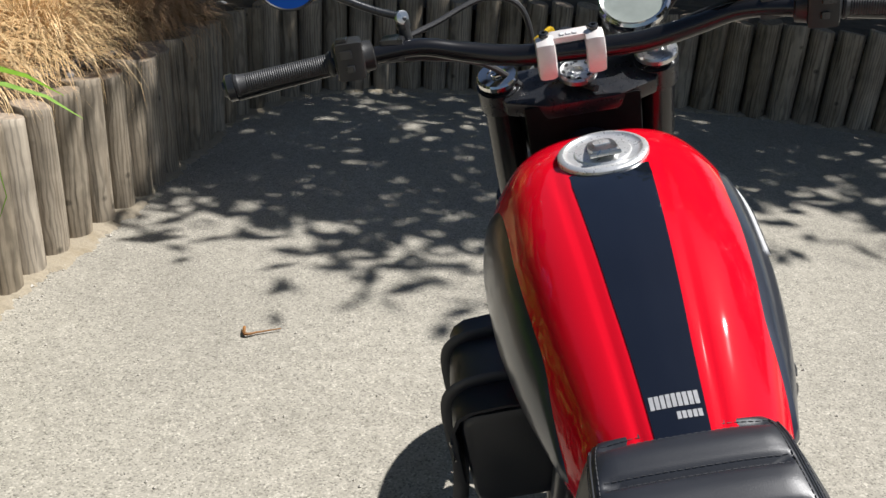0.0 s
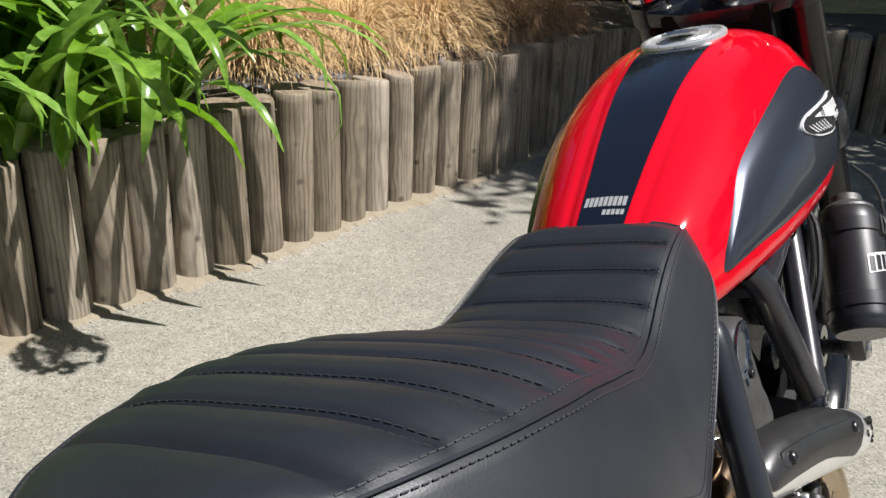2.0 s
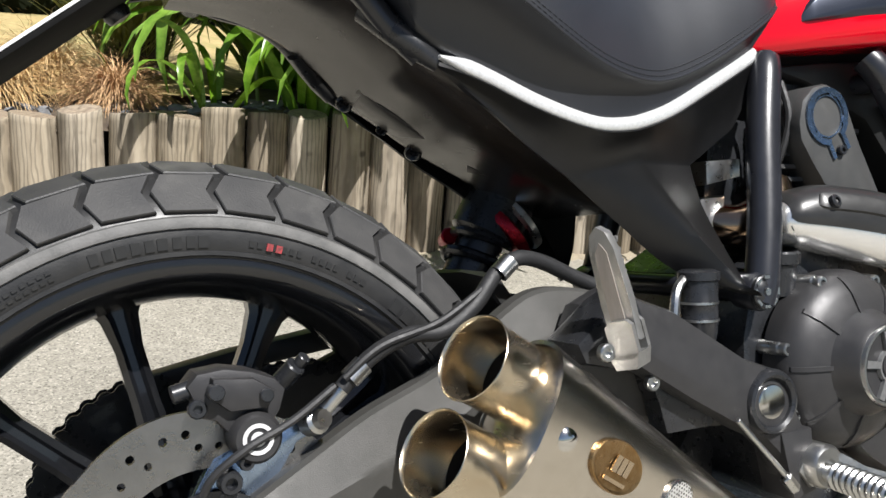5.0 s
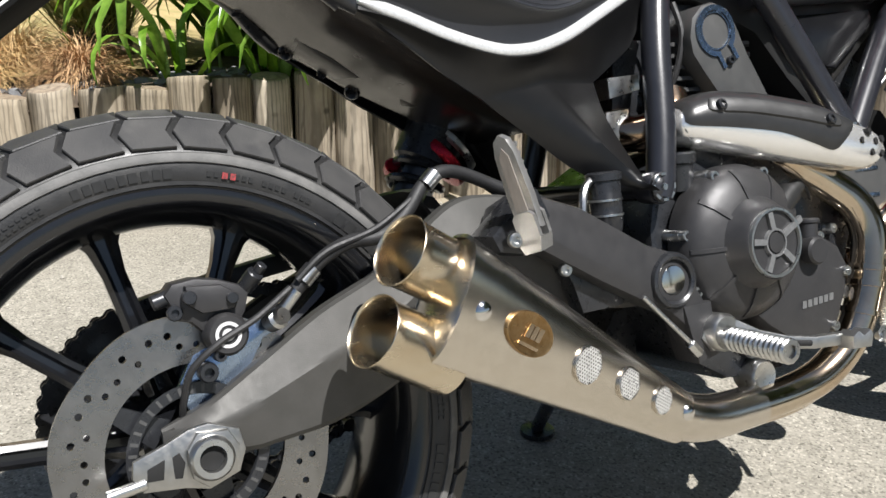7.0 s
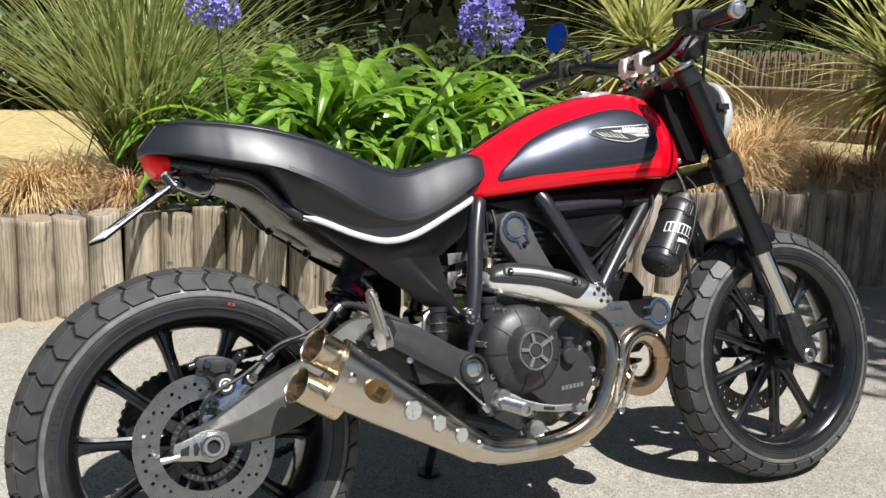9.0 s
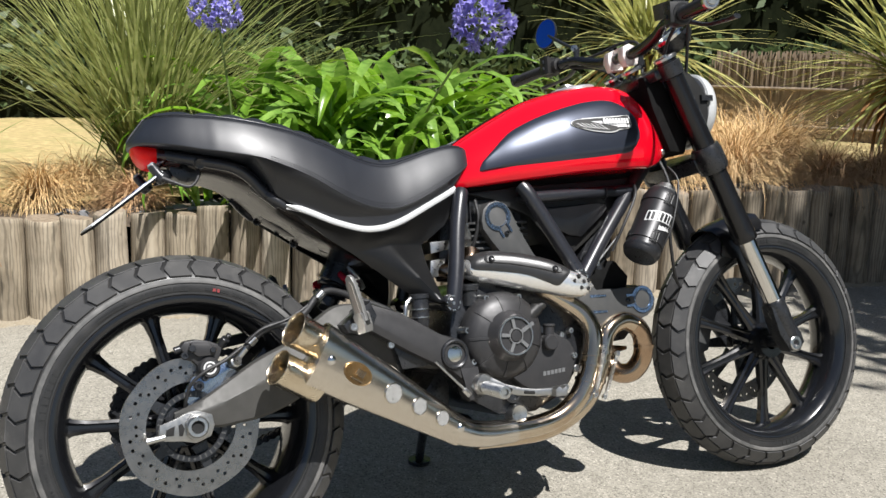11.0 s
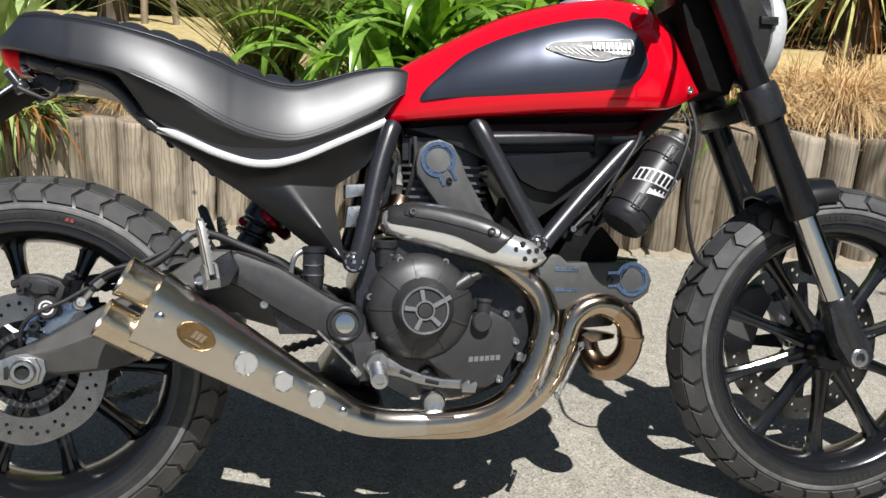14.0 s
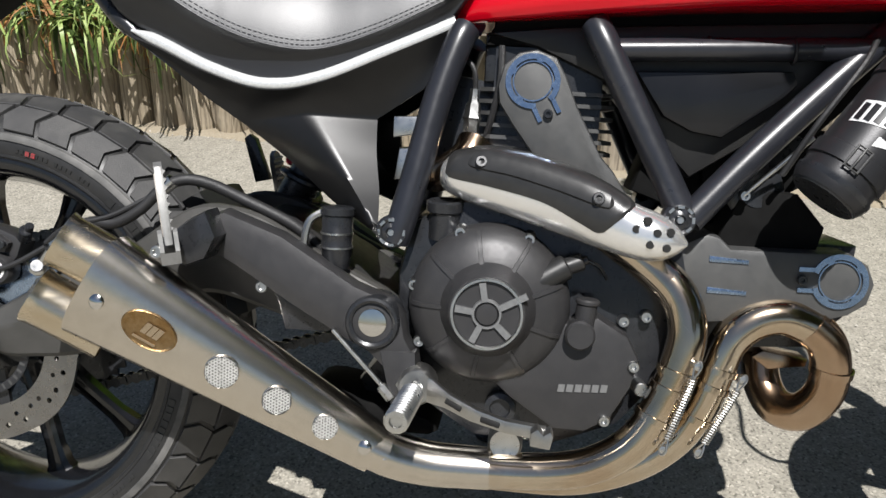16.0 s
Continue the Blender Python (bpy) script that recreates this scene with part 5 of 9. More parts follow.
    part("lamp_bracket", bm, BLACK_SATIN, tray)
    mid = 0.0
    bm = B()
    rings = []
    for k, (y, w, z0, z1) in enumerate(((-0.0605, 0.012, 0.824, 0.836), (-0.059, 0.022, 0.817, 0.837), (-0.054, 0.035, 0.807, 0.836), (-0.046, 0.046, 0.797, 0.834), (-0.037, 0.053, 0.791, 0.832), (-0.028, 0.056, 0.789, 0.830), (-0.020, 0.057, 0.790, 0.828))):
        rings.append([Vector((mid + w * math.cos(a), y, (z0 + z1) / 2 + (z1 - z0) / 2 * max(-1, min(1, 1.25 * math.sin(a))))) for a in (2 * math.pi * i / 24 for i in range(24))])
    loft(bm, rings)
    lamp = part("tail_lamp", bm, TAIL_RED, bike, "red tail lamp lens under the seat")
    bm = B()
    rings = []
    for y, w, z0, z1 in ((-0.021, 0.059, 0.787, 0.828), (-0.006, 0.066, 0.785, 0.824), (0.02, 0.064, 0.784, 0.815)):
        rings.append([Vector((mid + w * math.cos(a), y, (z0 + z1) / 2 + (z1 - z0) / 2 * max(-1, min(1, 1.25 * math.sin(a))))) for a in (2 * math.pi * i / 24 for i in range(24))])
    loft(bm, rings)
    part("lamp_housing", bm, SMOKED, lamp, "smoked red-black lamp surround")
    make_plate()


def make_plate():
    """The number plate on its bracket, with plain bars for its characters and two small lamps over it."""
    m = pose(-0.0134, -0.0171, 0.7741) @ pose(0, 0, 0, 0, 0, 2.7) @ pose(0, 0, 0, 0, 1.4, 0) @ pose(0, 0, 0, -53.4, 0, 0)
    bm = B()
    slab(bm, [(-0.0015, 0.004), (0.003, 0.004), (0.003, -0.160), (-0.0015, -0.160)], -0.0845, 0.0845, 0.001, m)
    holder = part("plate_holder", bm, HOLDER_BLACK, bike, "black number plate bracket")
    bm = B()
    slab(bm, [(-0.004, 0.0), (-0.0015, 0.0), (-0.0015, -0.157), (-0.004, -0.157)], -0.0855, 0.0855, 0.0006, m)
    part("number_plate", bm, WHITE_PLATE, holder, "white number plate with blue ends")

    def flat(name, mat, x, z, wide, high, lift=0.0, shear=0.0):
        bm = B()
        block(bm, (0, 0, 0), (wide, 0.0006, high), 0.0001)
        bm.transform(m @ pose(x, -0.0043 - lift, z) @ Matrix(((1, 0, shear, 0), (0, 1, 0, 0), (0, 0, 1, 0), (0, 0, 0, 1))))
        part(name, bm, mat, holder)

    for x in (-0.070, 0.070):
        flat("blue_band", PLATE_BLUE, x, -0.033, 0.029, 0.058)
    for x in (-0.034, -0.0235, -0.008, 0.0035):
        flat("plate_bar", INK, x, -0.038, 0.0062, 0.042)
    flat("plate_bar", INK, 0.033, -0.036, 0.007, 0.006)
    for x in (-0.074, -0.064, -0.046, -0.036, -0.018, -0.008, 0.026, 0.056, 0.068):
        flat("plate_bar", INK, x, -0.098, 0.0062, 0.050)
    flat("plate_bar", INK, 0.010, -0.093, 0.008, 0.006)
    for x in (0.0645, 0.076):
        flat("band_mark", WHITE_PLATE, x, -0.046, 0.0068, 0.022, 0.0006)
    for k in range(3):
        flat("band_mark", WHITE_PLATE, 0.070, -0.008 - 0.005 * k, 0.020, 0.0022, 0.0006)
    flat("band_mark", WHITE_PLATE, -0.069, -0.052, 0.008, 0.010, 0.0006)
    back = m.to_3x3() @ Vector((0, 1, 0))
    for x in (-0.079, 0.079):
        bm = B()
        lathe(bm, m @ Vector((x, -0.024, -0.008)), back, [(0, 0), (0, 0.0080), (0.002, 0.0088), (0.020, 0.0088), (0.025, 0.012), (0.031, 0.013), (0.037, 0.011), (0.039, 0)], 22)
        part("plate_lamp", bm, BLACK_SATIN, holder)
        bm = B()
        lathe(bm, m @ Vector((x, -0.0243, -0.008)), -back, [(0, 0.0074), (0.003, 0.006), (0.004, 0)], 18)
        part("lamp_lens", bm, LAMP_GLASS, holder)
    bm = B()
    tube(bm, [m @ Vector((0.090, 0.006, -0.010)), (0.080, 0.008, 0.750), (0.084, 0.030, 0.744), (0.082, 0.046, 0.762), (0.074, 0.046, 0.786)], [0.0046, 0.0034, 0.0028, 0.0028, 0.0028], 8)
    part("lamp_cable", bm, SOFT_RUBBER, bike)
    for s in (1, -1):
        bm = B()
        slab(bm, [(-0.02, 0.762), (0.05, 0.775), (0.05, 0.79), (0.0, 0.785)], s * 0.03, s * 0.036, 0.001)
        part("plate_stay", bm, BLACK_PLASTIC, bike)


# ---- wheels ----
def section(u, half, crown, rim):
    """A tyre's outline: u runs from -1 (one bead) to 1; gives sideways place and radius."""
    a = u * math.pi * 0.62
    x = half * math.sin(a) / math.sin(min(math.pi / 2, math.pi * 0.62))
    f = (1 - math.cos(a)) / (1 - math.cos(math.pi * 0.62))
    return x, crown - (crown - rim) * f


def make_wheel(name, label, centre, half, crown, rim, blocks, m, phase, spokes=10):
    wheel = new(name)
    wheel.parent = bike
    tagged(wheel, label)
    c = Vector(centre)

    def ring(x, r, a):
        return c + Vector((x, r * math.cos(a), r * math.sin(a)))

    def spin(bm, prof, sides=96):
        rows = [[bm.verts.new(ring(x, r, 2 * math.pi * k / sides)) for k in range(sides)] for x, r in prof]
        for p, q in zip(rows, rows[1:]):
            for i in range(sides):
                bm.faces.new((p[i], q[i], q[(i + 1) % sides], p[(i + 1) % sides]))
        return rows

    bm = B()
    prof = [section(-1 + 2 * i / 40, half, crown - 0.006, rim) for i in range(41)]
    spin(bm, prof)
    tyre = part("tyre", bm, RUBBER, wheel, "block-tread black tyre", m)
    # Tread blocks, each with its own walls.
    bm = B()

    def tread_block(poly, depth=0.0044):
        rows = []
        for lift, shrink in ((-0.0015, 1.0), (depth - 0.0010, 0.985), (depth, 0.955)):
            mu, ma = sum(p[0] for p in poly) / len(poly), sum(p[1] for p in poly) / len(poly)
            ringv = []
            for u, a in poly:
                u, a = mu + (u - mu) * shrink, ma + (a - ma) * shrink
                x, r = section(u, half, crown - 0.006, rim)
                x2, r2 = section(u + 0.001, half, crown - 0.006, rim)
                nx, nr = (r - r2), (x2 - x)
                L = math.hypot(nx, nr) or 1
                ringv.append(bm.verts.new(ring(x + nx / L * lift, r + nr / L * lift, a)))
            rows.append(ringv)
        for p, q in zip(rows, rows[1:]):
            for i in range(len(p)):
                bm.faces.new((p[i], p[(i + 1) % len(p)], q[(i + 1) % len(p)], q[i]))
        bm.faces.new(rows[-1])

    step = 2 * math.pi / blocks
    for k in range(blocks):
        a = k * step
        for s in (1, -1):
            o = a + (0.5 * step if s < 0 else 0)
            # Shoulder block: a bent hexagon.
            tread_block([(s * 0.352, o - 0.02 * step), (s * 0.352, o + 0.84 * step), (s * 0.50, o + 1.06 * step), (s * 0.645, o + 0.90 * step), (s * 0.645, o + 0.02 * step), (s * 0.50, o + 0.18 * step)])
            # Inner block: a bent bar that meets the middle.
            tread_block([(s * 0.022, o - 0.20 * step), (s * 0.022, o + 0.68 * step), (s * 0.17, o + 0.88 * step), (s * 0.334, o + 0.76 * step), (s * 0.334, o - 0.12 * step), (s * 0.17, o + 0.00 * step)])
    tagged(part("tread", bm, TREAD_TOP, tyre, "worn chevron tread blocks", m, 25), kind="stuff")
    # Smooth dusty band below the blocks, and a raised line under it.
    for s in (1, -1):
        bm = B()
        prof = []
        for u, lift in ((0.665, 0.0), (0.675, 0.0022), (0.72, 0.0026), (0.745, 0.002), (0.752, 0.0)):
            x, r = section(u, half, crown - 0.006, rim)
            prof.append((s * (x + lift), r))
        spin(bm, prof)
        part("shoulder_band", bm, SHOULDER, tyre, "", m)
        bm = B()
        x, r = section(0.915, half, crown - 0.006, rim)
        spin(bm, [(s * (x - 0.001), r + 0.003), (s * (x + 0.0015), r + 0.002), (s * (x + 0.0015), r - 0.001), (s * (x - 0.001), r - 0.002)])
        part("bead_line", bm, RUBBER, tyre, "", m)
    # Raised bars on the flank where the maker's marks are: big ones, then rows of fine ones.
    bm = B()

    def mark(s, a0, a1, u0, u1):
        low_v, top_v = [], []
        for u, aa in ((u0, a0), (u1, a0), (u1, a1), (u0, a1)):
            x, r = section(u, half, crown - 0.006, rim)
            low_v.append(bm.verts.new(ring(s * (x - 0.0005), r, aa)))
            top_v.append(bm.verts.new(ring(s * (x + 0.0011), r, aa)))
        bm.faces.new(top_v)
        for i in range(4):
            bm.faces.new((low_v[i], low_v[(i + 1) % 4], top_v[(i + 1) % 4], top_v[i]))

    for s in (1, -1):
        for turn in range(3):
            a = 2 * math.pi * turn / 3 + (0.52 if s > 0 else 0.2)
            for i in range(7):
                mark(s, a + i * 0.052, a + i * 0.052 + 0.038, 0.79, 0.885)
            for i in range(16):
                if i % 5 != 3:
                    mark(s, a + 0.47 + i * 0.026, a + 0.47 + i * 0.026 + 0.016, 0.815, 0.855)
            for i in range(9):
                mark(s, a + 1.0 + i * 0.040, a + 1.0 + i * 0.040 + (0.026 if i % 3 else 0.031), 0.80, 0.875)
            for i in range(10):
                for u in (0.80, 0.845):
                    mark(s, a + 1.45 + i * 0.024, a + 1.45 + i * 0.024 + 0.015, u, u + 0.022)
    tagged(part("flank_lettering", bm, SIDEWALL_PRINT, tyre, "", m), kind="stuff")
    if half > 0.07:
        bm = B()
        for i in range(2):
            mark(1, math.pi / 2 - 0.28 + i * 0.03, math.pi / 2 - 0.28 + i * 0.03 + 0.02, 0.812, 0.862)
        for v in bm.verts:
            v.co.x += 0.0008
        part("wax_mark", bm, RED_MARK, tyre, "red crayon mark on the tyre flank", m)
    # Rim.
    bm = B()
    w = half * 0.93
    spin(bm, [(-w, rim + 0.004), (-w - 0.003, rim + 0.006), (-w - 0.004, rim - 0.001), (-w, rim - 0.008), (-w * 0.8, rim - 0.016), (-w * 0.45, rim - 0.026), (0, rim - 0.028), (w * 0.45, rim - 0.026), (w * 0.8, rim - 0.016),
              (w, rim - 0.008), (w + 0.004, rim - 0.001), (w + 0.003, rim + 0.006), (w, rim + 0.004)])
    rim_ob = part("rim", bm, RIM_BLACK, wheel, "gloss black cast rim", m)
    bm = B()
    lathe(bm, c + Vector((-0.05, 0, 0)), (1, 0, 0), [(0, 0.02), (0, 0.04), (0.02, 0.046), (0.05, 0.05), (0.08, 0.046), (0.10, 0.04), (0.10, 0.02)], 32)
    hub = part("hub", bm, RIM_BLACK, wheel, "", m)
    for k in range(spokes):
        a = 2 * math.pi * k / spokes + phase
        bm = B()
        rings = []
        for t, wd, th in ((0.038, 0.036, 0.026), (0.07, 0.028, 0.024), (0.12, 0.022, 0.022), (0.165, 0.022, 0.021), (rim - 0.035, 0.030, 0.024), (rim - 0.02, 0.048, 0.028)):
            d, e = Vector((0, math.cos(a), math.sin(a))), Vector((0, -math.sin(a), math.cos(a)))
            p = c + d * t
            lat = 0.012 * (1 - t / rim)
            rings.append([p + e * wd / 2 * q[0] + Vector((th / 2 * q[1] + lat, 0, 0)) for q in ((-1, -0.7), (-0.6, -1), (0.6, -1), (1, -0.7), (1, 0.6), (0.55, 0.9), (0.25, 0.55), (-0.25, 0.55), (-0.55, 0.9), (-1, 0.6))])
        loft(bm, rings)
        part("spoke", bm, RIM_BLACK, wheel, "", m)
    return wheel


def make_disc(name, parent, centre, x, outer, inner, thick, holes, m=None, wave=0.0, label="drilled steel brake disc", mat=None):
    """A drilled brake disc: the holes go through."""
    bm = B()
    c = Vector(centre)
    n = holes * 4
    rows = []
    mid = [(inner + (outer - inner) * f) for f in (0.0, 0.24, 0.5, 0.76, 1.0)]
    for face in (0, 1):
        grid = []
        for j, r in enumerate(mid):
            row = []
            for k in range(n):
                a = 2 * math.pi * k / n
                rr = r + (wave * math.cos(a * holes / 3) if j == 4 else 0)
                row.append(bm.verts.new(c + Vector((x + thick * (face - 0.5), rr * math.cos(a), rr * math.sin(a)))))
            grid.append(row)
        rows.append(grid)

    def hole(j, k):
        return (k % 5 == 0 and j == 1) or (k % 5 == 1 and j == 2) or (k % 10 == 3 and j == 2) or (k % 10 == 8 and j == 1)

    for j in range(4):
        for k in range(n):
            k2 = (k + 1) % n
            if hole(j, k):
                walls = []
                for g in rows:
                    q = [g[j][k], g[j][k2], g[j + 1][k2], g[j + 1][k]]
                    mid_p = sum((v.co for v in q), Vector()) / 4
                    rad = min((q[0].co - q[3].co).length, (q[0].co - q[1].co).length) * 0.44
                    ua, va = (q[1].co - q[0].co).normalized(), (q[3].co - q[0].co).normalized()
                    inner = [bm.verts.new(mid_p + rad * (math.cos(t) * ua + math.sin(t) * va)) for t in (math.pi * (1.25 + i / 4) for i in range(8))]
                    for i in range(4):
                        i2, j2 = 2 * i, (2 * i + 2) % 8
                        bm.faces.new((q[i], q[(i + 1) % 4], inner[j2], inner[i2 + 1], inner[i2]))
                    walls.append(inner)
                for i in range(8):
                    bm.faces.new((walls[0][i], walls[0][(i + 1) % 8], walls[1][(i + 1) % 8], walls[1][i]))
                continue
            for g in rows:
                bm.faces.new((g[j][k], g[j][k2], g[j + 1][k2], g[j + 1][k]))
    for j in (0, 4):
        for k in range(n):
            k2 = (k + 1) % n
            bm.faces.new((rows[0][j][k], rows[0][j][k2], rows[1][j][k2], rows[1][j][k]))
    return part(name, bm, mat or DISC_STEEL, parent, label, m, 30)


# ---- chassis and running gear ----
def make_frame():
    for s in (1, -1):
        for pts in ([(0.086, 0.580, 0.716), (0.094, 0.572, 0.70), (0.108, 0.553, 0.64), (0.124, 0.535, 0.56), (0.133, 0.520, 0.50), (0.133, 0.513, 0.478)],
                    [(0.095, 0.722, 0.725), (0.106, 0.735, 0.70), (0.118, 0.776, 0.62), (0.132, 0.826, 0.523)],
                    [(0.104, 0.735, 0.697), (0.100, 0.86, 0.702), (0.090, 1.015, 0.708)],
                    [(0.045, 1.105, 0.778), (0.066, 1.06, 0.742), (0.086, 1.01, 0.70), (0.112, 0.91, 0.602), (0.132, 0.832, 0.518)]):
            bm = B()
            tube(bm, [(s * x, y, z) for x, y, z in pts], 0.0164 if pts[0][0] != 0.104 else 0.0128, 16)
            part("frame_tube", bm, FRAME_BLACK, bike, "satin black steel frame tube")
        for y, z in ((0.511, 0.489), (0.821, 0.519)):
            bm = B()
            lathe(bm, (s * 0.115, y, z), (s, 0, 0), [(0, 0.017), (0.024, 0.019), (0.028, 0.0175), (0.028, 0.0)], 24)
            boss = part("frame_boss", bm, FRAME_BLACK, bike)
            bm = B()
            lathe(bm, (s * 0.143, y, z), (s, 0, 0), [(0, 0.0165), (0.004, 0.0165), (0.005, 0.015), (0.004, 0.0125), (0.003, 0.0115), (0.004, 0.010), (0.0055, 0.006), (0.003, 0.0045), (0.003, 0)], 24)
            part("frame_cap", bm, BLACK_SATIN, boss)
            bm = B()
            for k in range(8):
                a = 2 * math.pi * k / 8
                block(bm, (s * 0.1478, y + 0.0138 * math.cos(a), z + 0.0138 * math.sin(a)), (0.0012, 0.0066, 0.0030), 0, (math.degrees(a) + 90, 0, 0))
            lathe(bm, (s * 0.1475, y, z), (s, 0, 0), [(0, 0.004), (0.002, 0.0035), (0.002, 0)], 12)
            part("cap_marks", bm, ALU, boss)
    for x, y, z in ((0.132, 0.513, 0.489), (0.1, 0.735, 0.70)):
        bm = B()
        rod(bm, (-x, y, z), (x, y, z), 0.0115)
        part("cross_tube", bm, FRAME_BLACK, bike)
    # Steering head, airbox, and black fills added to close gaps under the tank.
    bm = B()
    rod(bm, (0, 1.142, 0.79), (0, 1.085, 0.925), 0.034)
    part("steering_head", bm, FRAME_BLACK, bike)
    bm = B()
    slab(bm, [(0.60, 0.715), (0.70, 0.725), (1.03, 0.74), (1.06, 0.72), (0.98, 0.66), (0.90, 0.60), (0.84, 0.56), (0.80, 0.60), (0.75, 0.66), (0.66, 0.70)], -0.072, 0.072, 0.008)
    part("airbox", bm, BLACK_PLASTIC, bike, "black airbox under the tank")
    for name, pts, x0, x1 in (("tank_pan", [(0.60, 0.70), (1.06, 0.715), (1.10, 0.78), (0.62, 0.75)], -0.085, 0.062), ("battery_box", [(0.86, 0.55), (0.97, 0.60), (1.07, 0.70), (1.03, 0.745), (0.84, 0.72)], -0.095, 0.045), ("cam_cover", [(0.87, 0.485), (0.985, 0.485), (0.992, 0.512), (0.960, 0.548), (0.90, 0.555)], -0.08, 0.085), ("coil_box", [(0.78, 0.54), (0.89, 0.50), (0.99, 0.56), (1.0, 0.62), (0.88, 0.63), (0.80, 0.60)], -0.06, 0.030)):
        bm = B()
        slab(bm, pts, x0, x1, 0.008)
        part(name, bm, HOLDER_BLACK, bike)
    for s in (1, -1):
        bm = B()
        slab(bm, [(0.770, 0.676), (0.94, 0.682), (0.945, 0.668), (0.93, 0.652), (0.868, 0.607), (0.835, 0.612), (0.803, 0.628)], s * 0.07, s * 0.093, 0.005)
        part("airbox_cover", bm, FORK_BLACK, bike, "matt black triangular airbox cover")
    for y in (0.845, 0.935):
        bm = B()
        tube(bm, [(0.097 + 0.0135 * math.cos(a), y, 0.7025 + 0.0135 * math.sin(a)) for a in (2 * math.pi * k / 10 for k in range(10))], 0.0016, 6, closed=True, steps=2)
        part("cable_tie", bm, SOFT_RUBBER, bike)
    # Wiring and hoses in the frame triangle.
    for pts, r in (([(0.10, 1.02, 0.72), (0.125, 1.0, 0.69), (0.13, 0.96, 0.63), (0.115, 0.93, 0.57)], 0.0035),
                   ([(0.06, 1.12, 0.80), (0.09, 1.13, 0.72), (0.10, 1.11, 0.60), (0.07, 1.14, 0.50), (0.02, 1.2, 0.47)], 0.004), ([(0.07, 0.62, 0.70), (0.08, 0.62, 0.66), (0.07, 0.61, 0.61), (0.05, 0.60, 0.58)], 0.004),
                   ([(0.02, 1.1, 0.99), (-0.03, 1.17, 0.99), (-0.05, 1.18, 0.88), (-0.02, 1.14, 0.78)], 0.005), ([(0.06, 1.13, 0.99), (0.05, 1.19, 0.94), (0.03, 1.17, 0.85), (0.02, 1.12, 0.77)], 0.005)):
        bm = B()
        tube(bm, pts, r, 8)
        part("cable", bm, SOFT_RUBBER, bike)
    # Ignition and horn cluster in front of the frame triangle.
    bm = B()
    lathe(bm, (0.062, 0.912, 0.548), (1, 0.1, 0.1), [(0, 0.0), (0, 0.03), (0.012, 0.034), (0.016, 0.030), (0.018, 0.02), (0.022, 0.019), (0.024, 0.0)], 24)
    part("horn", bm, BLACK_SATIN, bike, "black round horn")
    bm = B()
    slab(bm, [(0.88, 0.56), (0.905, 0.60), (0.94, 0.625), (0.965, 0.61), (0.95, 0.575), (0.93, 0.52), (0.90, 0.50)], 0.03, 0.06, 0.004)
    part("horn_bracket", bm, BLACK_SATIN, bike)
    bm = B()
    rod(bm, (0.10, 0.895, 0.545), (0.115, 0.96, 0.612), 0.0025)
    bolt(bm, (0.095, 0.897, 0.545), (1, 0, 0), 0.006, 0.008)
    part("clutch_rod", bm, ALU, bike)


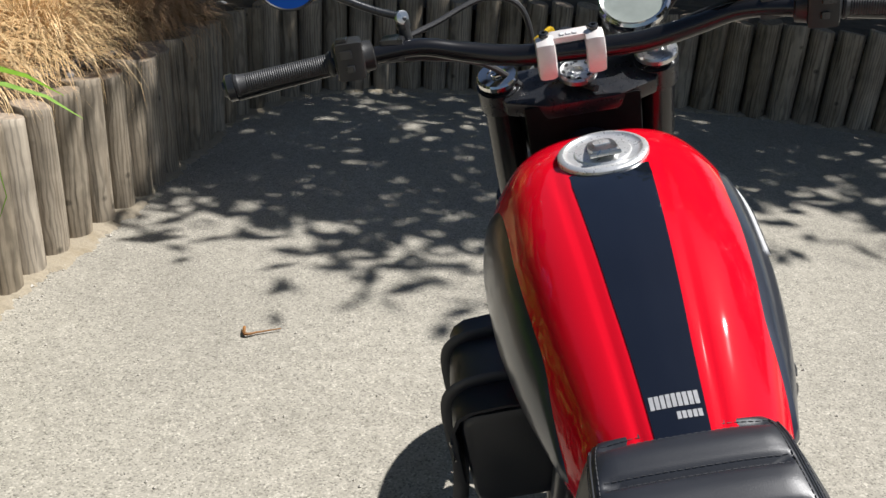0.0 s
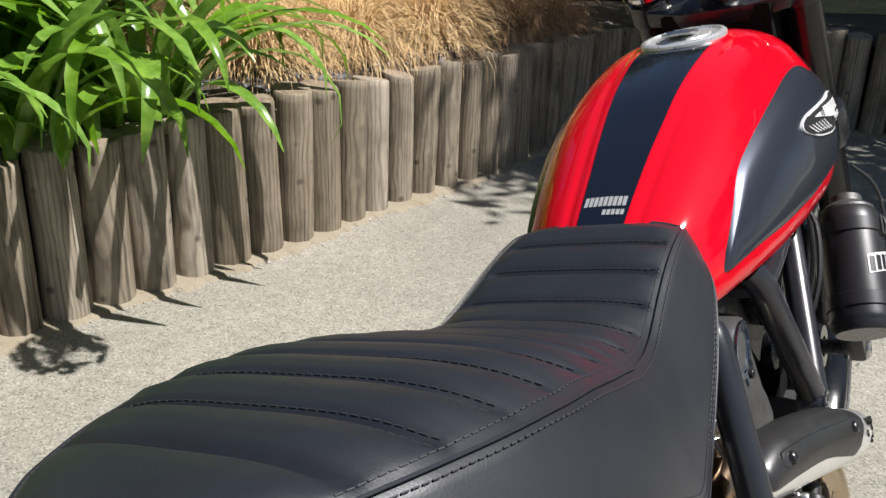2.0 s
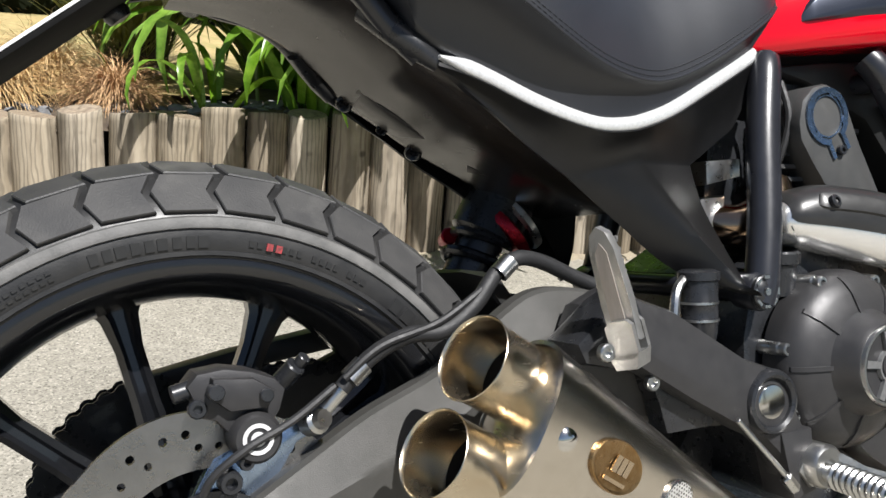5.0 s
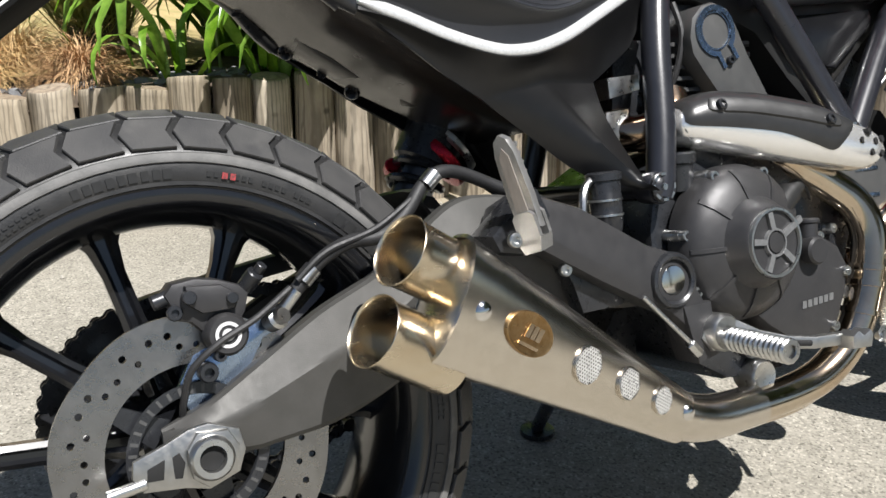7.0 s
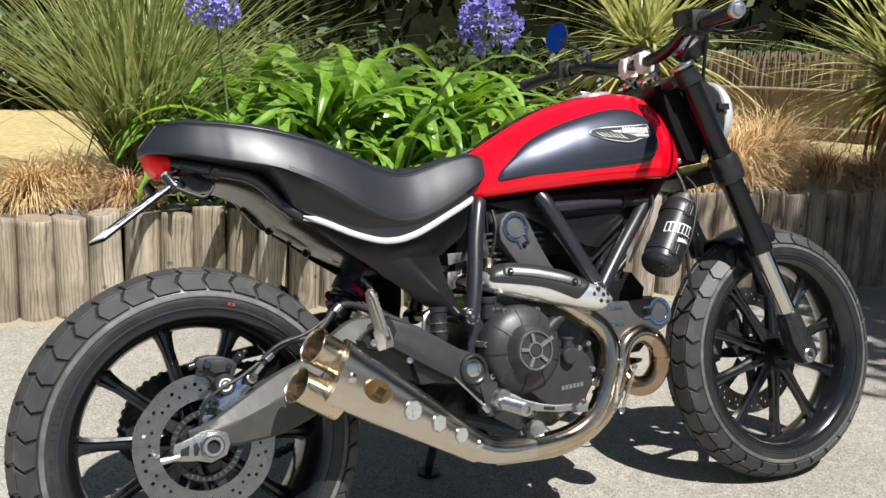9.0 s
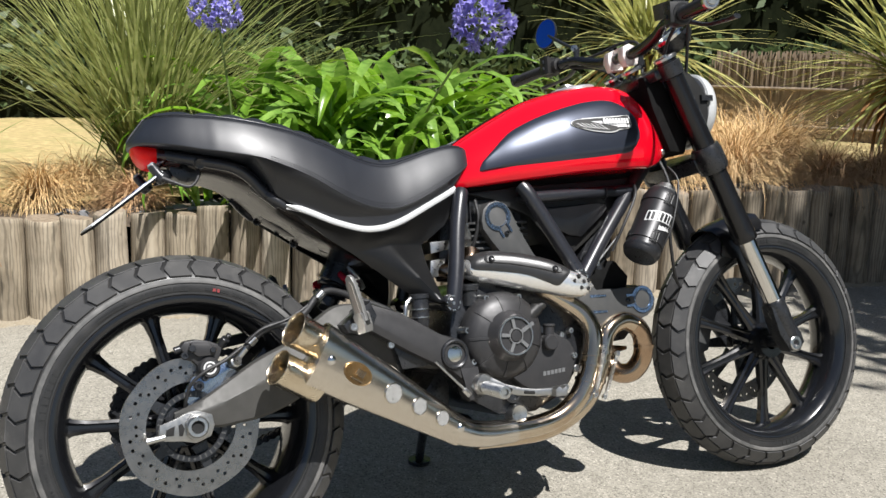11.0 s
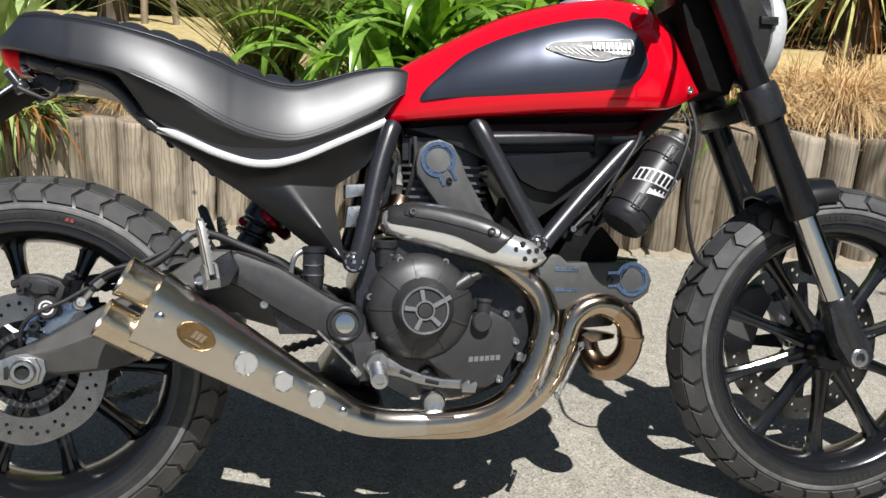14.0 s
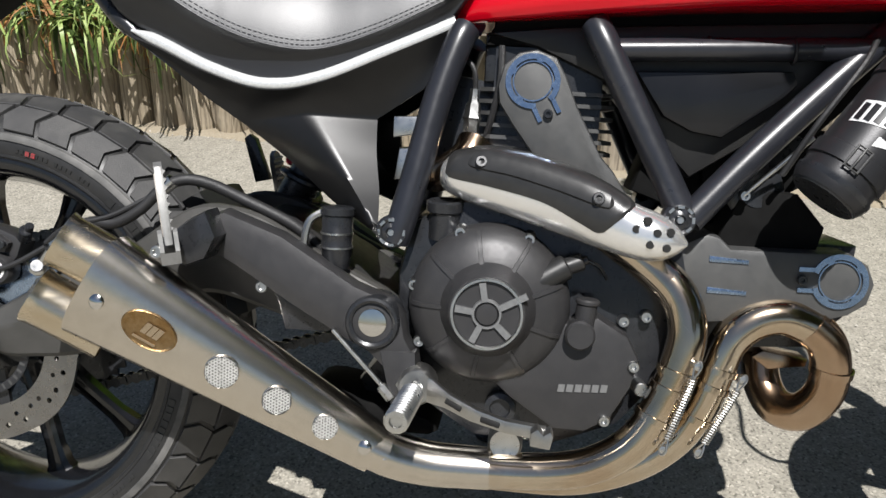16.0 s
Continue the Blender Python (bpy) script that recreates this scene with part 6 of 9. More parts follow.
def make_swingarm():
    for s in (1, -1):
        bm = B()
        upper = along([(-0.030, 0.343), (0.012, 0.358), (0.068, 0.389), (0.123, 0.420), (0.187, 0.447), (0.235, 0.480), (0.275, 0.503), (0.315, 0.505), (0.36, 0.493), (0.43, 0.453), (0.51, 0.412), (0.53, 0.390)])
        lower = along([(-0.030, 0.330), (0.0, 0.318), (0.04, 0.308), (0.070, 0.309), (0.135, 0.317), (0.208, 0.346), (0.26, 0.385), (0.30, 0.402), (0.40, 0.375), (0.49, 0.36), (0.53, 0.375)])
        rings = []
        for i in range(57):
            y = -0.030 + 0.56 * i / 56
            hi, lo = upper(y), lower(y)
            e = min(1.0, (i + 1) / 4, (57 - i) / 4)
            wide = 0.018 * e
            mid_z = lo + (hi - lo) * 0.60
            c = 0.1045
            rings.append([Vector((s * (c + x * wide), y, z)) for x, z in ((-0.9, hi - 0.004), (-0.6, hi), (0.15, hi), (0.45, hi - 0.003), (0.93, mid_z + 0.004), (1.0, mid_z), (0.97, mid_z - 0.006), (0.55, lo + 0.005), (0.3, lo), (-0.7, lo), (-1.0, lo + 0.006))])
        loft(bm, rings)
        arm = part("swingarm", bm, ARM_CAST, bike, "grey cast aluminium swingarm", sharp=24)
        bm = B()
        slab(bm, [(-0.061, 0.312), (-0.0586, 0.326), (-0.032, 0.3345), (-0.012, 0.3425), (0.006, 0.3445), (0.031, 0.334), (0.0345, 0.3148), (0.027, 0.297), (0.0, 0.288), (-0.020, 0.294), (-0.0536, 0.2985)], s * 0.119, s * 0.1265, 0.002)
        part("axle_plate", bm, ALU_CAST, arm, "cast aluminium axle adjuster plate")
        bm = B()
        slab(bm, [(-0.016, 0.327), (-0.006, 0.340), (0.020, 0.337), (0.028, 0.322), (0.024, 0.300), (-0.002, 0.292), (-0.014, 0.302)], s * 0.126, s * 0.1345, 0.003)
        part("axle_block", bm, ALU_CAST, arm)
        for win in ([(-0.0483, 0.3175), (-0.0337, 0.3225), (-0.0365, 0.306), (-0.0497, 0.3072)], [(-0.0275, 0.3225), (-0.0215, 0.3255), (-0.0175, 0.3155), (-0.0215, 0.3035), (-0.0275, 0.3045)]):
            bm = B()
            slab(bm, win, s * 0.1262, s * 0.1275, 0.0004)
            part("plate_window", bm, VOID, arm)
        bm = B()
        lathe(bm, (s * 0.134, 0.003, 0.317), (s, 0, 0), [(0, 0.0195), (0.005, 0.019), (0.008, 0.0165), (0.008, 0.0115), (0.001, 0.0105), (-0.004, 0.0)], 28)
        part("axle_nut", bm, ALU, arm, "large hollow axle nut")
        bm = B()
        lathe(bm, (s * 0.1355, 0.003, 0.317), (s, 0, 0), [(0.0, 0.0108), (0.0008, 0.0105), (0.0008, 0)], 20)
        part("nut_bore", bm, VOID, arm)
        bm = B()
        rod(bm, (s * 0.124, -0.082, 0.302), (s * 0.124, -0.05, 0.306), 0.0055, 12)
        part("adjuster_screw", bm, ALU, arm)
    bm = B()
    rod(bm, (-0.12, 0, 0.315), (0.12, 0, 0.315), 0.0115)
    part("rear_axle", bm, ALU, bike)
    bm = B()
    slab(bm, [(0.33, 0.492), (0.37, 0.485), (0.45, 0.442), (0.51, 0.405), (0.51, 0.36), (0.44, 0.38), (0.36, 0.42), (0.335, 0.44)], -0.09, 0.09, 0.01)
    part("swingarm_bridge", bm, DARK_CAST, bike)
    # Hugger in front of the rear tyre.
    bm = B()
    rows = []
    for k in range(9):
        a = radians(10 + 3.4 * k)
        rows.append([Vector((x, 0.338 * math.cos(a) * w, 0.315 + 0.338 * math.sin(a) * w)) for x, w in ((-0.09, 0.93), (-0.075, 0.985), (-0.04, 1.0), (0, 1.003), (0.04, 1.0), (0.075, 0.985), (0.09, 0.93), (0.086, 0.925), (0.072, 0.975), (0, 0.993), (-0.072, 0.975), (-0.086, 0.925))])
    loft(bm, rows)
    part("hugger", bm, BLACK_PLASTIC, bike, "black plastic mudguard over the tyre front")
    # Passenger peg carriers and pivot caps.
    for s in (1, -1):
        bm = B()
        slab(bm, [(0.288, 0.474), (0.298, 0.494), (0.326, 0.506), (0.392, 0.482), (0.475, 0.431), (0.513, 0.417), (0.529, 0.400), (0.534, 0.375), (0.547, 0.352), (0.551, 0.322), (0.541, 0.300), (0.521, 0.300), (0.507, 0.338), (0.490, 0.354), (0.468, 0.365), (0.406, 0.400), (0.369, 0.423), (0.332, 0.446), (0.302, 0.459)], s * 0.122, s * 0.163, 0.015)
        carrier = part("peg_carrier", bm, BLACK_PLASTIC if s < 0 else DARK_CAST, bike, "dark cast footpeg carrier")
        bm = B()
        lathe(bm, (s * 0.155, 0.496, 0.390), (s, 0, 0), [(-0.03, 0.0315), (0.008, 0.0305), (0.012, 0.0285), (0.013, 0.0255), (0.011, 0.0225), (0.002, 0.021), (0.001, 0.0)], 40)
        cap = part("pivot_ring", bm, BLACK_SATIN, carrier)
        bm = B()
        lathe(bm, (s * 0.155, 0.496, 0.390), (s, 0, 0), [(0.0, 0.0185), (0.006, 0.018), (0.009, 0.0155), (0.0095, 0.011), (0.010, 0)], 24)
        part("pivot_bolt", bm, CHROME, carrier)
        bm = B()
        slab(bm, [(0.372, 0.430), (0.392, 0.418), (0.43, 0.40), (0.452, 0.378), (0.441, 0.371), (0.392, 0.371), (0.384, 0.40)], s * 0.118, s * 0.142, 0.003)
        part("carrier_web", bm, BLACK_SATIN, carrier)
        # Folded passenger peg: a flat paddle with a toothed edge, in a forked clevis.
        bm = B()
        slab(bm, [(0.262, 0.469), (0.270, 0.452), (0.296, 0.446), (0.318, 0.455), (0.330, 0.480), (0.318, 0.508), (0.300, 0.498)], s * 0.150, s * 0.197, 0.008)
        part("peg_knuckle", bm, BLACK_SATIN, carrier)
        long, wide = Vector((-0.008, -0.015, 0.075)).normalized(), Vector((0.916, 0.391, 0.095))
        wide = (wide - long * wide.dot(long)).normalized()
        thin = long.cross(wide)
        base = Vector((0.2215, 0.288, 0.482))
        put = lambda a, b, c: across(1, base + long * a + wide * b + thin * c) if s > 0 else Vector((-1, 1, 1)) * (base + long * a + wide * b + thin * c)
        shape = [(-0.010, -0.0125), (0.02, -0.0125), (0.060, -0.0105), (0.072, -0.008), (0.078, 0.0), (0.072, 0.008)]
        shape += [(0.060, 0.0105), (0.02, 0.0125), (-0.010, 0.0125)]
        bm = B()
        loft(bm, [[put(a, b, -0.0042) for a, b in shape], [put(a, b, 0.0042) for a, b in shape]])
        bmesh.ops.bevel(bm, geom=[e for e in bm.edges if e.calc_length() > 0.012], offset=0.0012, segments=1, affect="EDGES")
        part("passenger_peg", bm, DULL_ALU, carrier, "folded aluminium passenger footpeg")
        for k in range(8):
            bm = B()
            tooth = [(0.004 + k * 0.0085, 0.0042), (0.0075 + k * 0.0085, 0.0072), (0.0090 + k * 0.0085, 0.0042)]
            loft(bm, [[put(a, -0.0105, c) for a, c in tooth], [put(a, 0.0105, c) for a, c in tooth]])
            part("peg_tooth", bm, DULL_ALU, carrier)
        for c in (-0.0052,):
            bm = B()
            inlay = [(0.0, -0.007), (0.058, -0.0058), (0.066, 0.0), (0.058, 0.0045), (0.0, 0.0052)]
            loft(bm, [[put(a, b, c) for a, b in inlay], [put(a, b, c + 0.0009) for a, b in inlay]])
            part("peg_inlay", bm, TEAK, carrier)
        bm = B()
        for c in (-0.010, 0.0055):
            ear = [(-0.022, -0.008), (-0.017, -0.011), (0.003, -0.011), (0.007, -0.006), (0.007, 0.008), (0.003, 0.012), (-0.017, 0.012), (-0.022, 0.008)]
            loft(bm, [[put(a, b, c) for a, b in ear], [put(a, b, c + 0.0045) for a, b in ear]])
        web = [(-0.030, -0.010), (-0.018, -0.014), (-0.018, 0.012), (-0.030, 0.008)]
        loft(bm, [[put(a, b, -0.010) for a, b in web], [put(a, b, 0.010) for a, b in web]])
        part("peg_clevis", bm, DULL_ALU, carrier)
        for x, y, z in ((0.214, 0.274, 0.464), (0.150, 0.368, 0.421)):
            bm = B()
            bolt(bm, (s * x, y, z), (s, 0, 0), 0.007, 0.006)
            part("peg_bolt", bm, ALU, carrier)


def make_rear_brake():
    make_disc("rear_disc", rear, (0, 0, 0.315), 0.093, 0.1215, 0.078, 0.005, 20, None, 0.0012)
    for k in range(5):
        bm = B()
        a = 2 * math.pi * k / 5
        d, e = Vector((0, math.cos(a), math.sin(a))), Vector((0, -math.sin(a), math.cos(a)))
        c = Vector((0.088, 0, 0.315))
        slab_pts = [c + d * r + e * w for r, w in ((0.035, -0.014), (0.08, -0.007), (0.08, 0.007), (0.035, 0.014))]
        loft(bm, [slab_pts, [q + Vector((0.006, 0, 0)) for q in slab_pts]])
        part("carrier_arm", bm, BLACK_SATIN, rear)
    bm = B()
    lathe(bm, (0.099, 0, 0.315), (1, 0, 0), [(0, 0.061), (0.003, 0.062), (0.003, 0.052), (0, 0.051)], 48)
    ring_ob = part("sensor_ring", bm, BLACK_SATIN, rear, "slotted speed sensor ring")
    for k in range(36):
        a = 2 * math.pi * k / 36
        bm = B()
        block(bm, (0.1022, 0.0565 * math.cos(a), 0.315 + 0.0565 * math.sin(a)), (0.0008, 0.007, 0.0028), 0, (math.degrees(a), 0, 0))
        part("slot", bm, MID_CAST, ring_ob)
    bm = B()
    slab(bm, [(-0.013, 0.456), (-0.005, 0.465), (0.015, 0.467), (0.035, 0.463), (0.052, 0.456), (0.060, 0.447), (0.055, 0.431), (0.046, 0.419), (0.020, 0.414), (0.007, 0.429), (-0.003, 0.432), (-0.008, 0.445)], 0.076, 0.110, 0.005)
    cal = part("rear_caliper", bm, DARK_CAST, bike, "dark grey rear brake caliper")
    bm = B()
    slab(bm, [(0.004, 0.462), (0.034, 0.459), (0.050, 0.448), (0.044, 0.436), (0.016, 0.436), (0.004, 0.446)], 0.108, 0.119, 0.004)
    part("caliper_bridge", bm, DARK_CAST, cal)
    bm = B()
    lathe(bm, (0.100, 0.034, 0.415), (1, 0, 0), [(0, 0.019), (0.018, 0.019), (0.022, 0.016), (0.022, 0)], 28)
    part("caliper_face", bm, DARK_CAST, cal)
    bm = B()
    lathe(bm, (0.1224, 0.034, 0.415), (1, 0, 0), [(0, 0.0085), (0.0006, 0.0085), (0.0006, 0.0115), (0, 0.0115)], 28)
    part("caliper_mark", bm, WHITE_PRINT, cal)
    bm = B()
    lathe(bm, (0.1224, 0.034, 0.415), (1, 0, 0), [(0, 0.0025), (0.0006, 0.0025), (0.0006, 0.0055), (0, 0.0055)], 20)
    part("caliper_mark", bm, WHITE_PRINT, cal)
    for p0, p1, r in (((0.10, 0.058, 0.450), (0.112, 0.068, 0.464), 0.008), ((0.105, 0.066, 0.458), (0.114, 0.074, 0.470), 0.005), ((0.10, -0.022, 0.450), (0.10, 0.0, 0.455), 0.007), ((0.112, 0.006, 0.452), (0.124, 0.006, 0.452), 0.006), ((0.112, 0.042, 0.446), (0.124, 0.042, 0.446), 0.005)):
        bm = B()
        rod(bm, p0, p1, r)
        part("pad_pin", bm, BLACK_SATIN, cal)
    for y, z, r, h in ((-0.006, 0.440, 0.007, 0.006), (0.014, 0.385, 0.009, 0.012), (0.026, 0.398, 0.006, 0.012)):
        bm = B()
        bolt(bm, (0.108, y, z), (1, 0, 0), r, h)
        part("caliper_bolt", bm, BLACK_SATIN, cal)
    bm = B()
    slab(bm, [(0.006, 0.400), (0.05, 0.418), (0.090, 0.424), (0.098, 0.412), (0.071, 0.402), (0.055, 0.378), (0.03, 0.362), (-0.002, 0.350), (-0.012, 0.37)], 0.086, 0.096, 0.003)
    part("caliper_bracket", bm, BLUE_STEEL, cal, "blue-grey caliper bracket")
    bm = B()
    lathe(bm, (0.103, 0.078, 0.418), (1, 0.4, 0.3), [(0, 0.011), (0.012, 0.011), (0.014, 0.008), (0.02, 0.007), (0.02, 0)], 16)
    rod(bm, (0.112, 0.088, 0.428), (0.118, 0.104, 0.446), 0.006)
    part("hose_union", bm, ALU, cal)
    bm = B()
    tube(bm, [(0.118, 0.100, 0.443), (0.121, 0.125, 0.466), (0.123, 0.155, 0.479), (0.124, 0.185, 0.480), (0.122, 0.215, 0.498), (0.118, 0.238, 0.522), (0.112, 0.262, 0.533), (0.105, 0.29, 0.529), (0.10, 0.33, 0.512), (0.10, 0.39, 0.485), (0.09, 0.43, 0.45)], 0.0068, 10)
    part("brake_hose", bm, SOFT_RUBBER, bike, "black rubber brake hose")
    bm = B()
    tube(bm, [(0.118, 0.095, 0.446), (0.122, 0.06, 0.425), (0.124, 0.025, 0.41), (0.118, 0.0, 0.39), (0.108, -0.008, 0.365), (0.10, -0.01, 0.35)], 0.0032, 8)
    tube(bm, [(0.126, 0.10, 0.452), (0.129, 0.13, 0.474), (0.128, 0.18, 0.488), (0.122, 0.225, 0.512)], 0.003, 8)
    part("sensor_cable", bm, SOFT_RUBBER, bike)
    for y, z in ((0.112, 0.455), (0.246, 0.527)):
        bm = B()
        lathe(bm, (0.12, y, z), (0, 0.7, 0.6), [(-0.008, 0.0072), (-0.008, 0.0085), (0.008, 0.0085), (0.008, 0.0072)], 14)
        part("hose_clip", bm, ALU, bike)
    # Sprocket and chain on the far side.
    bm = B()
    pts = []
    for k in range(92):
        a = 2 * math.pi * k / 92
        r = 0.112 if k % 2 else 0.119
        pts.append((r * math.cos(a), 0.315 + r * math.sin(a)))
    slab(bm, pts, -0.098, -0.092, 0)
    part("sprocket", bm, BLACK_SATIN, rear)
    bm = B()
    path = [(0.116 * math.cos(a), 0.315 + 0.116 * math.sin(a)) for a in (radians(84 + 192 * k / 40) for k in range(41))]
    far = [(0.545 + 0.034 * math.cos(a), 0.385 + 0.034 * math.sin(a)) for a in (radians(-85 + 170 * k / 8) for k in range(9))]
    loop = [Vector((0, *q)) for q in path + far + path[:1]]
    spots, left = [loop[0]], 0.0159
    for p, q in zip(loop, loop[1:]):
        d, at = (q - p).length, 0.0
        while d - at >= left:
            at += left
            spots.append(p.lerp(q, at / d))
            left = 0.0159
        left -= d - at
    for i, (p, q) in enumerate(zip(spots, spots[1:])):
        a = math.degrees(math.atan2(q.z - p.z, q.y - p.y))
        wide = 0.0105 if i % 2 else 0.0085
        for x in (-0.095 - wide, -0.095 + wide):
            block(bm, (x, (p.y + q.y) / 2, (p.z + q.z) / 2), (0.002, 0.017, 0.0095), 0, (a, 0, 0))
            lathe(bm, (x - 0.0012, p.y, p.z), (1, 0, 0), [(0, 0), (0, 0.0078), (0.0024, 0.0078), (0.0024, 0)], 10)
        lathe(bm, (-0.104, p.y, p.z), (1, 0, 0), [(0, 0.0048), (0.018, 0.0048)], 8)
    part("chain", bm, BLACK_SATIN, bike, "dark roller chain")
    bm = B()
    slab(bm, [(-0.01, 0.438), (0.06, 0.452), (0.24, 0.478), (0.36, 0.462), (0.36, 0.445), (0.24, 0.455), (0.06, 0.432), (-0.01, 0.425)], -0.115, -0.085, 0.003)
    part("chain_guard", bm, BLACK_PLASTIC, bike)


def make_shock():
    a, b = Vector((-0.122, 0.325, 0.49)), Vector((-0.116, 0.43, 0.67))
    d = b - a
    bm = B()
    rod(bm, a, b, 0.014)
    rod(bm, a + d * 0.30, a + d * 0.95, 0.040)
    rod(bm, a, a + d * 0.35, 0.026)
    part("shock_body", bm, BLACK_SATIN, bike, "black rear shock absorber")
    bm = B()
    u = d.normalized()
    v = u.orthogonal().normalized()
    w = u.cross(v)
    tube(bm, [a + d * (0.1 + 0.8 * k / 90) + 0.033 * (math.cos(k * 0.5) * v + math.sin(k * 0.5) * w) for k in range(91)], 0.0055, 8, steps=1)
    part("shock_spring", bm, BLACK_SATIN, bike)
    bm = B()
    c = Vector((-0.119, 0.372, 0.548))
    lathe(bm, c, (0.1, 0.55, 0.45), [(0, 0.03), (0.002, 0.044), (0.006, 0.046), (0.014, 0.046), (0.017, 0.041)], 36)
    lathe(bm, (-0.142, 0.325, 0.548), (0.9, -0.2, 0.3), [(-0.012, 0), (-0.012, 0.008), (-0.008, 0.010), (0.010, 0.010), (0.012, 0.008), (0.012, 0)], 18)
    part("shock_adjuster", bm, RED_ANODISED, bike, "red anodised preload collar")
    bm = B()
    lathe(bm, c + Vector((0.002, 0.012, 0.01)), (0.1, 0.55, 0.45), [(0.008, 0.040), (0.012, 0.0435), (0.018, 0.0435), (0.021, 0.036)], 28)
    part("shock_ring", bm, ALU, bike)
    # Left peg standing up behind it.
    bm = B()
    slab(bm, [(0.25, 0.51), (0.232, 0.575), (0.24, 0.582), (0.25, 0.575), (0.272, 0.515)], -0.215, -0.195, 0.003)
    part("left_peg", bm, BLACK_SATIN, bike)


# ---- exhaust ----

def can_frame(u):
    """Place, half height, half width and up direction of the silencer at u, 0 at its tail and 1 at its nose."""
    y, z = 0.2005 + (0.503 - 0.2005) * u, 0.4235 + (0.2355 - 0.4235) * u
    wa = 0.043 + (0.026 - 0.043) * u
    x = 0.2465 - 0.081 * u - wa
    ha = 0.0605 + (0.0295 - 0.0605) * u
    up = Vector((0, 0.49, 0.8717))
    return Vector((x, y, z)), ha, wa, up


def can_point(u, v):
    """A point on the silencer's outer face: v from -1 (foot) to 1 (top); with its normal."""
    c, ha, wa, up = can_frame(u)
    a = v * 0.9
    x = wa * (1 - abs(a) ** 2.4) ** (1 / 2.4)
    return c + up * ha * a + Vector((x, 0, 0))


def make_exhaust():
    bm = B()
    rings = []
    for i in range(25):
        u = i / 24
        c, ha, wa, up = can_frame(u)
        n = 2.5 - 0.4 * u
        ring = []
        for k in range(40):
            a = 2 * math.pi * k / 40
            ca, sa = math.cos(a), math.sin(a)
            ring.append(c + up * ha * math.copysign(abs(sa) ** (2 / n), sa) + Vector((wa * math.copysign(abs(ca) ** (2 / n), ca), 0, 0)))
        rings.append(ring)
    mid0, back = can_frame(0)[0], (can_frame(0)[0] - can_frame(1)[0]).normalized()
    rim_in = [mid0 + (q - mid0) * 0.94 for q in rings[0]]
    rings = [[mid0 + (q - mid0) * 0.9 - back * 0.022 for q in rings[0]], [q - back * 0.003 for q in rim_in], [q + back * 0.001 for q in rim_in]] + rings
    loft(bm, rings)
    can = part("silencer", bm, BRUSHED, bike, "brushed steel tapered silencer")
    tail = [mid0 + (q - mid0) * 0.93 for q in rings[3]]
    bm = B()
    loft(bm, [[q - back * 0.010 for q in tail], [q - back * 0.002 for q in tail], [mid0 + (q - mid0) * 0.8 + back * 0.003 for q in tail], [mid0 + (q - mid0) * 0.3 + back * 0.006 for q in tail]])
    part("end_plate", bm, TIP_STEEL, can, "golden end plate round the outlets")
    axis = Vector((0.22, -0.84, 0.495)).normalized()
    for p in ((0.210, 0.165, 0.471), (0.207, 0.133, 0.408)):
        bm = B()
        lathe(bm, p, axis, [(-0.088, 0.0304), (-0.040, 0.0305), (-0.012, 0.0307), (-0.006, 0.0311), (-0.002, 0.0321), (0.0004, 0.0325), (0.0010, 0.0320), (0.0004, 0.0313), (-0.003, 0.0304), (-0.008, 0.0299), (-0.02, 0.0297), (-0.07, 0.0296)], 48)
        part("exhaust_tip", bm, TIP_STEEL, can, "satin golden exhaust outlet")
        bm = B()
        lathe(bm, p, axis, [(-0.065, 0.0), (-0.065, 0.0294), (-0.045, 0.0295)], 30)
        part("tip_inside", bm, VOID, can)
    # Three perforated windows, badge and rivets on the outer face.
    for u, v, r in ((0.467, 0.02, 0.0182), (0.650, 0.09, 0.0162), (0.818, 0.13, 0.0142)):
        p = can_point(u, v)
        near = sorted(can.data.polygons, key=lambda f: (f.center - p).length)[:6]
        nrm = sum((f.normal for f in near), Vector()).normalized()
        if nrm.x < 0:
            nrm.negate()
        p = p + nrm * max((f.center - p).dot(nrm) for f in near)
        bm = B()
        lathe(bm, p, nrm, [(-0.002, r * 1.06), (0.0022, r * 1.05), (0.0026, r * 1.0), (0.0014, r * 0.98)], 32)
        part("window_rim", bm, BRUSHED, can)
        bm = B()
        lathe(bm, p, nrm, [(-0.002, r), (0.0014, r), (0.0015, 0)], 32)
        part("window_dark", bm, MID_CAST, can)
        bm = B()
        ux = can_point(u + 0.02, v) - can_point(u - 0.02, v)
        ux = (ux - nrm * ux.dot(nrm)).normalized()
        uy = nrm.cross(ux)
        g = 0.0036
        for i in range(-7, 8):
            for j in range(-7, 8):
                q = Vector(((i + 0.5 * (j % 2)) * g, j * g * 0.866))
                if q.length < r - 0.001:
                    ring_a = [p + nrm * 0.0023 + ux * (q.x + rr * math.cos(t)) + uy * (q.y + rr * math.sin(t)) for rr in (0.0021,) for t in (math.pi / 6 + k * math.pi / 3 for k in range(6))]
                    ring_b = [p + nrm * 0.0023 + ux * (q.x + 0.0010 * math.cos(t)) + uy * (q.y + 0.0010 * math.sin(t)) for t in (math.pi / 6 + k * math.pi / 3 for k in range(6))]
                    va, vb = [bm.verts.new(t) for t in ring_a], [bm.verts.new(t) for t in ring_b]
                    for k in range(6):
                        bm.faces.new((va[k], va[(k + 1) % 6], vb[(k + 1) % 6], vb[k]))
        part("perforated_mesh", bm, CAP_SILVER, can, "fine hexagonal steel mesh")
    p = can_point(0.229, 0.03)
    ux = (can_point(0.25, 0.03) - can_point(0.21, 0.03)).normalized()
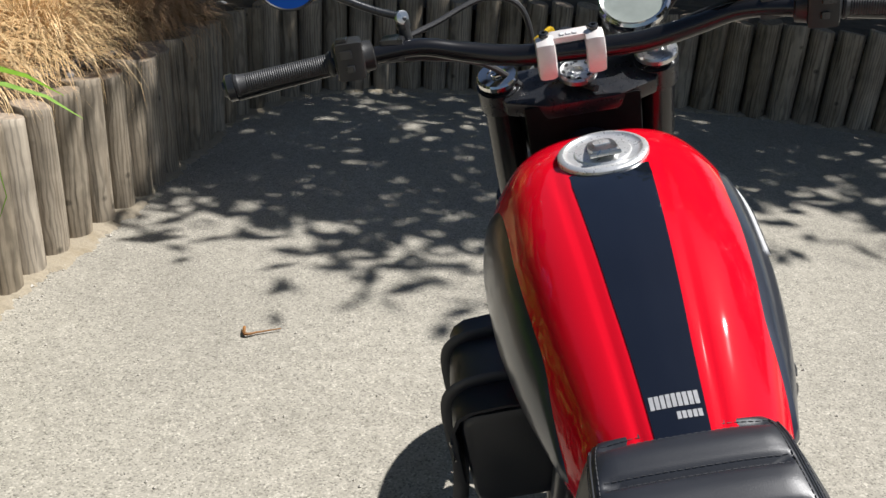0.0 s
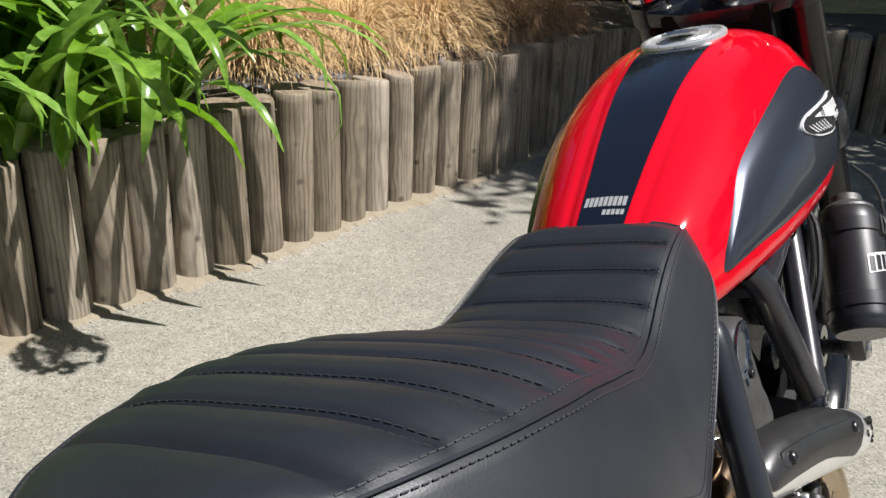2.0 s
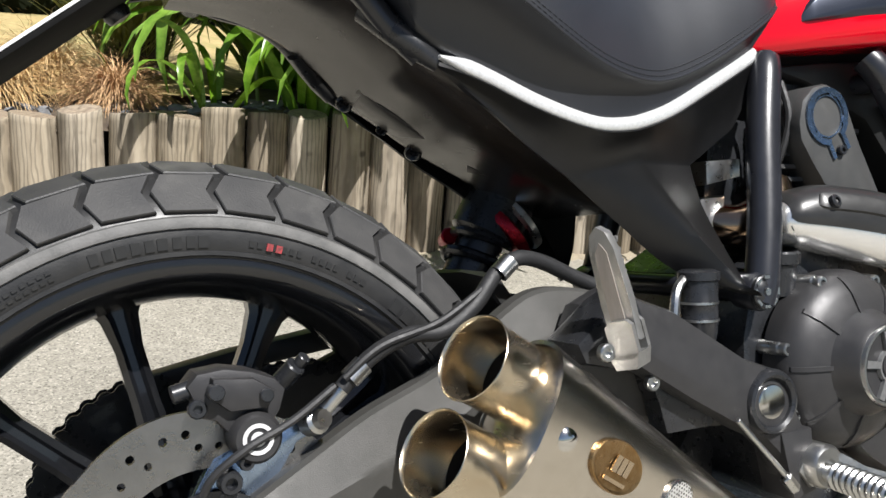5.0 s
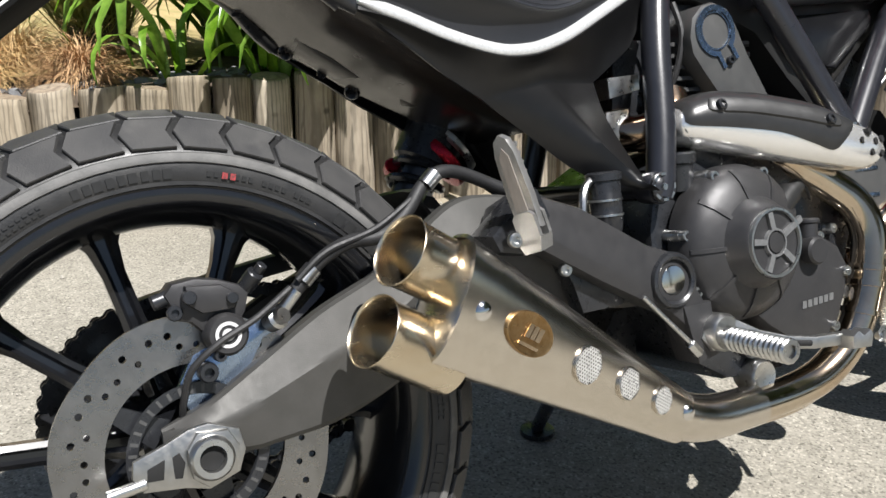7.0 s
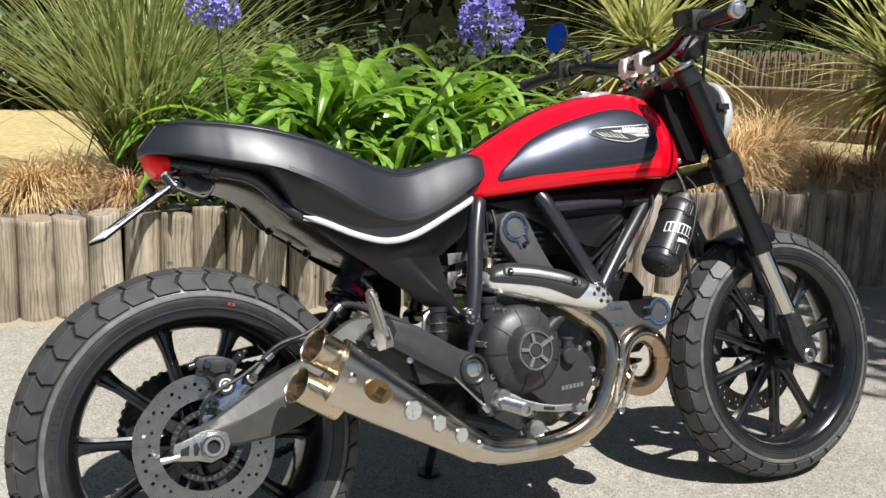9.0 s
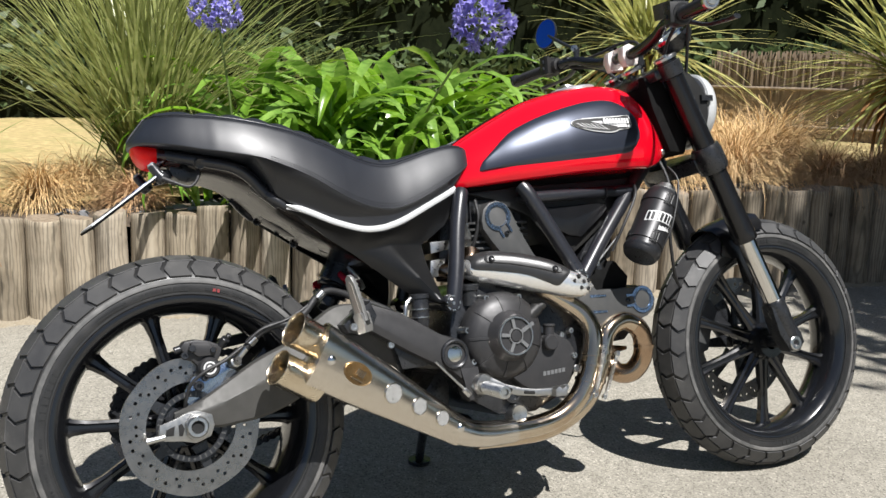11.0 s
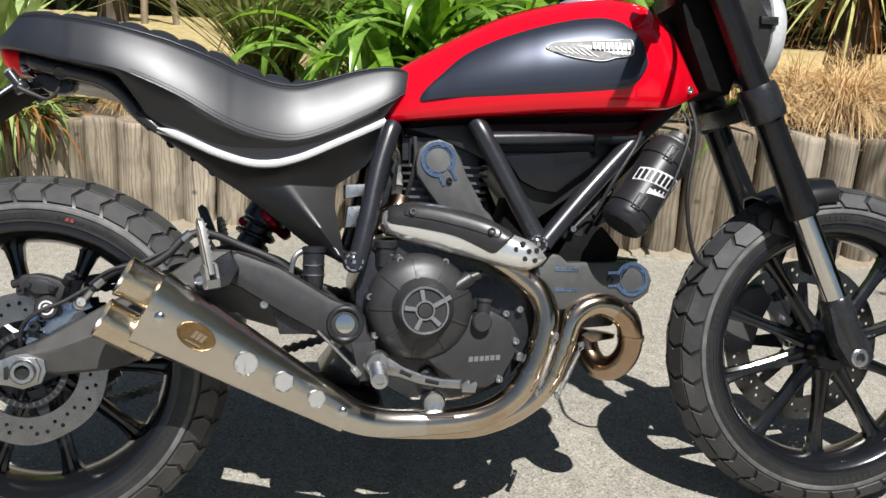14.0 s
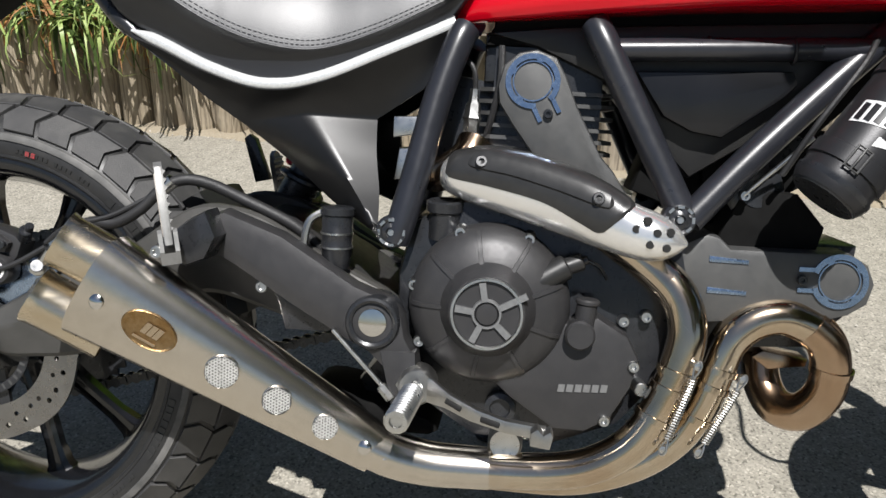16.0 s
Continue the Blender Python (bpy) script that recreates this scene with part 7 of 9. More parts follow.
    nrm = ux.cross(Vector((0, 0.42, 0.9))).normalized()
    if nrm.x < 0:
        nrm.negate()
    uy = nrm.cross(ux)
    bm = B()
    rings = [[p + nrm * (h - 0.003) + ux * 0.031 * s * math.cos(t) + uy * 0.0195 * s * math.sin(t) for t in (2 * math.pi * k / 36 for k in range(36))] for s, h in ((1.0, 0), (1.0, 0.0048), (0.96, 0.0056), (0.90, 0.0048), (0.86, 0.0046))]
    loft(bm, rings)
    badge = part("silencer_badge", bm, BRONZE, can, "oval bronze maker's plate")
    bm = B()
    for k, (a, b, w, h) in enumerate(((-0.004, 0.002, 0.006, 0.013), (0.003, 0.002, 0.006, 0.013), (0.010, 0.002, 0.006, 0.013), (0.0, -0.011, 0.026, 0.003))):
        q = [p + nrm * 0.0026 + ux * (a + sx * w / 2 + sy * h * 0.1) + uy * (b + sy * h / 2) for sx, sy in ((-1, -1), (1, -1), (1, 1), (-1, 1))]
        loft(bm, [q, [t + nrm * 0.0012 for t in q]])
    part("badge_relief", bm, PIPE_STEEL, can)
    for u, v in ((0.060, 0.0), (0.955, 0.18)):
        bm = B()
        q = can_point(u, v)
        lathe(bm, q, (1, -0.15, 0), [(-0.002, 0.0085), (0.001, 0.0085), (0.003, 0.006), (0.004, 0.003), (0.004, 0)], 16)
        part("rivet", bm, CHROME, can)
    # Hidden block, added to stop sunlight between silencer and swingarm.
    bm = B()
    slab(bm, [(0.405, 0.264), (0.405, 0.280), (0.430, 0.284), (0.470, 0.276), (0.540, 0.262), (0.562, 0.250), (0.555, 0.236), (0.460, 0.242)], -0.035, 0.085, 0.008, smooth=2)
    part("exhaust_collector", bm, HOLDER_BLACK, bike, "hidden black block behind the silencer, added to shade the ground")
    # Headers.
    bm = B()
    tube(bm, [(0.130, 0.510, 0.232), (0.128, 0.56, 0.219), (0.126, 0.635, 0.217), (0.128, 0.700, 0.221), (0.132, 0.748, 0.234), (0.136, 0.790, 0.264), (0.139, 0.817, 0.308), (0.140, 0.833, 0.355), (0.138, 0.840, 0.398), (0.130, 0.829, 0.434), (0.118, 0.800, 0.462), (0.105, 0.755, 0.492), (0.088, 0.69, 0.53), (0.06, 0.62, 0.545), (0.03, 0.58, 0.55)], 0.0215, 22)
    part("header_pipe", bm, PIPE_STEEL, bike, "golden heat-tinted steel header pipe")
    bm = B()
    tube(bm, [(0.095, 0.56, 0.206), (0.092, 0.66, 0.200), (0.094, 0.73, 0.203), (0.098, 0.792, 0.224), (0.102, 0.838, 0.258), (0.106, 0.866, 0.305), (0.108, 0.880, 0.348), (0.108, 0.893, 0.384), (0.106, 0.918, 0.406), (0.104, 0.950, 0.413), (0.100, 0.982, 0.402)], 0.0215, 22)
    part("header_pipe", bm, PIPE_STEEL, bike, "golden heat-tinted steel header pipe")
    bm = B()
    tube(bm, [(0.1005, 0.978, 0.405), (0.095, 1.002, 0.383), (0.088, 1.012, 0.350), (0.080, 1.008, 0.318), (0.066, 0.990, 0.293), (0.045, 0.968, 0.292), (0.025, 0.955, 0.315), (0.015, 0.952, 0.35)], 0.0225, 22)
    part("header_bend", bm, RUSTY_STEEL, bike, "browned steel header bend")
    bm = B()
    lathe(bm, (0.0885, 1.0125, 0.352), (0.2, 0.08, 1), [(-0.004, 0.0222), (-0.004, 0.0245), (0.004, 0.0245), (0.004, 0.0222)], 28)
    part("pipe_collar", bm, RUSTY_STEEL, bike)
    for c, ax in (((0.1395, 0.826, 0.332), (0.0, 0.3, 1)), ((0.1398, 0.832, 0.352), (0, 0.25, 1)), ((0.1075, 0.874, 0.330), (0, 0.35, 1)), ((0.1078, 0.881, 0.350), (0, 0.3, 1)), ((0.138, 0.812, 0.298), (0, 0.4, 1)), ((0.105, 0.86, 0.292), (0, 0.4, 1))):
        bm = B()
        lathe(bm, c, ax, [(-0.004, 0.0215), (-0.0035, 0.0238), (0.0035, 0.0238), (0.004, 0.0215)], 24)
        part("pipe_collar", bm, PIPE_STEEL, bike)
    bm = B()
    tube(bm, [(0.143, 0.478, 0.252), (0.139, 0.503, 0.238), (0.135, 0.530, 0.2275), (0.131, 0.565, 0.2205), (0.1275, 0.605, 0.2185), (0.127, 0.632, 0.2185)], [0.026, 0.0275, 0.0272, 0.0258, 0.0248, 0.0244], 30)
    part("pipe_sleeve", bm, BRUSHED, bike, "polished sleeve between pipe and silencer")
    bm = B()
    bolt(bm, (0.160, 0.515, 0.238), (1, 0.2, 0.25), 0.0055, 0.004)
    part("sleeve_screw", bm, BLUE_STEEL, bike)
    for a, b in (((0.165, 0.849, 0.365), (0.160, 0.820, 0.268)), ((0.134, 0.905, 0.345), (0.128, 0.865, 0.256))):
        a, b = Vector(a), Vector(b)
        bm = B()
        d = b - a
        u = d.normalized()
        v, w = u.orthogonal().normalized(), u.cross(u.orthogonal().normalized())
        tube(bm, [a + d * (0.14 + 0.72 * k / 160) + 0.0040 * (math.cos(k * 0.9) * v + math.sin(k * 0.9) * w) for k in range(161)], 0.0011, 6, steps=1)
        part("header_spring", bm, ALU, bike, "small steel retaining spring")
        for e, s in ((a, 1), (b, -1)):
            bm = B()
            tube(bm, [e + u * s * 0.016, e + v * 0.004, e - u * s * 0.006, e - v * 0.004, e + u * s * 0.016], 0.0011, 6)
            lathe(bm, e - Vector((0.006, 0, 0)), (1, 0, 0), [(0, 0.005), (0.007, 0.0045), (0.008, 0)], 10)
            part("spring_hook", bm, ALU, bike)
    bm = B()
    a, b = Vector((0.128, 0.568, 0.548)), Vector((0.125, 0.625, 0.535))
    tube(bm, [a + (b - a) * k / 60 + Vector((0, 0.004 * math.cos(k), 0.004 * math.sin(k))) for k in range(61)], 0.001, 5, steps=1)
    part("shield_spring", bm, BLACK_SATIN, bike)
    # Heat shield over the rear header: silver body, black cap with a raised panel, drilled nose.
    out_x = along([(0.560, 0.120), (0.571, 0.132), (0.606, 0.144), (0.672, 0.165), (0.724, 0.183), (0.765, 0.195), (0.80, 0.196), (0.826, 0.182)])

    body = spline([(0.560, 0.556, 0.012), (0.571, 0.5555, 0.022), (0.604, 0.554, 0.0315), (0.640, 0.5475, 0.0345), (0.672, 0.540, 0.0355), (0.724, 0.525, 0.034), (0.765, 0.5085, 0.0285), (0.795, 0.501, 0.0245), (0.815, 0.4975, 0.015), (0.824, 0.497, 0.005)], 5)

    def skin_point(y, z, h, a, proud):
        w = 0.030
        ca, sa = math.cos(a), math.sin(a)
        return Vector((out_x(y) - w + (w + proud) * (abs(ca) ** 0.75 if ca > 0 else 0.9 * ca), y + 0.15 * h * sa, z + (h + proud) * math.copysign(abs(sa) ** 0.9, sa)))

    bm = B()
    loft(bm, [[skin_point(y, z, h, 2 * math.pi * k / 32, 0.0) for k in range(32)] for y, z, h in body])
    shield = part("heat_shield", bm, SHIELD_SILVER, bike, "silver exhaust heat shield with drilled nose")
    for name, low, high, proud, mat in (("shield_cap", [(0.566, 0.5565), (0.574, 0.5514), (0.619, 0.5445), (0.674, 0.5325), (0.715, 0.514), (0.736, 0.505), (0.748, 0.516), (0.765, 0.534)], None, 0.0030, CAP_BLACK),
                                        ("shield_rib", [(0.590, 0.5665), (0.598, 0.5625), (0.640, 0.556), (0.690, 0.5435), (0.735, 0.530), (0.744, 0.533)], [(0.590, 0.570), (0.598, 0.577), (0.640, 0.571), (0.690, 0.5585), (0.735, 0.544), (0.744, 0.536)], 0.0052, CAP_BLACK)):
        bm = B()
        foot, roof = along(low), along(high) if high else None
        rows = []
        for i in range(41):
            y = low[0][0] + (low[-1][0] - low[0][0]) * i / 40
            z, h = (float(np.interp(y, [q[0] for q in body], [q[k] for q in body])) for k in (1, 2))
            a0 = math.asin(max(-1, min(1, math.copysign(min(1.0, abs(foot(y) - z) / h) ** (1 / 0.9), foot(y) - z))))
            a1 = math.asin(max(-1, min(1, math.copysign(min(1.0, abs(roof(y) - z) / h) ** (1 / 0.9), roof(y) - z)))) if roof else 2.6
            rows.append([skin_point(y, z, h, a0 + (a1 - a0) * k / 14, proud - (0.0022 if k in (0, 14) or i in (0, 40) else 0)) for k in range(15)])
        grid(bm, rows)
        part(name, bm, mat, shield, "black cap on the heat shield" if roof is None else "", sharp=30)
    for y, z in ((0.606, 0.570), (0.730, 0.5395)):
        bm = B()
        bolt(bm, (out_x(y) - 0.0005, y, z), (1, 0.15, 0.35), 0.0068, 0.006)
        part("shield_screw", bm, BLACK_SATIN, shield)
    # Black discs on the surface, painted as the dark of drilled holes.
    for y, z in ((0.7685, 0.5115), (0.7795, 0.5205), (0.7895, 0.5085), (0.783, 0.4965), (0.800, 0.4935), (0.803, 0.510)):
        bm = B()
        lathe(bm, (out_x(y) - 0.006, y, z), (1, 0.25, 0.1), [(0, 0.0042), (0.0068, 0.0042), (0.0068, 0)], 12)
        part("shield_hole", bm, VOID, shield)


# ---- engine ----
def make_engine():
    bm = B()
    slab(bm, [(0.53, 0.50), (0.58, 0.525), (0.66, 0.53), (0.75, 0.52), (0.84, 0.485), (0.855, 0.42), (0.82, 0.33), (0.775, 0.275), (0.70, 0.245), (0.61, 0.25), (0.545, 0.29), (0.515, 0.36), (0.515, 0.44)], -0.115, 0.112, 0.012)
    engine = part("crankcase", bm, BLACK_SATIN, bike, "black cast crankcase")
    # Clutch cover.
    bm = B()
    c = Vector((0.118, 0.622, 0.413))
    lathe(bm, c, (1, 0, 0), [(0, 0.090), (0.016, 0.090), (0.026, 0.087), (0.034, 0.081), (0.042, 0.070), (0.048, 0.052), (0.058, 0.046), (0.066, 0.043), (0.070, 0.040), (0.070, 0.0)], 64)
    cover = part("clutch_cover", bm, DARK_CAST, engine, "round dark clutch cover with a bright five-spoke emblem")
    for k in range(9):
        bm = B()
        a = radians(60 + 40 * k)
        d, e = Vector((0, math.cos(a), math.sin(a))), Vector((0, -math.sin(a), math.cos(a)))
        rise = along([(0.048, 0.0505), (0.052, 0.0485), (0.070, 0.0425), (0.081, 0.0345), (0.087, 0.0265)])
        rings = []
        for r in (0.049, 0.056, 0.063, 0.070, 0.076, 0.081, 0.085):
            p = c + d * r
            rings.append([p + e * w + Vector((rise(r) + h, 0, 0)) for w, h in ((-0.0034, -0.006), (-0.0022, 0.0012), (0.0022, 0.0012), (0.0034, -0.006))])
        loft(bm, rings)
        part("cover_rib", bm, DARK_CAST, engine)
    bm = B()
    lathe(bm, c + Vector((0.070, 0, 0)), (1, 0, 0), [(0, 0.0390), (0.004, 0.0383), (0.004, 0.0358), (0.001, 0.0350)], 48)
    part("emblem_ring", bm, ALU, engine, "thin bright ring round the emblem")
    bm = B()
    lathe(bm, c + Vector((0.070, 0, 0)), (1, 0, 0), [(0, 0.0165), (0.0035, 0.0155), (0.0035, 0.0135), (0.001, 0.013)], 32)
    for k in range(5):
        a = radians(28 + 72 * k)
        d, e = Vector((0, math.cos(a), math.sin(a))), Vector((0, -math.sin(a), math.cos(a)))
        far_r = 0.034 if k else 0.047
        q = [c + Vector((0.070, 0, 0)) + d * r + e * w for r, w in ((0.0145, -0.0032), (far_r, -0.0036), (far_r, 0.0036), (0.0145, 0.0032))]
        loft(bm, [q, [t + Vector((0.0038, 0, 0)) for t in q]])
    part("cover_emblem", bm, EMBLEM_GREY, engine, "bright five-spoke emblem")
    bm = B()
    lathe(bm, c + Vector((0.070, 0, 0)), (1, 0, 0), [(0, 0.0125), (0.0035, 0.011), (0.0045, 0.0)], 28)
    part("emblem_centre", bm, DARK_CAST, engine)
    bm = B()
    rod(bm, (0.150, 0.665, 0.438), (0.142, 0.705, 0.462), 0.0145)
    rod(bm, (0.142, 0.700, 0.459), (0.139, 0.722, 0.468), 0.010)
    part("clutch_actuator", bm, BLACK_PLASTIC, engine)
    bm = B()
    rod(bm, (0.139, 0.718, 0.466), (0.139, 0.728, 0.47), 0.005)
    tube(bm, [(0.139, 0.726, 0.469), (0.136, 0.74, 0.462), (0.132, 0.75, 0.448)], 0.002, 6)
    part("actuator_end", bm, BLACK_SATIN, engine)
    # Lower side case with the oil filler and the maker's bar.
    bm = B()
    slab(bm, [(0.610, 0.345), (0.650, 0.310), (0.700, 0.277), (0.735, 0.276), (0.762, 0.292), (0.783, 0.330), (0.790, 0.362), (0.776, 0.388), (0.742, 0.408), (0.715, 0.400), (0.690, 0.40), (0.66, 0.42)], 0.09, 0.146, 0.008)
    part("side_case", bm, DARK_CAST, engine, "dark cast side case")
    bm = B()
    lathe(bm, (0.135, 0.723, 0.389), (1, 0, 0), [(0, 0.0165), (0.024, 0.0165), (0.027, 0.014), (0.027, 0)], 28)
    rod(bm, (0.142, 0.727, 0.395), (0.142, 0.730, 0.424), 0.0115)
    rod(bm, (0.142, 0.730, 0.420), (0.142, 0.7305, 0.427), 0.0135)
    part("oil_filler", bm, DARK_CAST, engine)
    for i in range(6):
        y = 0.7025 + i * 0.0093
        q = [Vector((0.1462, y + dy + dz * 0.15, 0.3215 + dz + 0.05 * (y - 0.70))) for dy, dz in ((0, 0), (0.0072, 0), (0.0072, 0.0085), (0, 0.0085))]
        bm = B()
        loft(bm, [q, [t + Vector((0.0012, 0, 0)) for t in q]])
        part("case_bar", bm, EMBLEM_GREY, engine)
    for y, z, x in ((0.5868, 0.4922, 0.128), (0.6627, 0.4889, 0.128), (0.5380, 0.4315, 0.128), (0.5461, 0.3678, 0.128), (0.7838, 0.3554, 0.132), (0.7558, 0.2917, 0.132), (0.7727, 0.3995, 0.106), (0.7971, 0.4062, 0.106)):
        one = B()
        lathe(one, (x, y, z), (1, 0, 0), [(-0.02, 0.0075), (0.008, 0.0075), (0.010, 0.006)], 14)
        bolt(one, (x + 0.010, y, z), (1, 0, 0), 0.0066, 0.008)
        part("case_bolt", one, ALU, engine)
    bm = B()
    rod(bm, (0.10, 0.792, 0.326), (0.135, 0.796, 0.326), 0.008)
    part("case_stud", bm, ALU, engine)
    bm = B()
    lathe(bm, (0.10, 0.648, 0.250), (1, 0, 0), [(0, 0.020), (0.028, 0.020), (0.032, 0.017), (0.030, 0.010), (0.030, 0)], 26)
    part("drain_plug", bm, ALU, engine)
    bm = B()
    lathe(bm, (0.115, 0.640, 0.290), (1, 0, 0), [(0, 0.018), (0.01, 0.018), (0.012, 0.012), (0.006, 0.011), (0.006, 0)], 24)
    part("sight_glass", bm, BLACK_SATIN, engine)
    bm = B()
    lathe(bm, (0.05, 0.586, 0.523), (0.1, 0, 1), [(-0.03, 0.018), (0.0, 0.018), (0.002, 0.021), (0.012, 0.021), (0.014, 0.018), (0.012, 0.012), (0.012, 0)], 24)
    bm.transform(Matrix.Translation((0.06, -0.02, -0.012)))
    part("filler_neck", bm, BLACK_SATIN, engine, "black oil filler cap")
    # Cylinders with fins.
    for base, ax, wide, deep, n in ((Vector((0, 0.672, 0.54)), Vector((0, 0.02, 1)), 0.072, 0.078, 9), (Vector((0, 0.86, 0.447)), Vector((0, 1, 0.0)), 0.075, 0.05, 9)):
        ax.normalize()
        e = Vector((1, 0, 0)).cross(ax)
        for k in range(n):
            bm = B()
            c0 = base + ax * 0.0135 * k
            q = [c0 + Vector((wide * x, 0, 0)) + e * deep * y for x, y in ((-1, -0.8), (-0.8, -1), (0.8, -1), (1, -0.8), (1, 0.8), (0.8, 1), (-0.8, 1), (-1, 0.8))]
            loft(bm, [q, [t + ax * 0.0045 for t in q]])
            part("cooling_fin", bm, MID_CAST, engine)
        bm = B()
        q = [base + Vector((wide * 0.8 * x, 0, 0)) + e * deep * 0.8 * y - ax * 0.01 for x, y in ((-1, -1), (1, -1), (1, 1), (-1, 1))]
        loft(bm, [q, [t + ax * 0.17 for t in q]])
        part("cylinder", bm, BLACK_SATIN, engine)
    # Belt covers with ring emblems.
    bm = B()
    slab(bm, [(0.618, 0.655), (0.624, 0.678), (0.640, 0.692), (0.660, 0.696), (0.682, 0.688), (0.694, 0.668), (0.708, 0.635), (0.738, 0.580), (0.752, 0.565), (0.774, 0.532), (0.77, 0.50), (0.70, 0.50), (0.664, 0.575), (0.636, 0.612), (0.620, 0.636)], 0.045, 0.096, 0.007)
    part("belt_cover", bm, MID_CAST, engine, "grey belt cover on the upright cylinder")
    bm = B()
    slab(bm, [(0.795, 0.50), (0.838, 0.492), (0.858, 0.502), (0.872, 0.499), (0.885, 0.487), (0.952, 0.487), (1.012, 0.488), (1.034, 0.475), (1.042, 0.455), (1.036, 0.432), (1.016, 0.418), (0.972, 0.405), (0.90, 0.405), (0.85, 0.400), (0.80, 0.40), (0.79, 0.45)], 0.05, 0.111, 0.007)
    part("belt_cover", bm, MID_CAST, engine, "grey belt cover on the forward cylinder")
    for x, cy, cz, r, ang in ((0.0965, 0.657, 0.661, 0.0305, -62), (0.1115, 1.003, 0.457, 0.0305, 180), (0.0885, 0.760, 0.446, 0.026, 60)):
        bm = B()
        n = 40
        a0 = radians(ang)
        outer, inner = [], []
        for k in range(n + 1):
            a = a0 + radians(18) + (2 * math.pi - radians(36)) * k / n
            notch = 0.0025 if k % 10 in (4, 5) else 0
            outer.append((cy + r * math.cos(a), cz + r * math.sin(a)))
            inner.append((cy + (r * 0.80 - notch) * math.cos(a), cz + (r * 0.80 - notch) * math.sin(a)))
        loft(bm, [[Vector((x, *outer[k])), Vector((x + 0.002, *outer[k])), Vector((x + 0.002, *inner[k])), Vector((x, *inner[k]))] for k in range(n + 1)])
        d, e = Vector((0, math.cos(a0), math.sin(a0))), Vector((0, -math.sin(a0), math.cos(a0)))
        for sgn in (1, -1):
            q = [Vector((x, cy, cz)) + d * p1 + e * sgn * p2 for p1, p2 in ((r * 0.90, r * 0.30), (r * 1.45, r * 0.30), (r * 1.45, r * 0.46), (r * 0.90, r * 0.46))]
            loft(bm, [q, [t + Vector((0.002, 0, 0)) for t in q]])
        part("ring_emblem", bm, BLUE_STEEL, engine, "blue-grey ring emblem")
        bm = B()
        lathe(bm, (x, cy, cz), (1, 0, 0), [(0.0, 0.74 * r), (0.0012, 0.74 * r), (0.0012, 0.69 * r), (0.0, 0.69 * r)], 40)
        part("ring_emblem", bm, BLUE_STEEL, engine)
        bm = B()
        bolt(bm, Vector((x, cy, cz)) + d * r * 1.32, (1, 0, 0), 0.0055, 0.005)
        part("cover_screw", bm, BLACK_SATIN, engine)
    for z in (0.478, 0.443):
        bm = B()
        slab(bm, [(0.862, z), (0.905, z - 0.003), (0.905, z - 0.008), (0.862, z - 0.007)], 0.110, 0.1125, 0.0008)
        part("cover_stripe", bm, BLUE_STEEL, engine)
    # Heads, injector body, spark plug, oil reservoir, sensor.
    for pts, x0, x1, name in (([(0.60, 0.66), (0.74, 0.665), (0.745, 0.72), (0.60, 0.715)], -0.07, 0.05, "cylinder_head"), ([(0.925, 0.362), (0.99, 0.366), (1.033, 0.405), (1.04, 0.49), (0.925, 0.495)], -0.10, 0.052, "cylinder_head"), ([(0.84, 0.30), (0.90, 0.33), (0.925, 0.40), (0.93, 0.48), (0.84, 0.48)], -0.10, 0.04, "sump_front"), ([(0.535, 0.565), (0.61, 0.57), (0.62, 0.66), (0.55, 0.67)], -0.05, 0.04, "intake_duct")):
        bm = B()
        slab(bm, pts, x0, x1, 0.006)
        part(name, bm, BLACK_SATIN, engine)
    bm = B()
    slab(bm, [(0.935, 0.350), (0.948, 0.358), (1.0, 0.350), (0.998, 0.342), (0.955, 0.336)], 0.0, 0.045, 0.002)
    part("exhaust_flange", bm, RUSTY_STEEL, engine, "steel exhaust port flange")
    bm = B()
    slab(bm, [(0.500, 0.592), (0.545, 0.600), (0.545, 0.618), (0.500, 0.616)], 0.03, 0.085, 0.003)
    part("fuel_rail", bm, ALU, engine)
    bm = B()
    slab(bm, [(0.500, 0.542), (0.535, 0.546), (0.54, 0.582), (0.505, 0.58)], 0.02, 0.07, 0.006)
    part("throttle_body", bm, ALU, engine, "cast aluminium throttle body")
    bm = B()
    lathe(bm, (0.028, 0.603, 0.585), (0.05, 0.05, 1), [(0, 0.014), (0.012, 0.014), (0.014, 0.0095), (0.03, 0.0095), (0.033, 0.012), (0.036, 0.0095), (0.048, 0.009), (0.052, 0.006), (0.066, 0.005), (0.066, 0)], 6)
    bm.transform(Matrix.Translation((0.045, -0.015, 0)))
    part("lambda_sensor", bm, ALU, engine, "steel oxygen sensor")
    bm = B()
    tube(bm, [(0.076, 0.592, 0.650), (0.078, 0.590, 0.672), (0.07, 0.575, 0.688), (0.05, 0.56, 0.69)], 0.003, 8)
    part("sensor_lead", bm, SOFT_RUBBER, engine)
    bm = B()
    tube(bm, [(0.075, 0.595, 0.59), (0.085, 0.585, 0.57), (0.075, 0.555, 0.552), (0.05, 0.53, 0.555)], 0.021, 16)
    part("rear_header_stub", bm, RUSTY_STEEL, engine)
    bm = B()
    lathe(bm, (0.126, 0.446, 0.443), (0.02, 0.01, 1), [(0, 0.0), (0, 0.014), (0.012, 0.0165), (0.022, 0.0175), (0.024, 0.0185), (0.026, 0.0175), (0.038, 0.0175), (0.040, 0.0185), (0.042, 0.0175), (0.060, 0.0175), (0.061, 0.0195), (0.068, 0.0195), (0.070, 0.016), (0.070, 0)], 26)
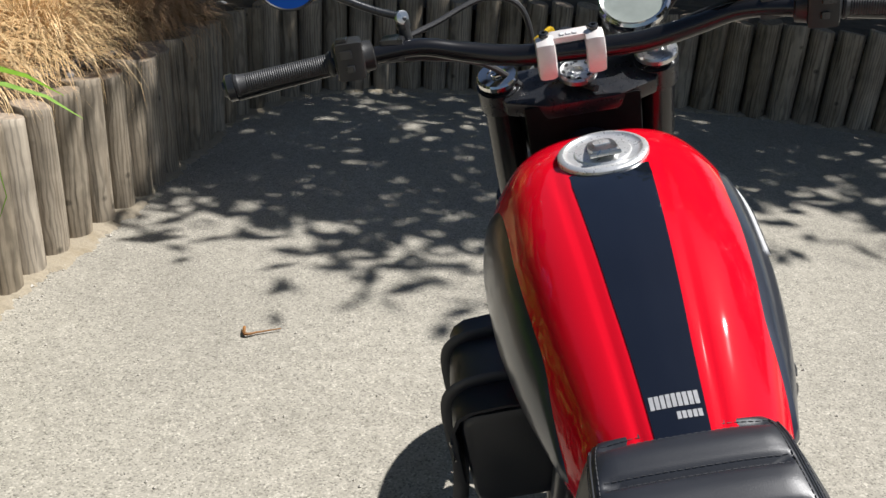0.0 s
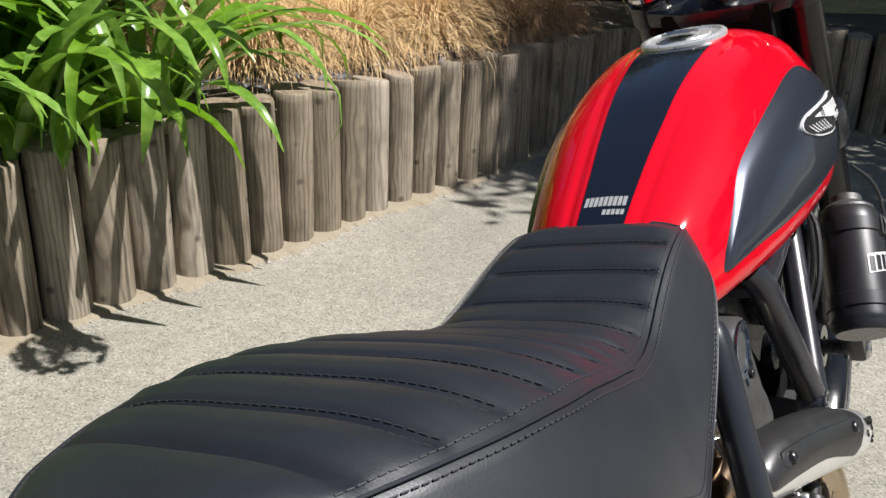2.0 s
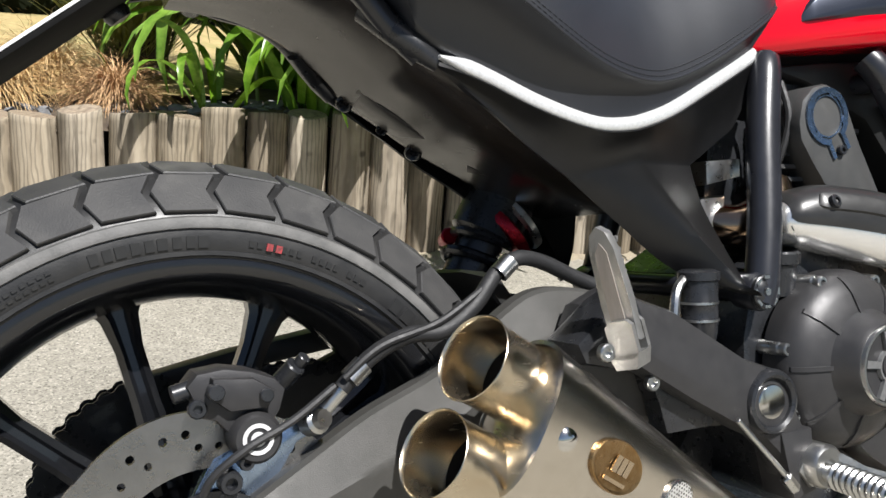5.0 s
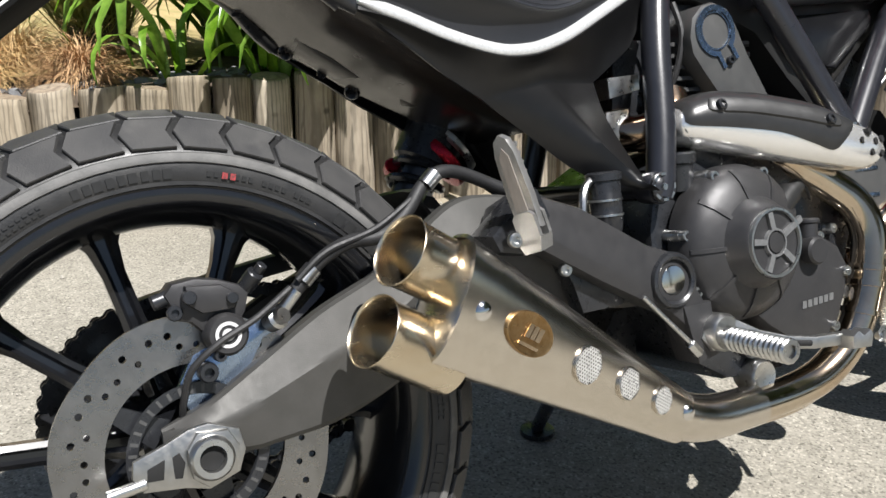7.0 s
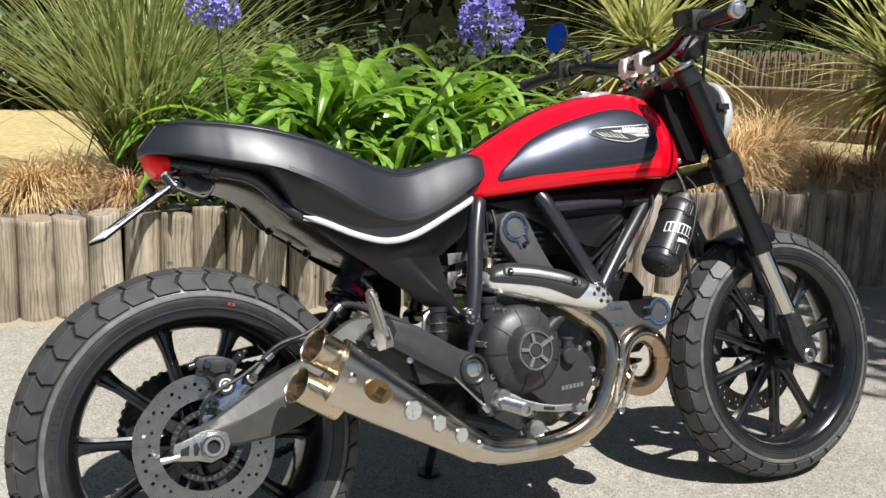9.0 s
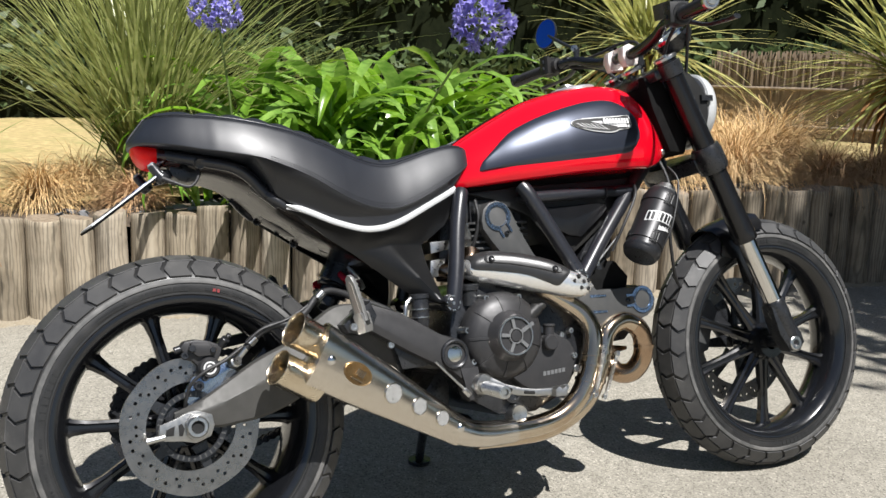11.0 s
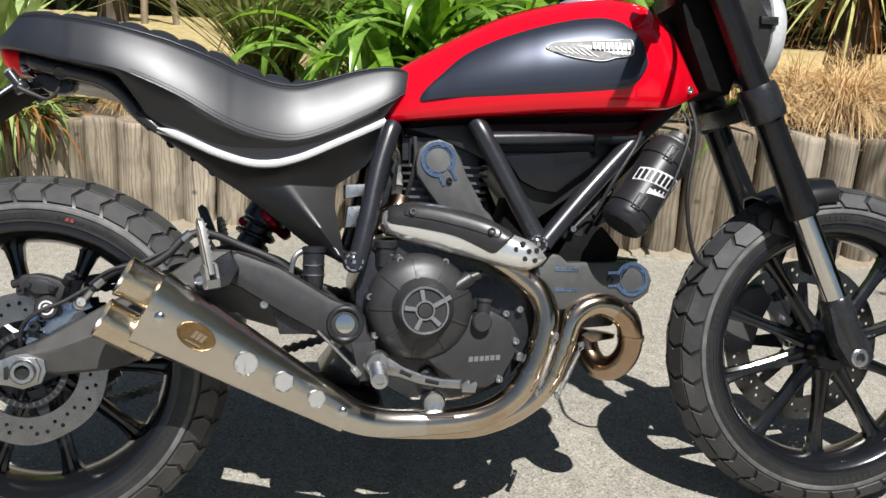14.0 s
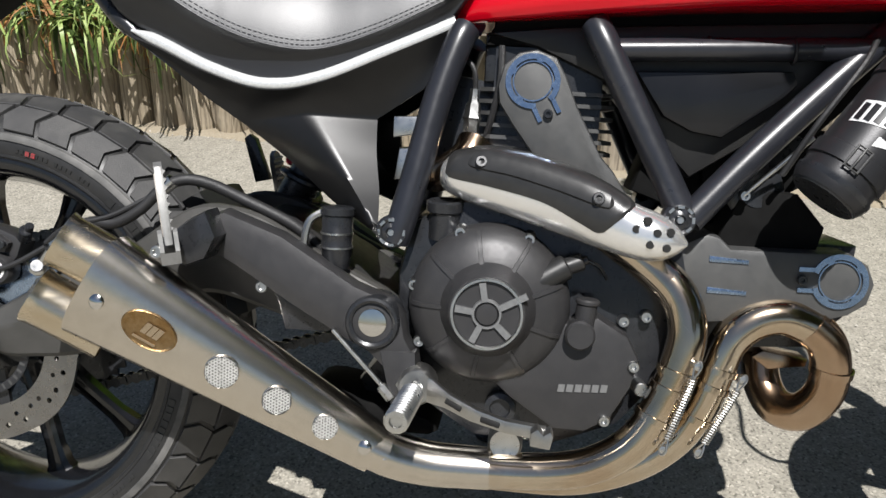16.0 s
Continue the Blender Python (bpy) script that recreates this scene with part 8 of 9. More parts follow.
    part("brake_reservoir", bm, BLACK_SATIN, bike, "small black brake fluid reservoir")
    for z in (0.024, 0.040):
        bm = B()
        lathe(bm, (0.1265, 0.446, 0.443 + z), (0.02, 0.01, 1), [(-0.0012, 0.0176), (-0.001, 0.0188), (0.001, 0.0188), (0.0012, 0.0176)], 26)
        part("reservoir_band", bm, ALU, bike)
    bm = B()
    tube(bm, [(0.132, 0.410, 0.446), (0.134, 0.411, 0.476), (0.132, 0.417, 0.497), (0.126, 0.434, 0.508)], 0.0045, 8)
    part("brake_line", bm, ALU, bike)
    # Rear brake pedal, pushrod, rider's pegs.
    out = Matrix(((1, 0.36, 0, -0.200), (0, 1, 0, 0), (0, 0, 1, 0), (0, 0, 0, 1)))
    bm = B()
    slab(bm, [(0.524, 0.322), (0.531, 0.336), (0.548, 0.342), (0.566, 0.336), (0.588, 0.322), (0.617, 0.3115), (0.648, 0.3055), (0.690, 0.3055), (0.690, 0.291), (0.648, 0.2915), (0.610, 0.297), (0.582, 0.306), (0.560, 0.309), (0.536, 0.306)], 0.166, 0.178, 0.003, out)
    pedal = part("brake_pedal", bm, ALU_CAST, bike, "slotted aluminium brake pedal")
    bm = B()
    for y0, z0, y1, z1 in ((0.582, 0.3155, 0.600, 0.3085), (0.621, 0.3022, 0.642, 0.2990)):
        rod(bm, (0.1745, y0, z0), (0.1745, y1, z1), 0.0050, 10)
    bm.transform(out)
    part("pedal_slot", bm, VOID, pedal)
    bm = B()
    slab(bm, [(0.674, 0.289), (0.694, 0.289), (0.697, 0.303), (0.694, 0.3085), (0.687, 0.303), (0.681, 0.3085), (0.674, 0.303)], 0.172, 0.194, 0.002, out)
    part("pedal_toe", bm, ALU_CAST, pedal)
    bm = B()
    lathe(bm, (0.150, 0.549, 0.325), (1, 0, 0), [(0, 0.021), (0.026, 0.021), (0.030, 0.018), (0.030, 0.008), (0.026, 0.006), (0.026, 0)], 26)
    part("pedal_hub", bm, ALU_CAST, pedal)
    for s in (1, -1):
        bm = B()
        a, b = Vector((s * 0.170, 0.547, 0.321)), Vector((s * 0.268, 0.541, 0.317))
        d = b - a
        rod(bm, a, b, 0.0085, 12)
        foot_peg = part("rider_peg", bm, ALU, bike, "serrated aluminium footpeg")
        for k in range(12):
            bm = B()
            lathe(bm, a + d * (0.22 + 0.78 * k / 11), d, [(-0.0032, 0.007), (-0.003, 0.0115), (-0.001, 0.0135), (0.001, 0.0135), (0.003, 0.0115), (0.0032, 0.007)], 12)
            part("peg_ridge", bm, ALU, foot_peg)
    bm = B()
    rod(bm, (0.165, 0.452, 0.380), (0.165, 0.517, 0.312), 0.0028, 10)
    rod(bm, (0.165, 0.508, 0.320), (0.165, 0.52, 0.306), 0.006, 6)
    part("brake_pushrod", bm, ALU, bike)
    bm = B()
    slab(bm, [(0.505, 0.36), (0.545, 0.36), (0.55, 0.30), (0.52, 0.295)], 0.125, 0.165, 0.004)
    part("peg_bracket", bm, DARK_CAST, bike)
    bm = B()
    slab(bm, [(0.462, 0.290), (0.474, 0.264), (0.53, 0.255), (0.54, 0.35), (0.505, 0.345), (0.485, 0.318)], -0.112, 0.045, 0.006)
    part("engine_lug", bm, BLACK_SATIN, engine)
    # Side stand on the far side.
    bm = B()
    foot = LEAN_BIKE.inverted() @ Vector((-0.335, 0.62, 0.012))
    rod(bm, (-0.13, 0.56, 0.26), foot, 0.011)
    lathe(bm, foot, (LEAN_BIKE.inverted().to_3x3() @ Vector((0, 0, 1))), [(-0.012, 0), (-0.012, 0.028), (-0.004, 0.028), (-0.002, 0.012), (-0.002, 0)], 18)
    part("side_stand", bm, BLACK_SATIN, bike, "black steel side stand")


# ---- front end ----
def fork_at(z, x=0.107, ahead=0.0):
    return Vector((x, 1.153 + (0.995 - z) * 0.444 + ahead, z))


BAR_TURN = Matrix.Translation((0, -0.012, -0.006)) @ Matrix.Translation((0, 1.10, 1.05)) @ Matrix.Rotation(radians(1.8), 4, "Y") @ Matrix.Translation((0, -1.10, -1.05)) @ Matrix.Translation((0, 1.10, 1.0)) @ Matrix.Rotation(radians(-5.5), 4, STEER_AXIS) @ Matrix.Translation((0, -1.10, -1.0))


def make_front():
    for s in (1, -1):
        bm = B()
        a, b = fork_at(1.012, s * 0.107), fork_at(0.315, s * 0.107)
        ax = (b - a).normalized()
        L = (b - a).length

        def down(z):
            return (1.012 - z) / 0.697 * L

        lathe(bm, a, ax, [(0, 0.0), (0, 0.0245), (down(0.80), 0.0265), (down(0.74), 0.0265), (down(0.62), 0.0275), (down(0.60), 0.0290), (down(0.583), 0.0300), (down(0.575), 0.028), (down(0.574), 0.0225)], 30)
        leg = part("fork_tube", bm, FORK_BLACK, bike, "black fork outer tube", STEER)
        bm = B()
        lathe(bm, a, ax, [(down(0.58), 0.0215), (down(0.40), 0.0215)], 28)
        part("fork_stanchion", bm, CHROME, bike, "polished fork stanchion", STEER)
        bm = B()
        lathe(bm, a, ax, [(down(0.425), 0.0225), (down(0.42), 0.026), (down(0.39), 0.0265), (down(0.34), 0.024), (down(0.30), 0.016), (down(0.29), 0.0)], 26)
        slab(bm, [(1.385, 0.41), (1.425, 0.405), (1.475, 0.34), (1.482, 0.315), (1.465, 0.293), (1.435, 0.295), (1.405, 0.34)], s * 0.085, s * 0.125, 0.008)
        part("fork_foot", bm, BLACK_SATIN, bike, "black fork foot", STEER)
        bm = B()
        lathe(bm, (s * 0.120, 1.449, 0.315), (s, 0, 0), [(0, 0.018), (0.008, 0.0175), (0.010, 0.015), (0.010, 0.009), (0.002, 0.008), (0.002, 0)], 26)
        part("axle_end", bm, ALU, bike, "", STEER)
        bm = B()
        lathe(bm, a - ax * 0.001, -ax, [(0, 0.0285), (0.006, 0.0282), (0.0085, 0.026), (0.0085, 0.014), (0.007, 0.013), (0.007, 0.009), (0.012, 0.008), (0.013, 0)], 36)
        part("fork_cap", bm, CHROME if s < 0 else ALU, bike, "bright fork cap", STEER)
        # Clamp rings.
        bm = B()
        lathe(bm, a, ax, [(down(0.806), 0.0265), (down(0.806), 0.033), (down(0.797), 0.036), (down(0.757), 0.037), (down(0.747), 0.033), (down(0.747), 0.0265)], 28)
        part("fork_clamp", bm, BLACK_SATIN, bike, "", STEER)
        bm = B()
        lathe(bm, a, ax, [(down(1.005), 0.024), (down(1.005), 0.030), (down(0.975), 0.030), (down(0.972), 0.024)], 28)
        part("fork_clamp", bm, BLACK_SATIN, bike, "", STEER)
    for z, thick in ((0.992, 0.024), (0.775, 0.034)):
        bm = B()
        c = fork_at(z, 0)
        slab(bm, [(-0.06, -0.045), (-0.04, -0.10), (0.0, -0.118), (0.025, -0.09), (0.03, 0.0), (0.025, 0.09), (0.0, 0.118), (-0.04, 0.10), (-0.06, 0.045)], -thick / 2, thick / 2, 0.005,
             Matrix.Translation(c) @ Matrix.Rotation(radians(24), 4, "X") @ Matrix(((0, 0, 1, 0), (0, 1, 0, 0), (1, 0, 0, 0), (0, 0, 0, 1))))
        part("triple_clamp", bm, BLACK_SATIN, bike, "black fork yoke", STEER)
    bm = B()
    c = Vector((0, 1.124, 1.008))
    lathe(bm, c, STEER_AXIS, [(0, 0.026), (0.006, 0.026), (0.008, 0.023), (0.006, 0.018), (0.006, 0.008), (0.002, 0.006), (0.002, 0)], 30)
    part("stem_nut", bm, ALU, bike, "drilled steering stem nut", STEER)
    bm = B()
    for k in range(8):
        q = c + Matrix.Rotation(k * math.pi / 4, 3, STEER_AXIS) @ Vector((0.019, 0, 0)) + STEER_AXIS * 0.0062
        lathe(bm, q, STEER_AXIS, [(0, 0.003), (0.001, 0.003), (0.001, 0)], 10)
    part("nut_holes", bm, VOID, bike, "", STEER)
    bm = B()
    slab(bm, [(1.100, 0.978), (1.148, 0.985), (1.216, 0.835), (1.205, 0.795), (1.160, 0.80), (1.12, 0.90)], -0.078, 0.078, 0.008)
    part("steering_shroud", bm, HOLDER_BLACK, bike, "black shroud between the fork legs", STEER)
    # Handlebar risers.
    for x in (-0.039, 0.024):
        bm = B()
        slab(bm, [(1.086, 1.016), (1.120, 1.020), (1.126, 1.046), (1.118, 1.064), (1.098, 1.071), (1.080, 1.062), (1.076, 1.040)], x - 0.0125, x + 0.0125, 0.007)
        part("riser", bm, RISER_PALE, bike, "silver handlebar riser clamp", STEER)
        bm = B()
        bolt(bm, (x, 1.098, 1.070), (0, -0.3, 1), 0.0065, 0.006)
        part("riser_bolt", bm, BLACK_SATIN, bike, "", STEER)
    bm = B()
    block(bm, (-0.0075, 1.104, 1.065), (0.05, 0.022, 0.008), 0.003, (12, 0, 0))
    part("riser_bridge", bm, RISER_PALE, bike, "", STEER)
    bm = B()
    for i in range(3):
        block(bm, (-0.0155 + i * 0.008, 1.100, 1.0695), (0.0055, 0.008, 0.001), 0, (12, 0, 0))
    part("riser_print", bm, WHITE_PRINT, bike, "", STEER)
    # Handlebar.
    half = [(0.0, 1.112, 1.052), (0.06, 1.112, 1.052), (0.10, 1.112, 1.056), (0.15, 1.107, 1.068), (0.20, 1.094, 1.082), (0.26, 1.079, 1.081), (0.34, 1.059, 1.073), (0.432, 1.036, 1.064)]
    bm = B()
    tube(bm, [(-x, y, z) for x, y, z in half[::-1]] + half[1:], [0.011] * 3 + [0.0115, 0.013] + [0.0142] * 5 + [0.013, 0.0115] + [0.011] * 3, 16)
    part("handlebar", bm, FORK_BLACK, bike, "wide black handlebar", BAR_TURN)
    for s in (1, -1):
        a, b = Vector((s * 0.310, 1.0665, 1.080)), Vector((s * 0.432, 1.036, 1.072))
        ax = b - a
        L = ax.length
        bm = B()
        prof = [(0, 0.012), (0, 0.0158), (0.003, 0.0165), (0.006, 0.0145)]
        for k in range(38):
            prof += [(0.008 + k * 0.0028, 0.0132), (0.0092 + k * 0.0028, 0.0138)]
        prof += [(L - 0.006, 0.0140), (L - 0.004, 0.0156), (L, 0.0156), (L, 0.01)]
        lathe(bm, a, ax, prof, 24)
        part("grip", bm, SOFT_RUBBER, bike, "ribbed black rubber grip", BAR_TURN)
        bm = B()
        lathe(bm, b, ax, [(0, 0.010), (0.001, 0.0175), (0.010, 0.0175), (0.012, 0.015), (0.012, 0.011), (0.016, 0.010), (0.018, 0)], 24)
        part("bar_end", bm, BLACK_SATIN if s < 0 else ALU, bike, "bar-end weight", BAR_TURN)
        # Switch cluster.
        bm = B()
        lathe(bm, Vector((s * 0.308, 1.067, 1.080)), (-s, 0.25, 0.06), [(0, 0.0), (0, 0.021), (0.004, 0.0245), (0.026, 0.0245), (0.03, 0.021), (0.05, 0.019), (0.052, 0.012)], 20)
        block(bm, (s * 0.287, 1.065, 1.084), (0.036, 0.045, 0.046), 0.006, (0, 0, -s * 12))
        cluster = part("switch_housing", bm, BLACK_PLASTIC, bike, "black handlebar switch housing", BAR_TURN)
        bm = B()
        block(bm, (s * 0.287, 1.042, 1.094), (0.016, 0.006, 0.010), 0.002)
        block(bm, (s * 0.283, 1.042, 1.076), (0.010, 0.008, 0.008), 0.002)
        block(bm, (s * 0.292, 1.057, 1.109), (0.014, 0.014, 0.006), 0.002)
        part("switch_button", bm, BLACK_SATIN, cluster, "", BAR_TURN)
        # Lever and perch.
        bm = B()
        block(bm, (s * 0.235, 1.098, 1.084), (0.032, 0.036, 0.028), 0.005)
        tube(bm, [(s * 0.225, 1.112, 1.084), (s * 0.25, 1.125, 1.078), (s * 0.30, 1.13, 1.060), (s * 0.37, 1.122, 1.052), (s * 0.42, 1.112, 1.048)], [0.008, 0.008, 0.0065, 0.006, 0.0075], 10, flat=0.7)
        part("lever", bm, BLACK_SATIN, bike, "black brake lever" if s > 0 else "black clutch lever", BAR_TURN)
        if s > 0:
            bm = B()
            block(bm, (0.19, 1.118, 1.118), (0.06, 0.045, 0.035), 0.005, (8, 0, 10))
            part("master_cylinder", bm, BLACK_SATIN, bike, "black brake fluid reservoir", BAR_TURN)
    # Mirror on the left.
    bm = B()
    lathe(bm, (-0.211, 1.116, 1.072), (-0.02, 0.05, 1), [(0, 0.012), (0.016, 0.012), (0.018, 0.009), (0.040, 0.008), (0.045, 0.0095), (0.056, 0.0095), (0.060, 0.006), (0.060, 0)], 18)
    tube(bm, [(-0.213, 1.121, 1.129), (-0.245, 1.120, 1.144), (-0.290, 1.118, 1.172), (-0.332, 1.117, 1.200)], 0.0052, 10)
    part("mirror_stem", bm, BLACK_SATIN, bike, "black mirror stem")
    bm = B()
    lathe(bm, (-0.212, 1.114, 1.129), (0.55, -0.8, 0.1), [(0, 0.0095), (0.004, 0.009), (0.005, 0.006), (0.004, 0.0)], 18)
    part("mirror_joint", bm, ALU, bike)
    bm = B()
    ax = Vector((0.18, -1, 0.1)).normalized()
    spot = Vector((-0.341, 1.113, 1.208))
    lathe(bm, spot, ax, [(-0.014, 0), (-0.013, 0.025), (-0.006, 0.040), (0.0, 0.043), (0.002, 0.041), (0.001, 0.0395)], 36)
    part("mirror_shell", bm, BLACK_SATIN, bike, "round black mirror shell")
    bm = B()
    lathe(bm, spot, ax, [(0.001, 0.0398), (0.0013, 0)], 36)
    part("mirror_glass", bm, MIRROR_BLUE, bike, "blue tinted mirror glass")
    # Round gauge, key and cables.
    bm = B()
    c, ax = Vector((0.089, 1.180, 1.079)), Vector((-0.05, -0.62, 0.78)).normalized()
    lathe(bm, c, ax, [(-0.045, 0), (-0.04, 0.03), (-0.02, 0.046), (0.0, 0.048), (0.0, 0.043)], 40)
    part("gauge", bm, BLACK_SATIN, bike, "round instrument in a bright bezel", STEER)
    bm = B()
    lathe(bm, c, ax, [(-0.004, 0.0485), (0.004, 0.0485), (0.007, 0.045), (0.005, 0.041), (0.0, 0.040)], 40)
    part("gauge_bezel", bm, CHROME, bike, "", STEER)
    bm = B()
    lathe(bm, c, ax, [(0.0015, 0.0405), (0.002, 0)], 40)
    part("gauge_face", bm, DIAL, bike, "", STEER)
    bm = B()
    block(bm, (-0.035, 1.165, 1.055), (0.03, 0.012, 0.012), 0.003, (0, -25, 20))
    part("key_tag", bm, YELLOW, bike, "yellow key tag", STEER)
    bm = B()
    rod(bm, (-0.01, 1.16, 1.02), (-0.008, 1.15, 1.062), 0.013)
    part("ignition_lock", bm, BLACK_SATIN, bike, "", STEER)
    for pts in ([(-0.24, 1.11, 1.09), (-0.18, 1.15, 1.10), (-0.11, 1.19, 1.115), (-0.06, 1.20, 1.09), (-0.05, 1.19, 1.0), (-0.04, 1.16, 0.9)], [(0.22, 1.12, 1.10), (0.17, 1.17, 1.10), (0.10, 1.21, 1.0), (0.07, 1.21, 0.88), (0.05, 1.19, 0.80)],
                [(-0.27, 1.08, 1.08), (-0.2, 1.10, 1.07), (-0.12, 1.13, 1.04), (-0.06, 1.15, 0.98)], [(0.27, 1.08, 1.08), (0.2, 1.11, 1.07), (0.12, 1.14, 1.04), (0.06, 1.16, 0.97)]):
        bm = B()
        tube(bm, pts, 0.0042, 8)
        part("control_cable", bm, SOFT_RUBBER, bike, "", STEER)
    # Headlamp.
    c, ax = Vector((0, 1.236, 0.914)), Vector((0, 1, -0.10)).normalized()
    bm = B()
    lathe(bm, c, ax, [(-0.07, 0), (-0.068, 0.03), (-0.05, 0.062), (-0.02, 0.083), (0.02, 0.090), (0.045, 0.090)], 44)
    part("headlamp_shell", bm, BLACK_SATIN, bike, "round black headlamp shell", STEER)
    bm = B()
    lathe(bm, c, ax, [(0.036, 0.0885), (0.039, 0.0945), (0.052, 0.0950), (0.064, 0.0905), (0.068, 0.086), (0.066, 0.083), (0.060, 0.082)], 48)
    part("headlamp_rim", bm, SILVER_PAINT, bike, "pale silver headlamp rim", STEER)
    bm = B()
    lathe(bm, c, ax, [(0.062, 0.0835), (0.076, 0.070), (0.085, 0.045), (0.089, 0)], 44)
    part("headlamp_glass", bm, LAMP_GLASS, bike, "", STEER)
    for s in (1, -1):
        bm = B()
        slab(bm, [(1.172, 0.992), (1.200, 0.995), (1.232, 0.975), (1.262, 0.935), (1.268, 0.895), (1.258, 0.855), (1.236, 0.846), (1.215, 0.862), (1.198, 0.90), (1.185, 0.95)], s * 0.089, s * 0.097, 0.003, smooth=3)
        part("headlamp_bracket", bm, BLACK_PLASTIC, bike, "black headlamp bracket", STEER)
        bm = B()
        block(bm, (s * 0.098, 1.262, 0.925), (0.014, 0.034, 0.015), 0.004)
        part("bracket_pad", bm, BLACK_SATIN, bike, "", STEER)
    # Short mudguard.
    bm = B()
    rows = []
    for k in range(21):
        a = radians(92 + 26 * k / 20)
        rows.append([Vector((x, 1.447 + (0.331 + dz) * math.cos(a), 0.315 + (0.331 + dz) * math.sin(a))) for x, dz in ((-0.06, -0.045), (-0.057, -0.022), (-0.04, -0.004), (0, 0.003), (0.04, -0.004), (0.057, -0.022), (0.06, -0.045), (0.056, -0.045), (0.053, -0.024), (0.038, -0.008), (0, -0.001), (-0.038, -0.008), (-0.053, -0.024), (-0.056, -0.045))])
    loft(bm, rows)
    for s in (1, -1):
        slab(bm, [(1.31, 0.59), (1.36, 0.60), (1.40, 0.50), (1.385, 0.46), (1.365, 0.47), (1.35, 0.53), (1.30, 0.54)], s * 0.056, s * 0.062, 0.002)
    part("front_mudguard", bm, FORK_BLACK, bike, "short black front mudguard", STEER)
    # Front disc and caliper on the far side.
    make_disc("front_disc", front, (0, 1.447, 0.315), -0.075, 0.165, 0.118, 0.005, 24, STEER, 0.0, mat=DISC_SHADED)
    for k in range(8):
        bm = B()
        a = 2 * math.pi * k / 8
        d, e = Vector((0, math.cos(a), math.sin(a))), Vector((0, -math.sin(a), math.cos(a)))
        c0 = Vector((-0.078, 1.447, 0.315))
        q = [c0 + d * r + e * w for r, w in ((0.04, -0.016), (0.12, -0.008), (0.12, 0.008), (0.04, 0.016))]
        loft(bm, [q, [t + Vector((0.006, 0, 0)) for t in q]])
        part("carrier_arm", bm, BLACK_SATIN, front, "", STEER)
    bm = B()
    slab(bm, [(1.265, 0.34), (1.285, 0.385), (1.315, 0.42), (1.35, 0.43), (1.37, 0.40), (1.345, 0.35), (1.33, 0.30), (1.29, 0.29)], -0.115, -0.05, 0.008)
    part("front_caliper", bm, MID_CAST, bike, "grey front brake caliper", STEER)
    bm = B()
    rod(bm, (-0.11, 1.447, 0.315), (0.12, 1.447, 0.315), 0.014)
    part("front_axle", bm, BLACK_SATIN, bike, "", STEER)


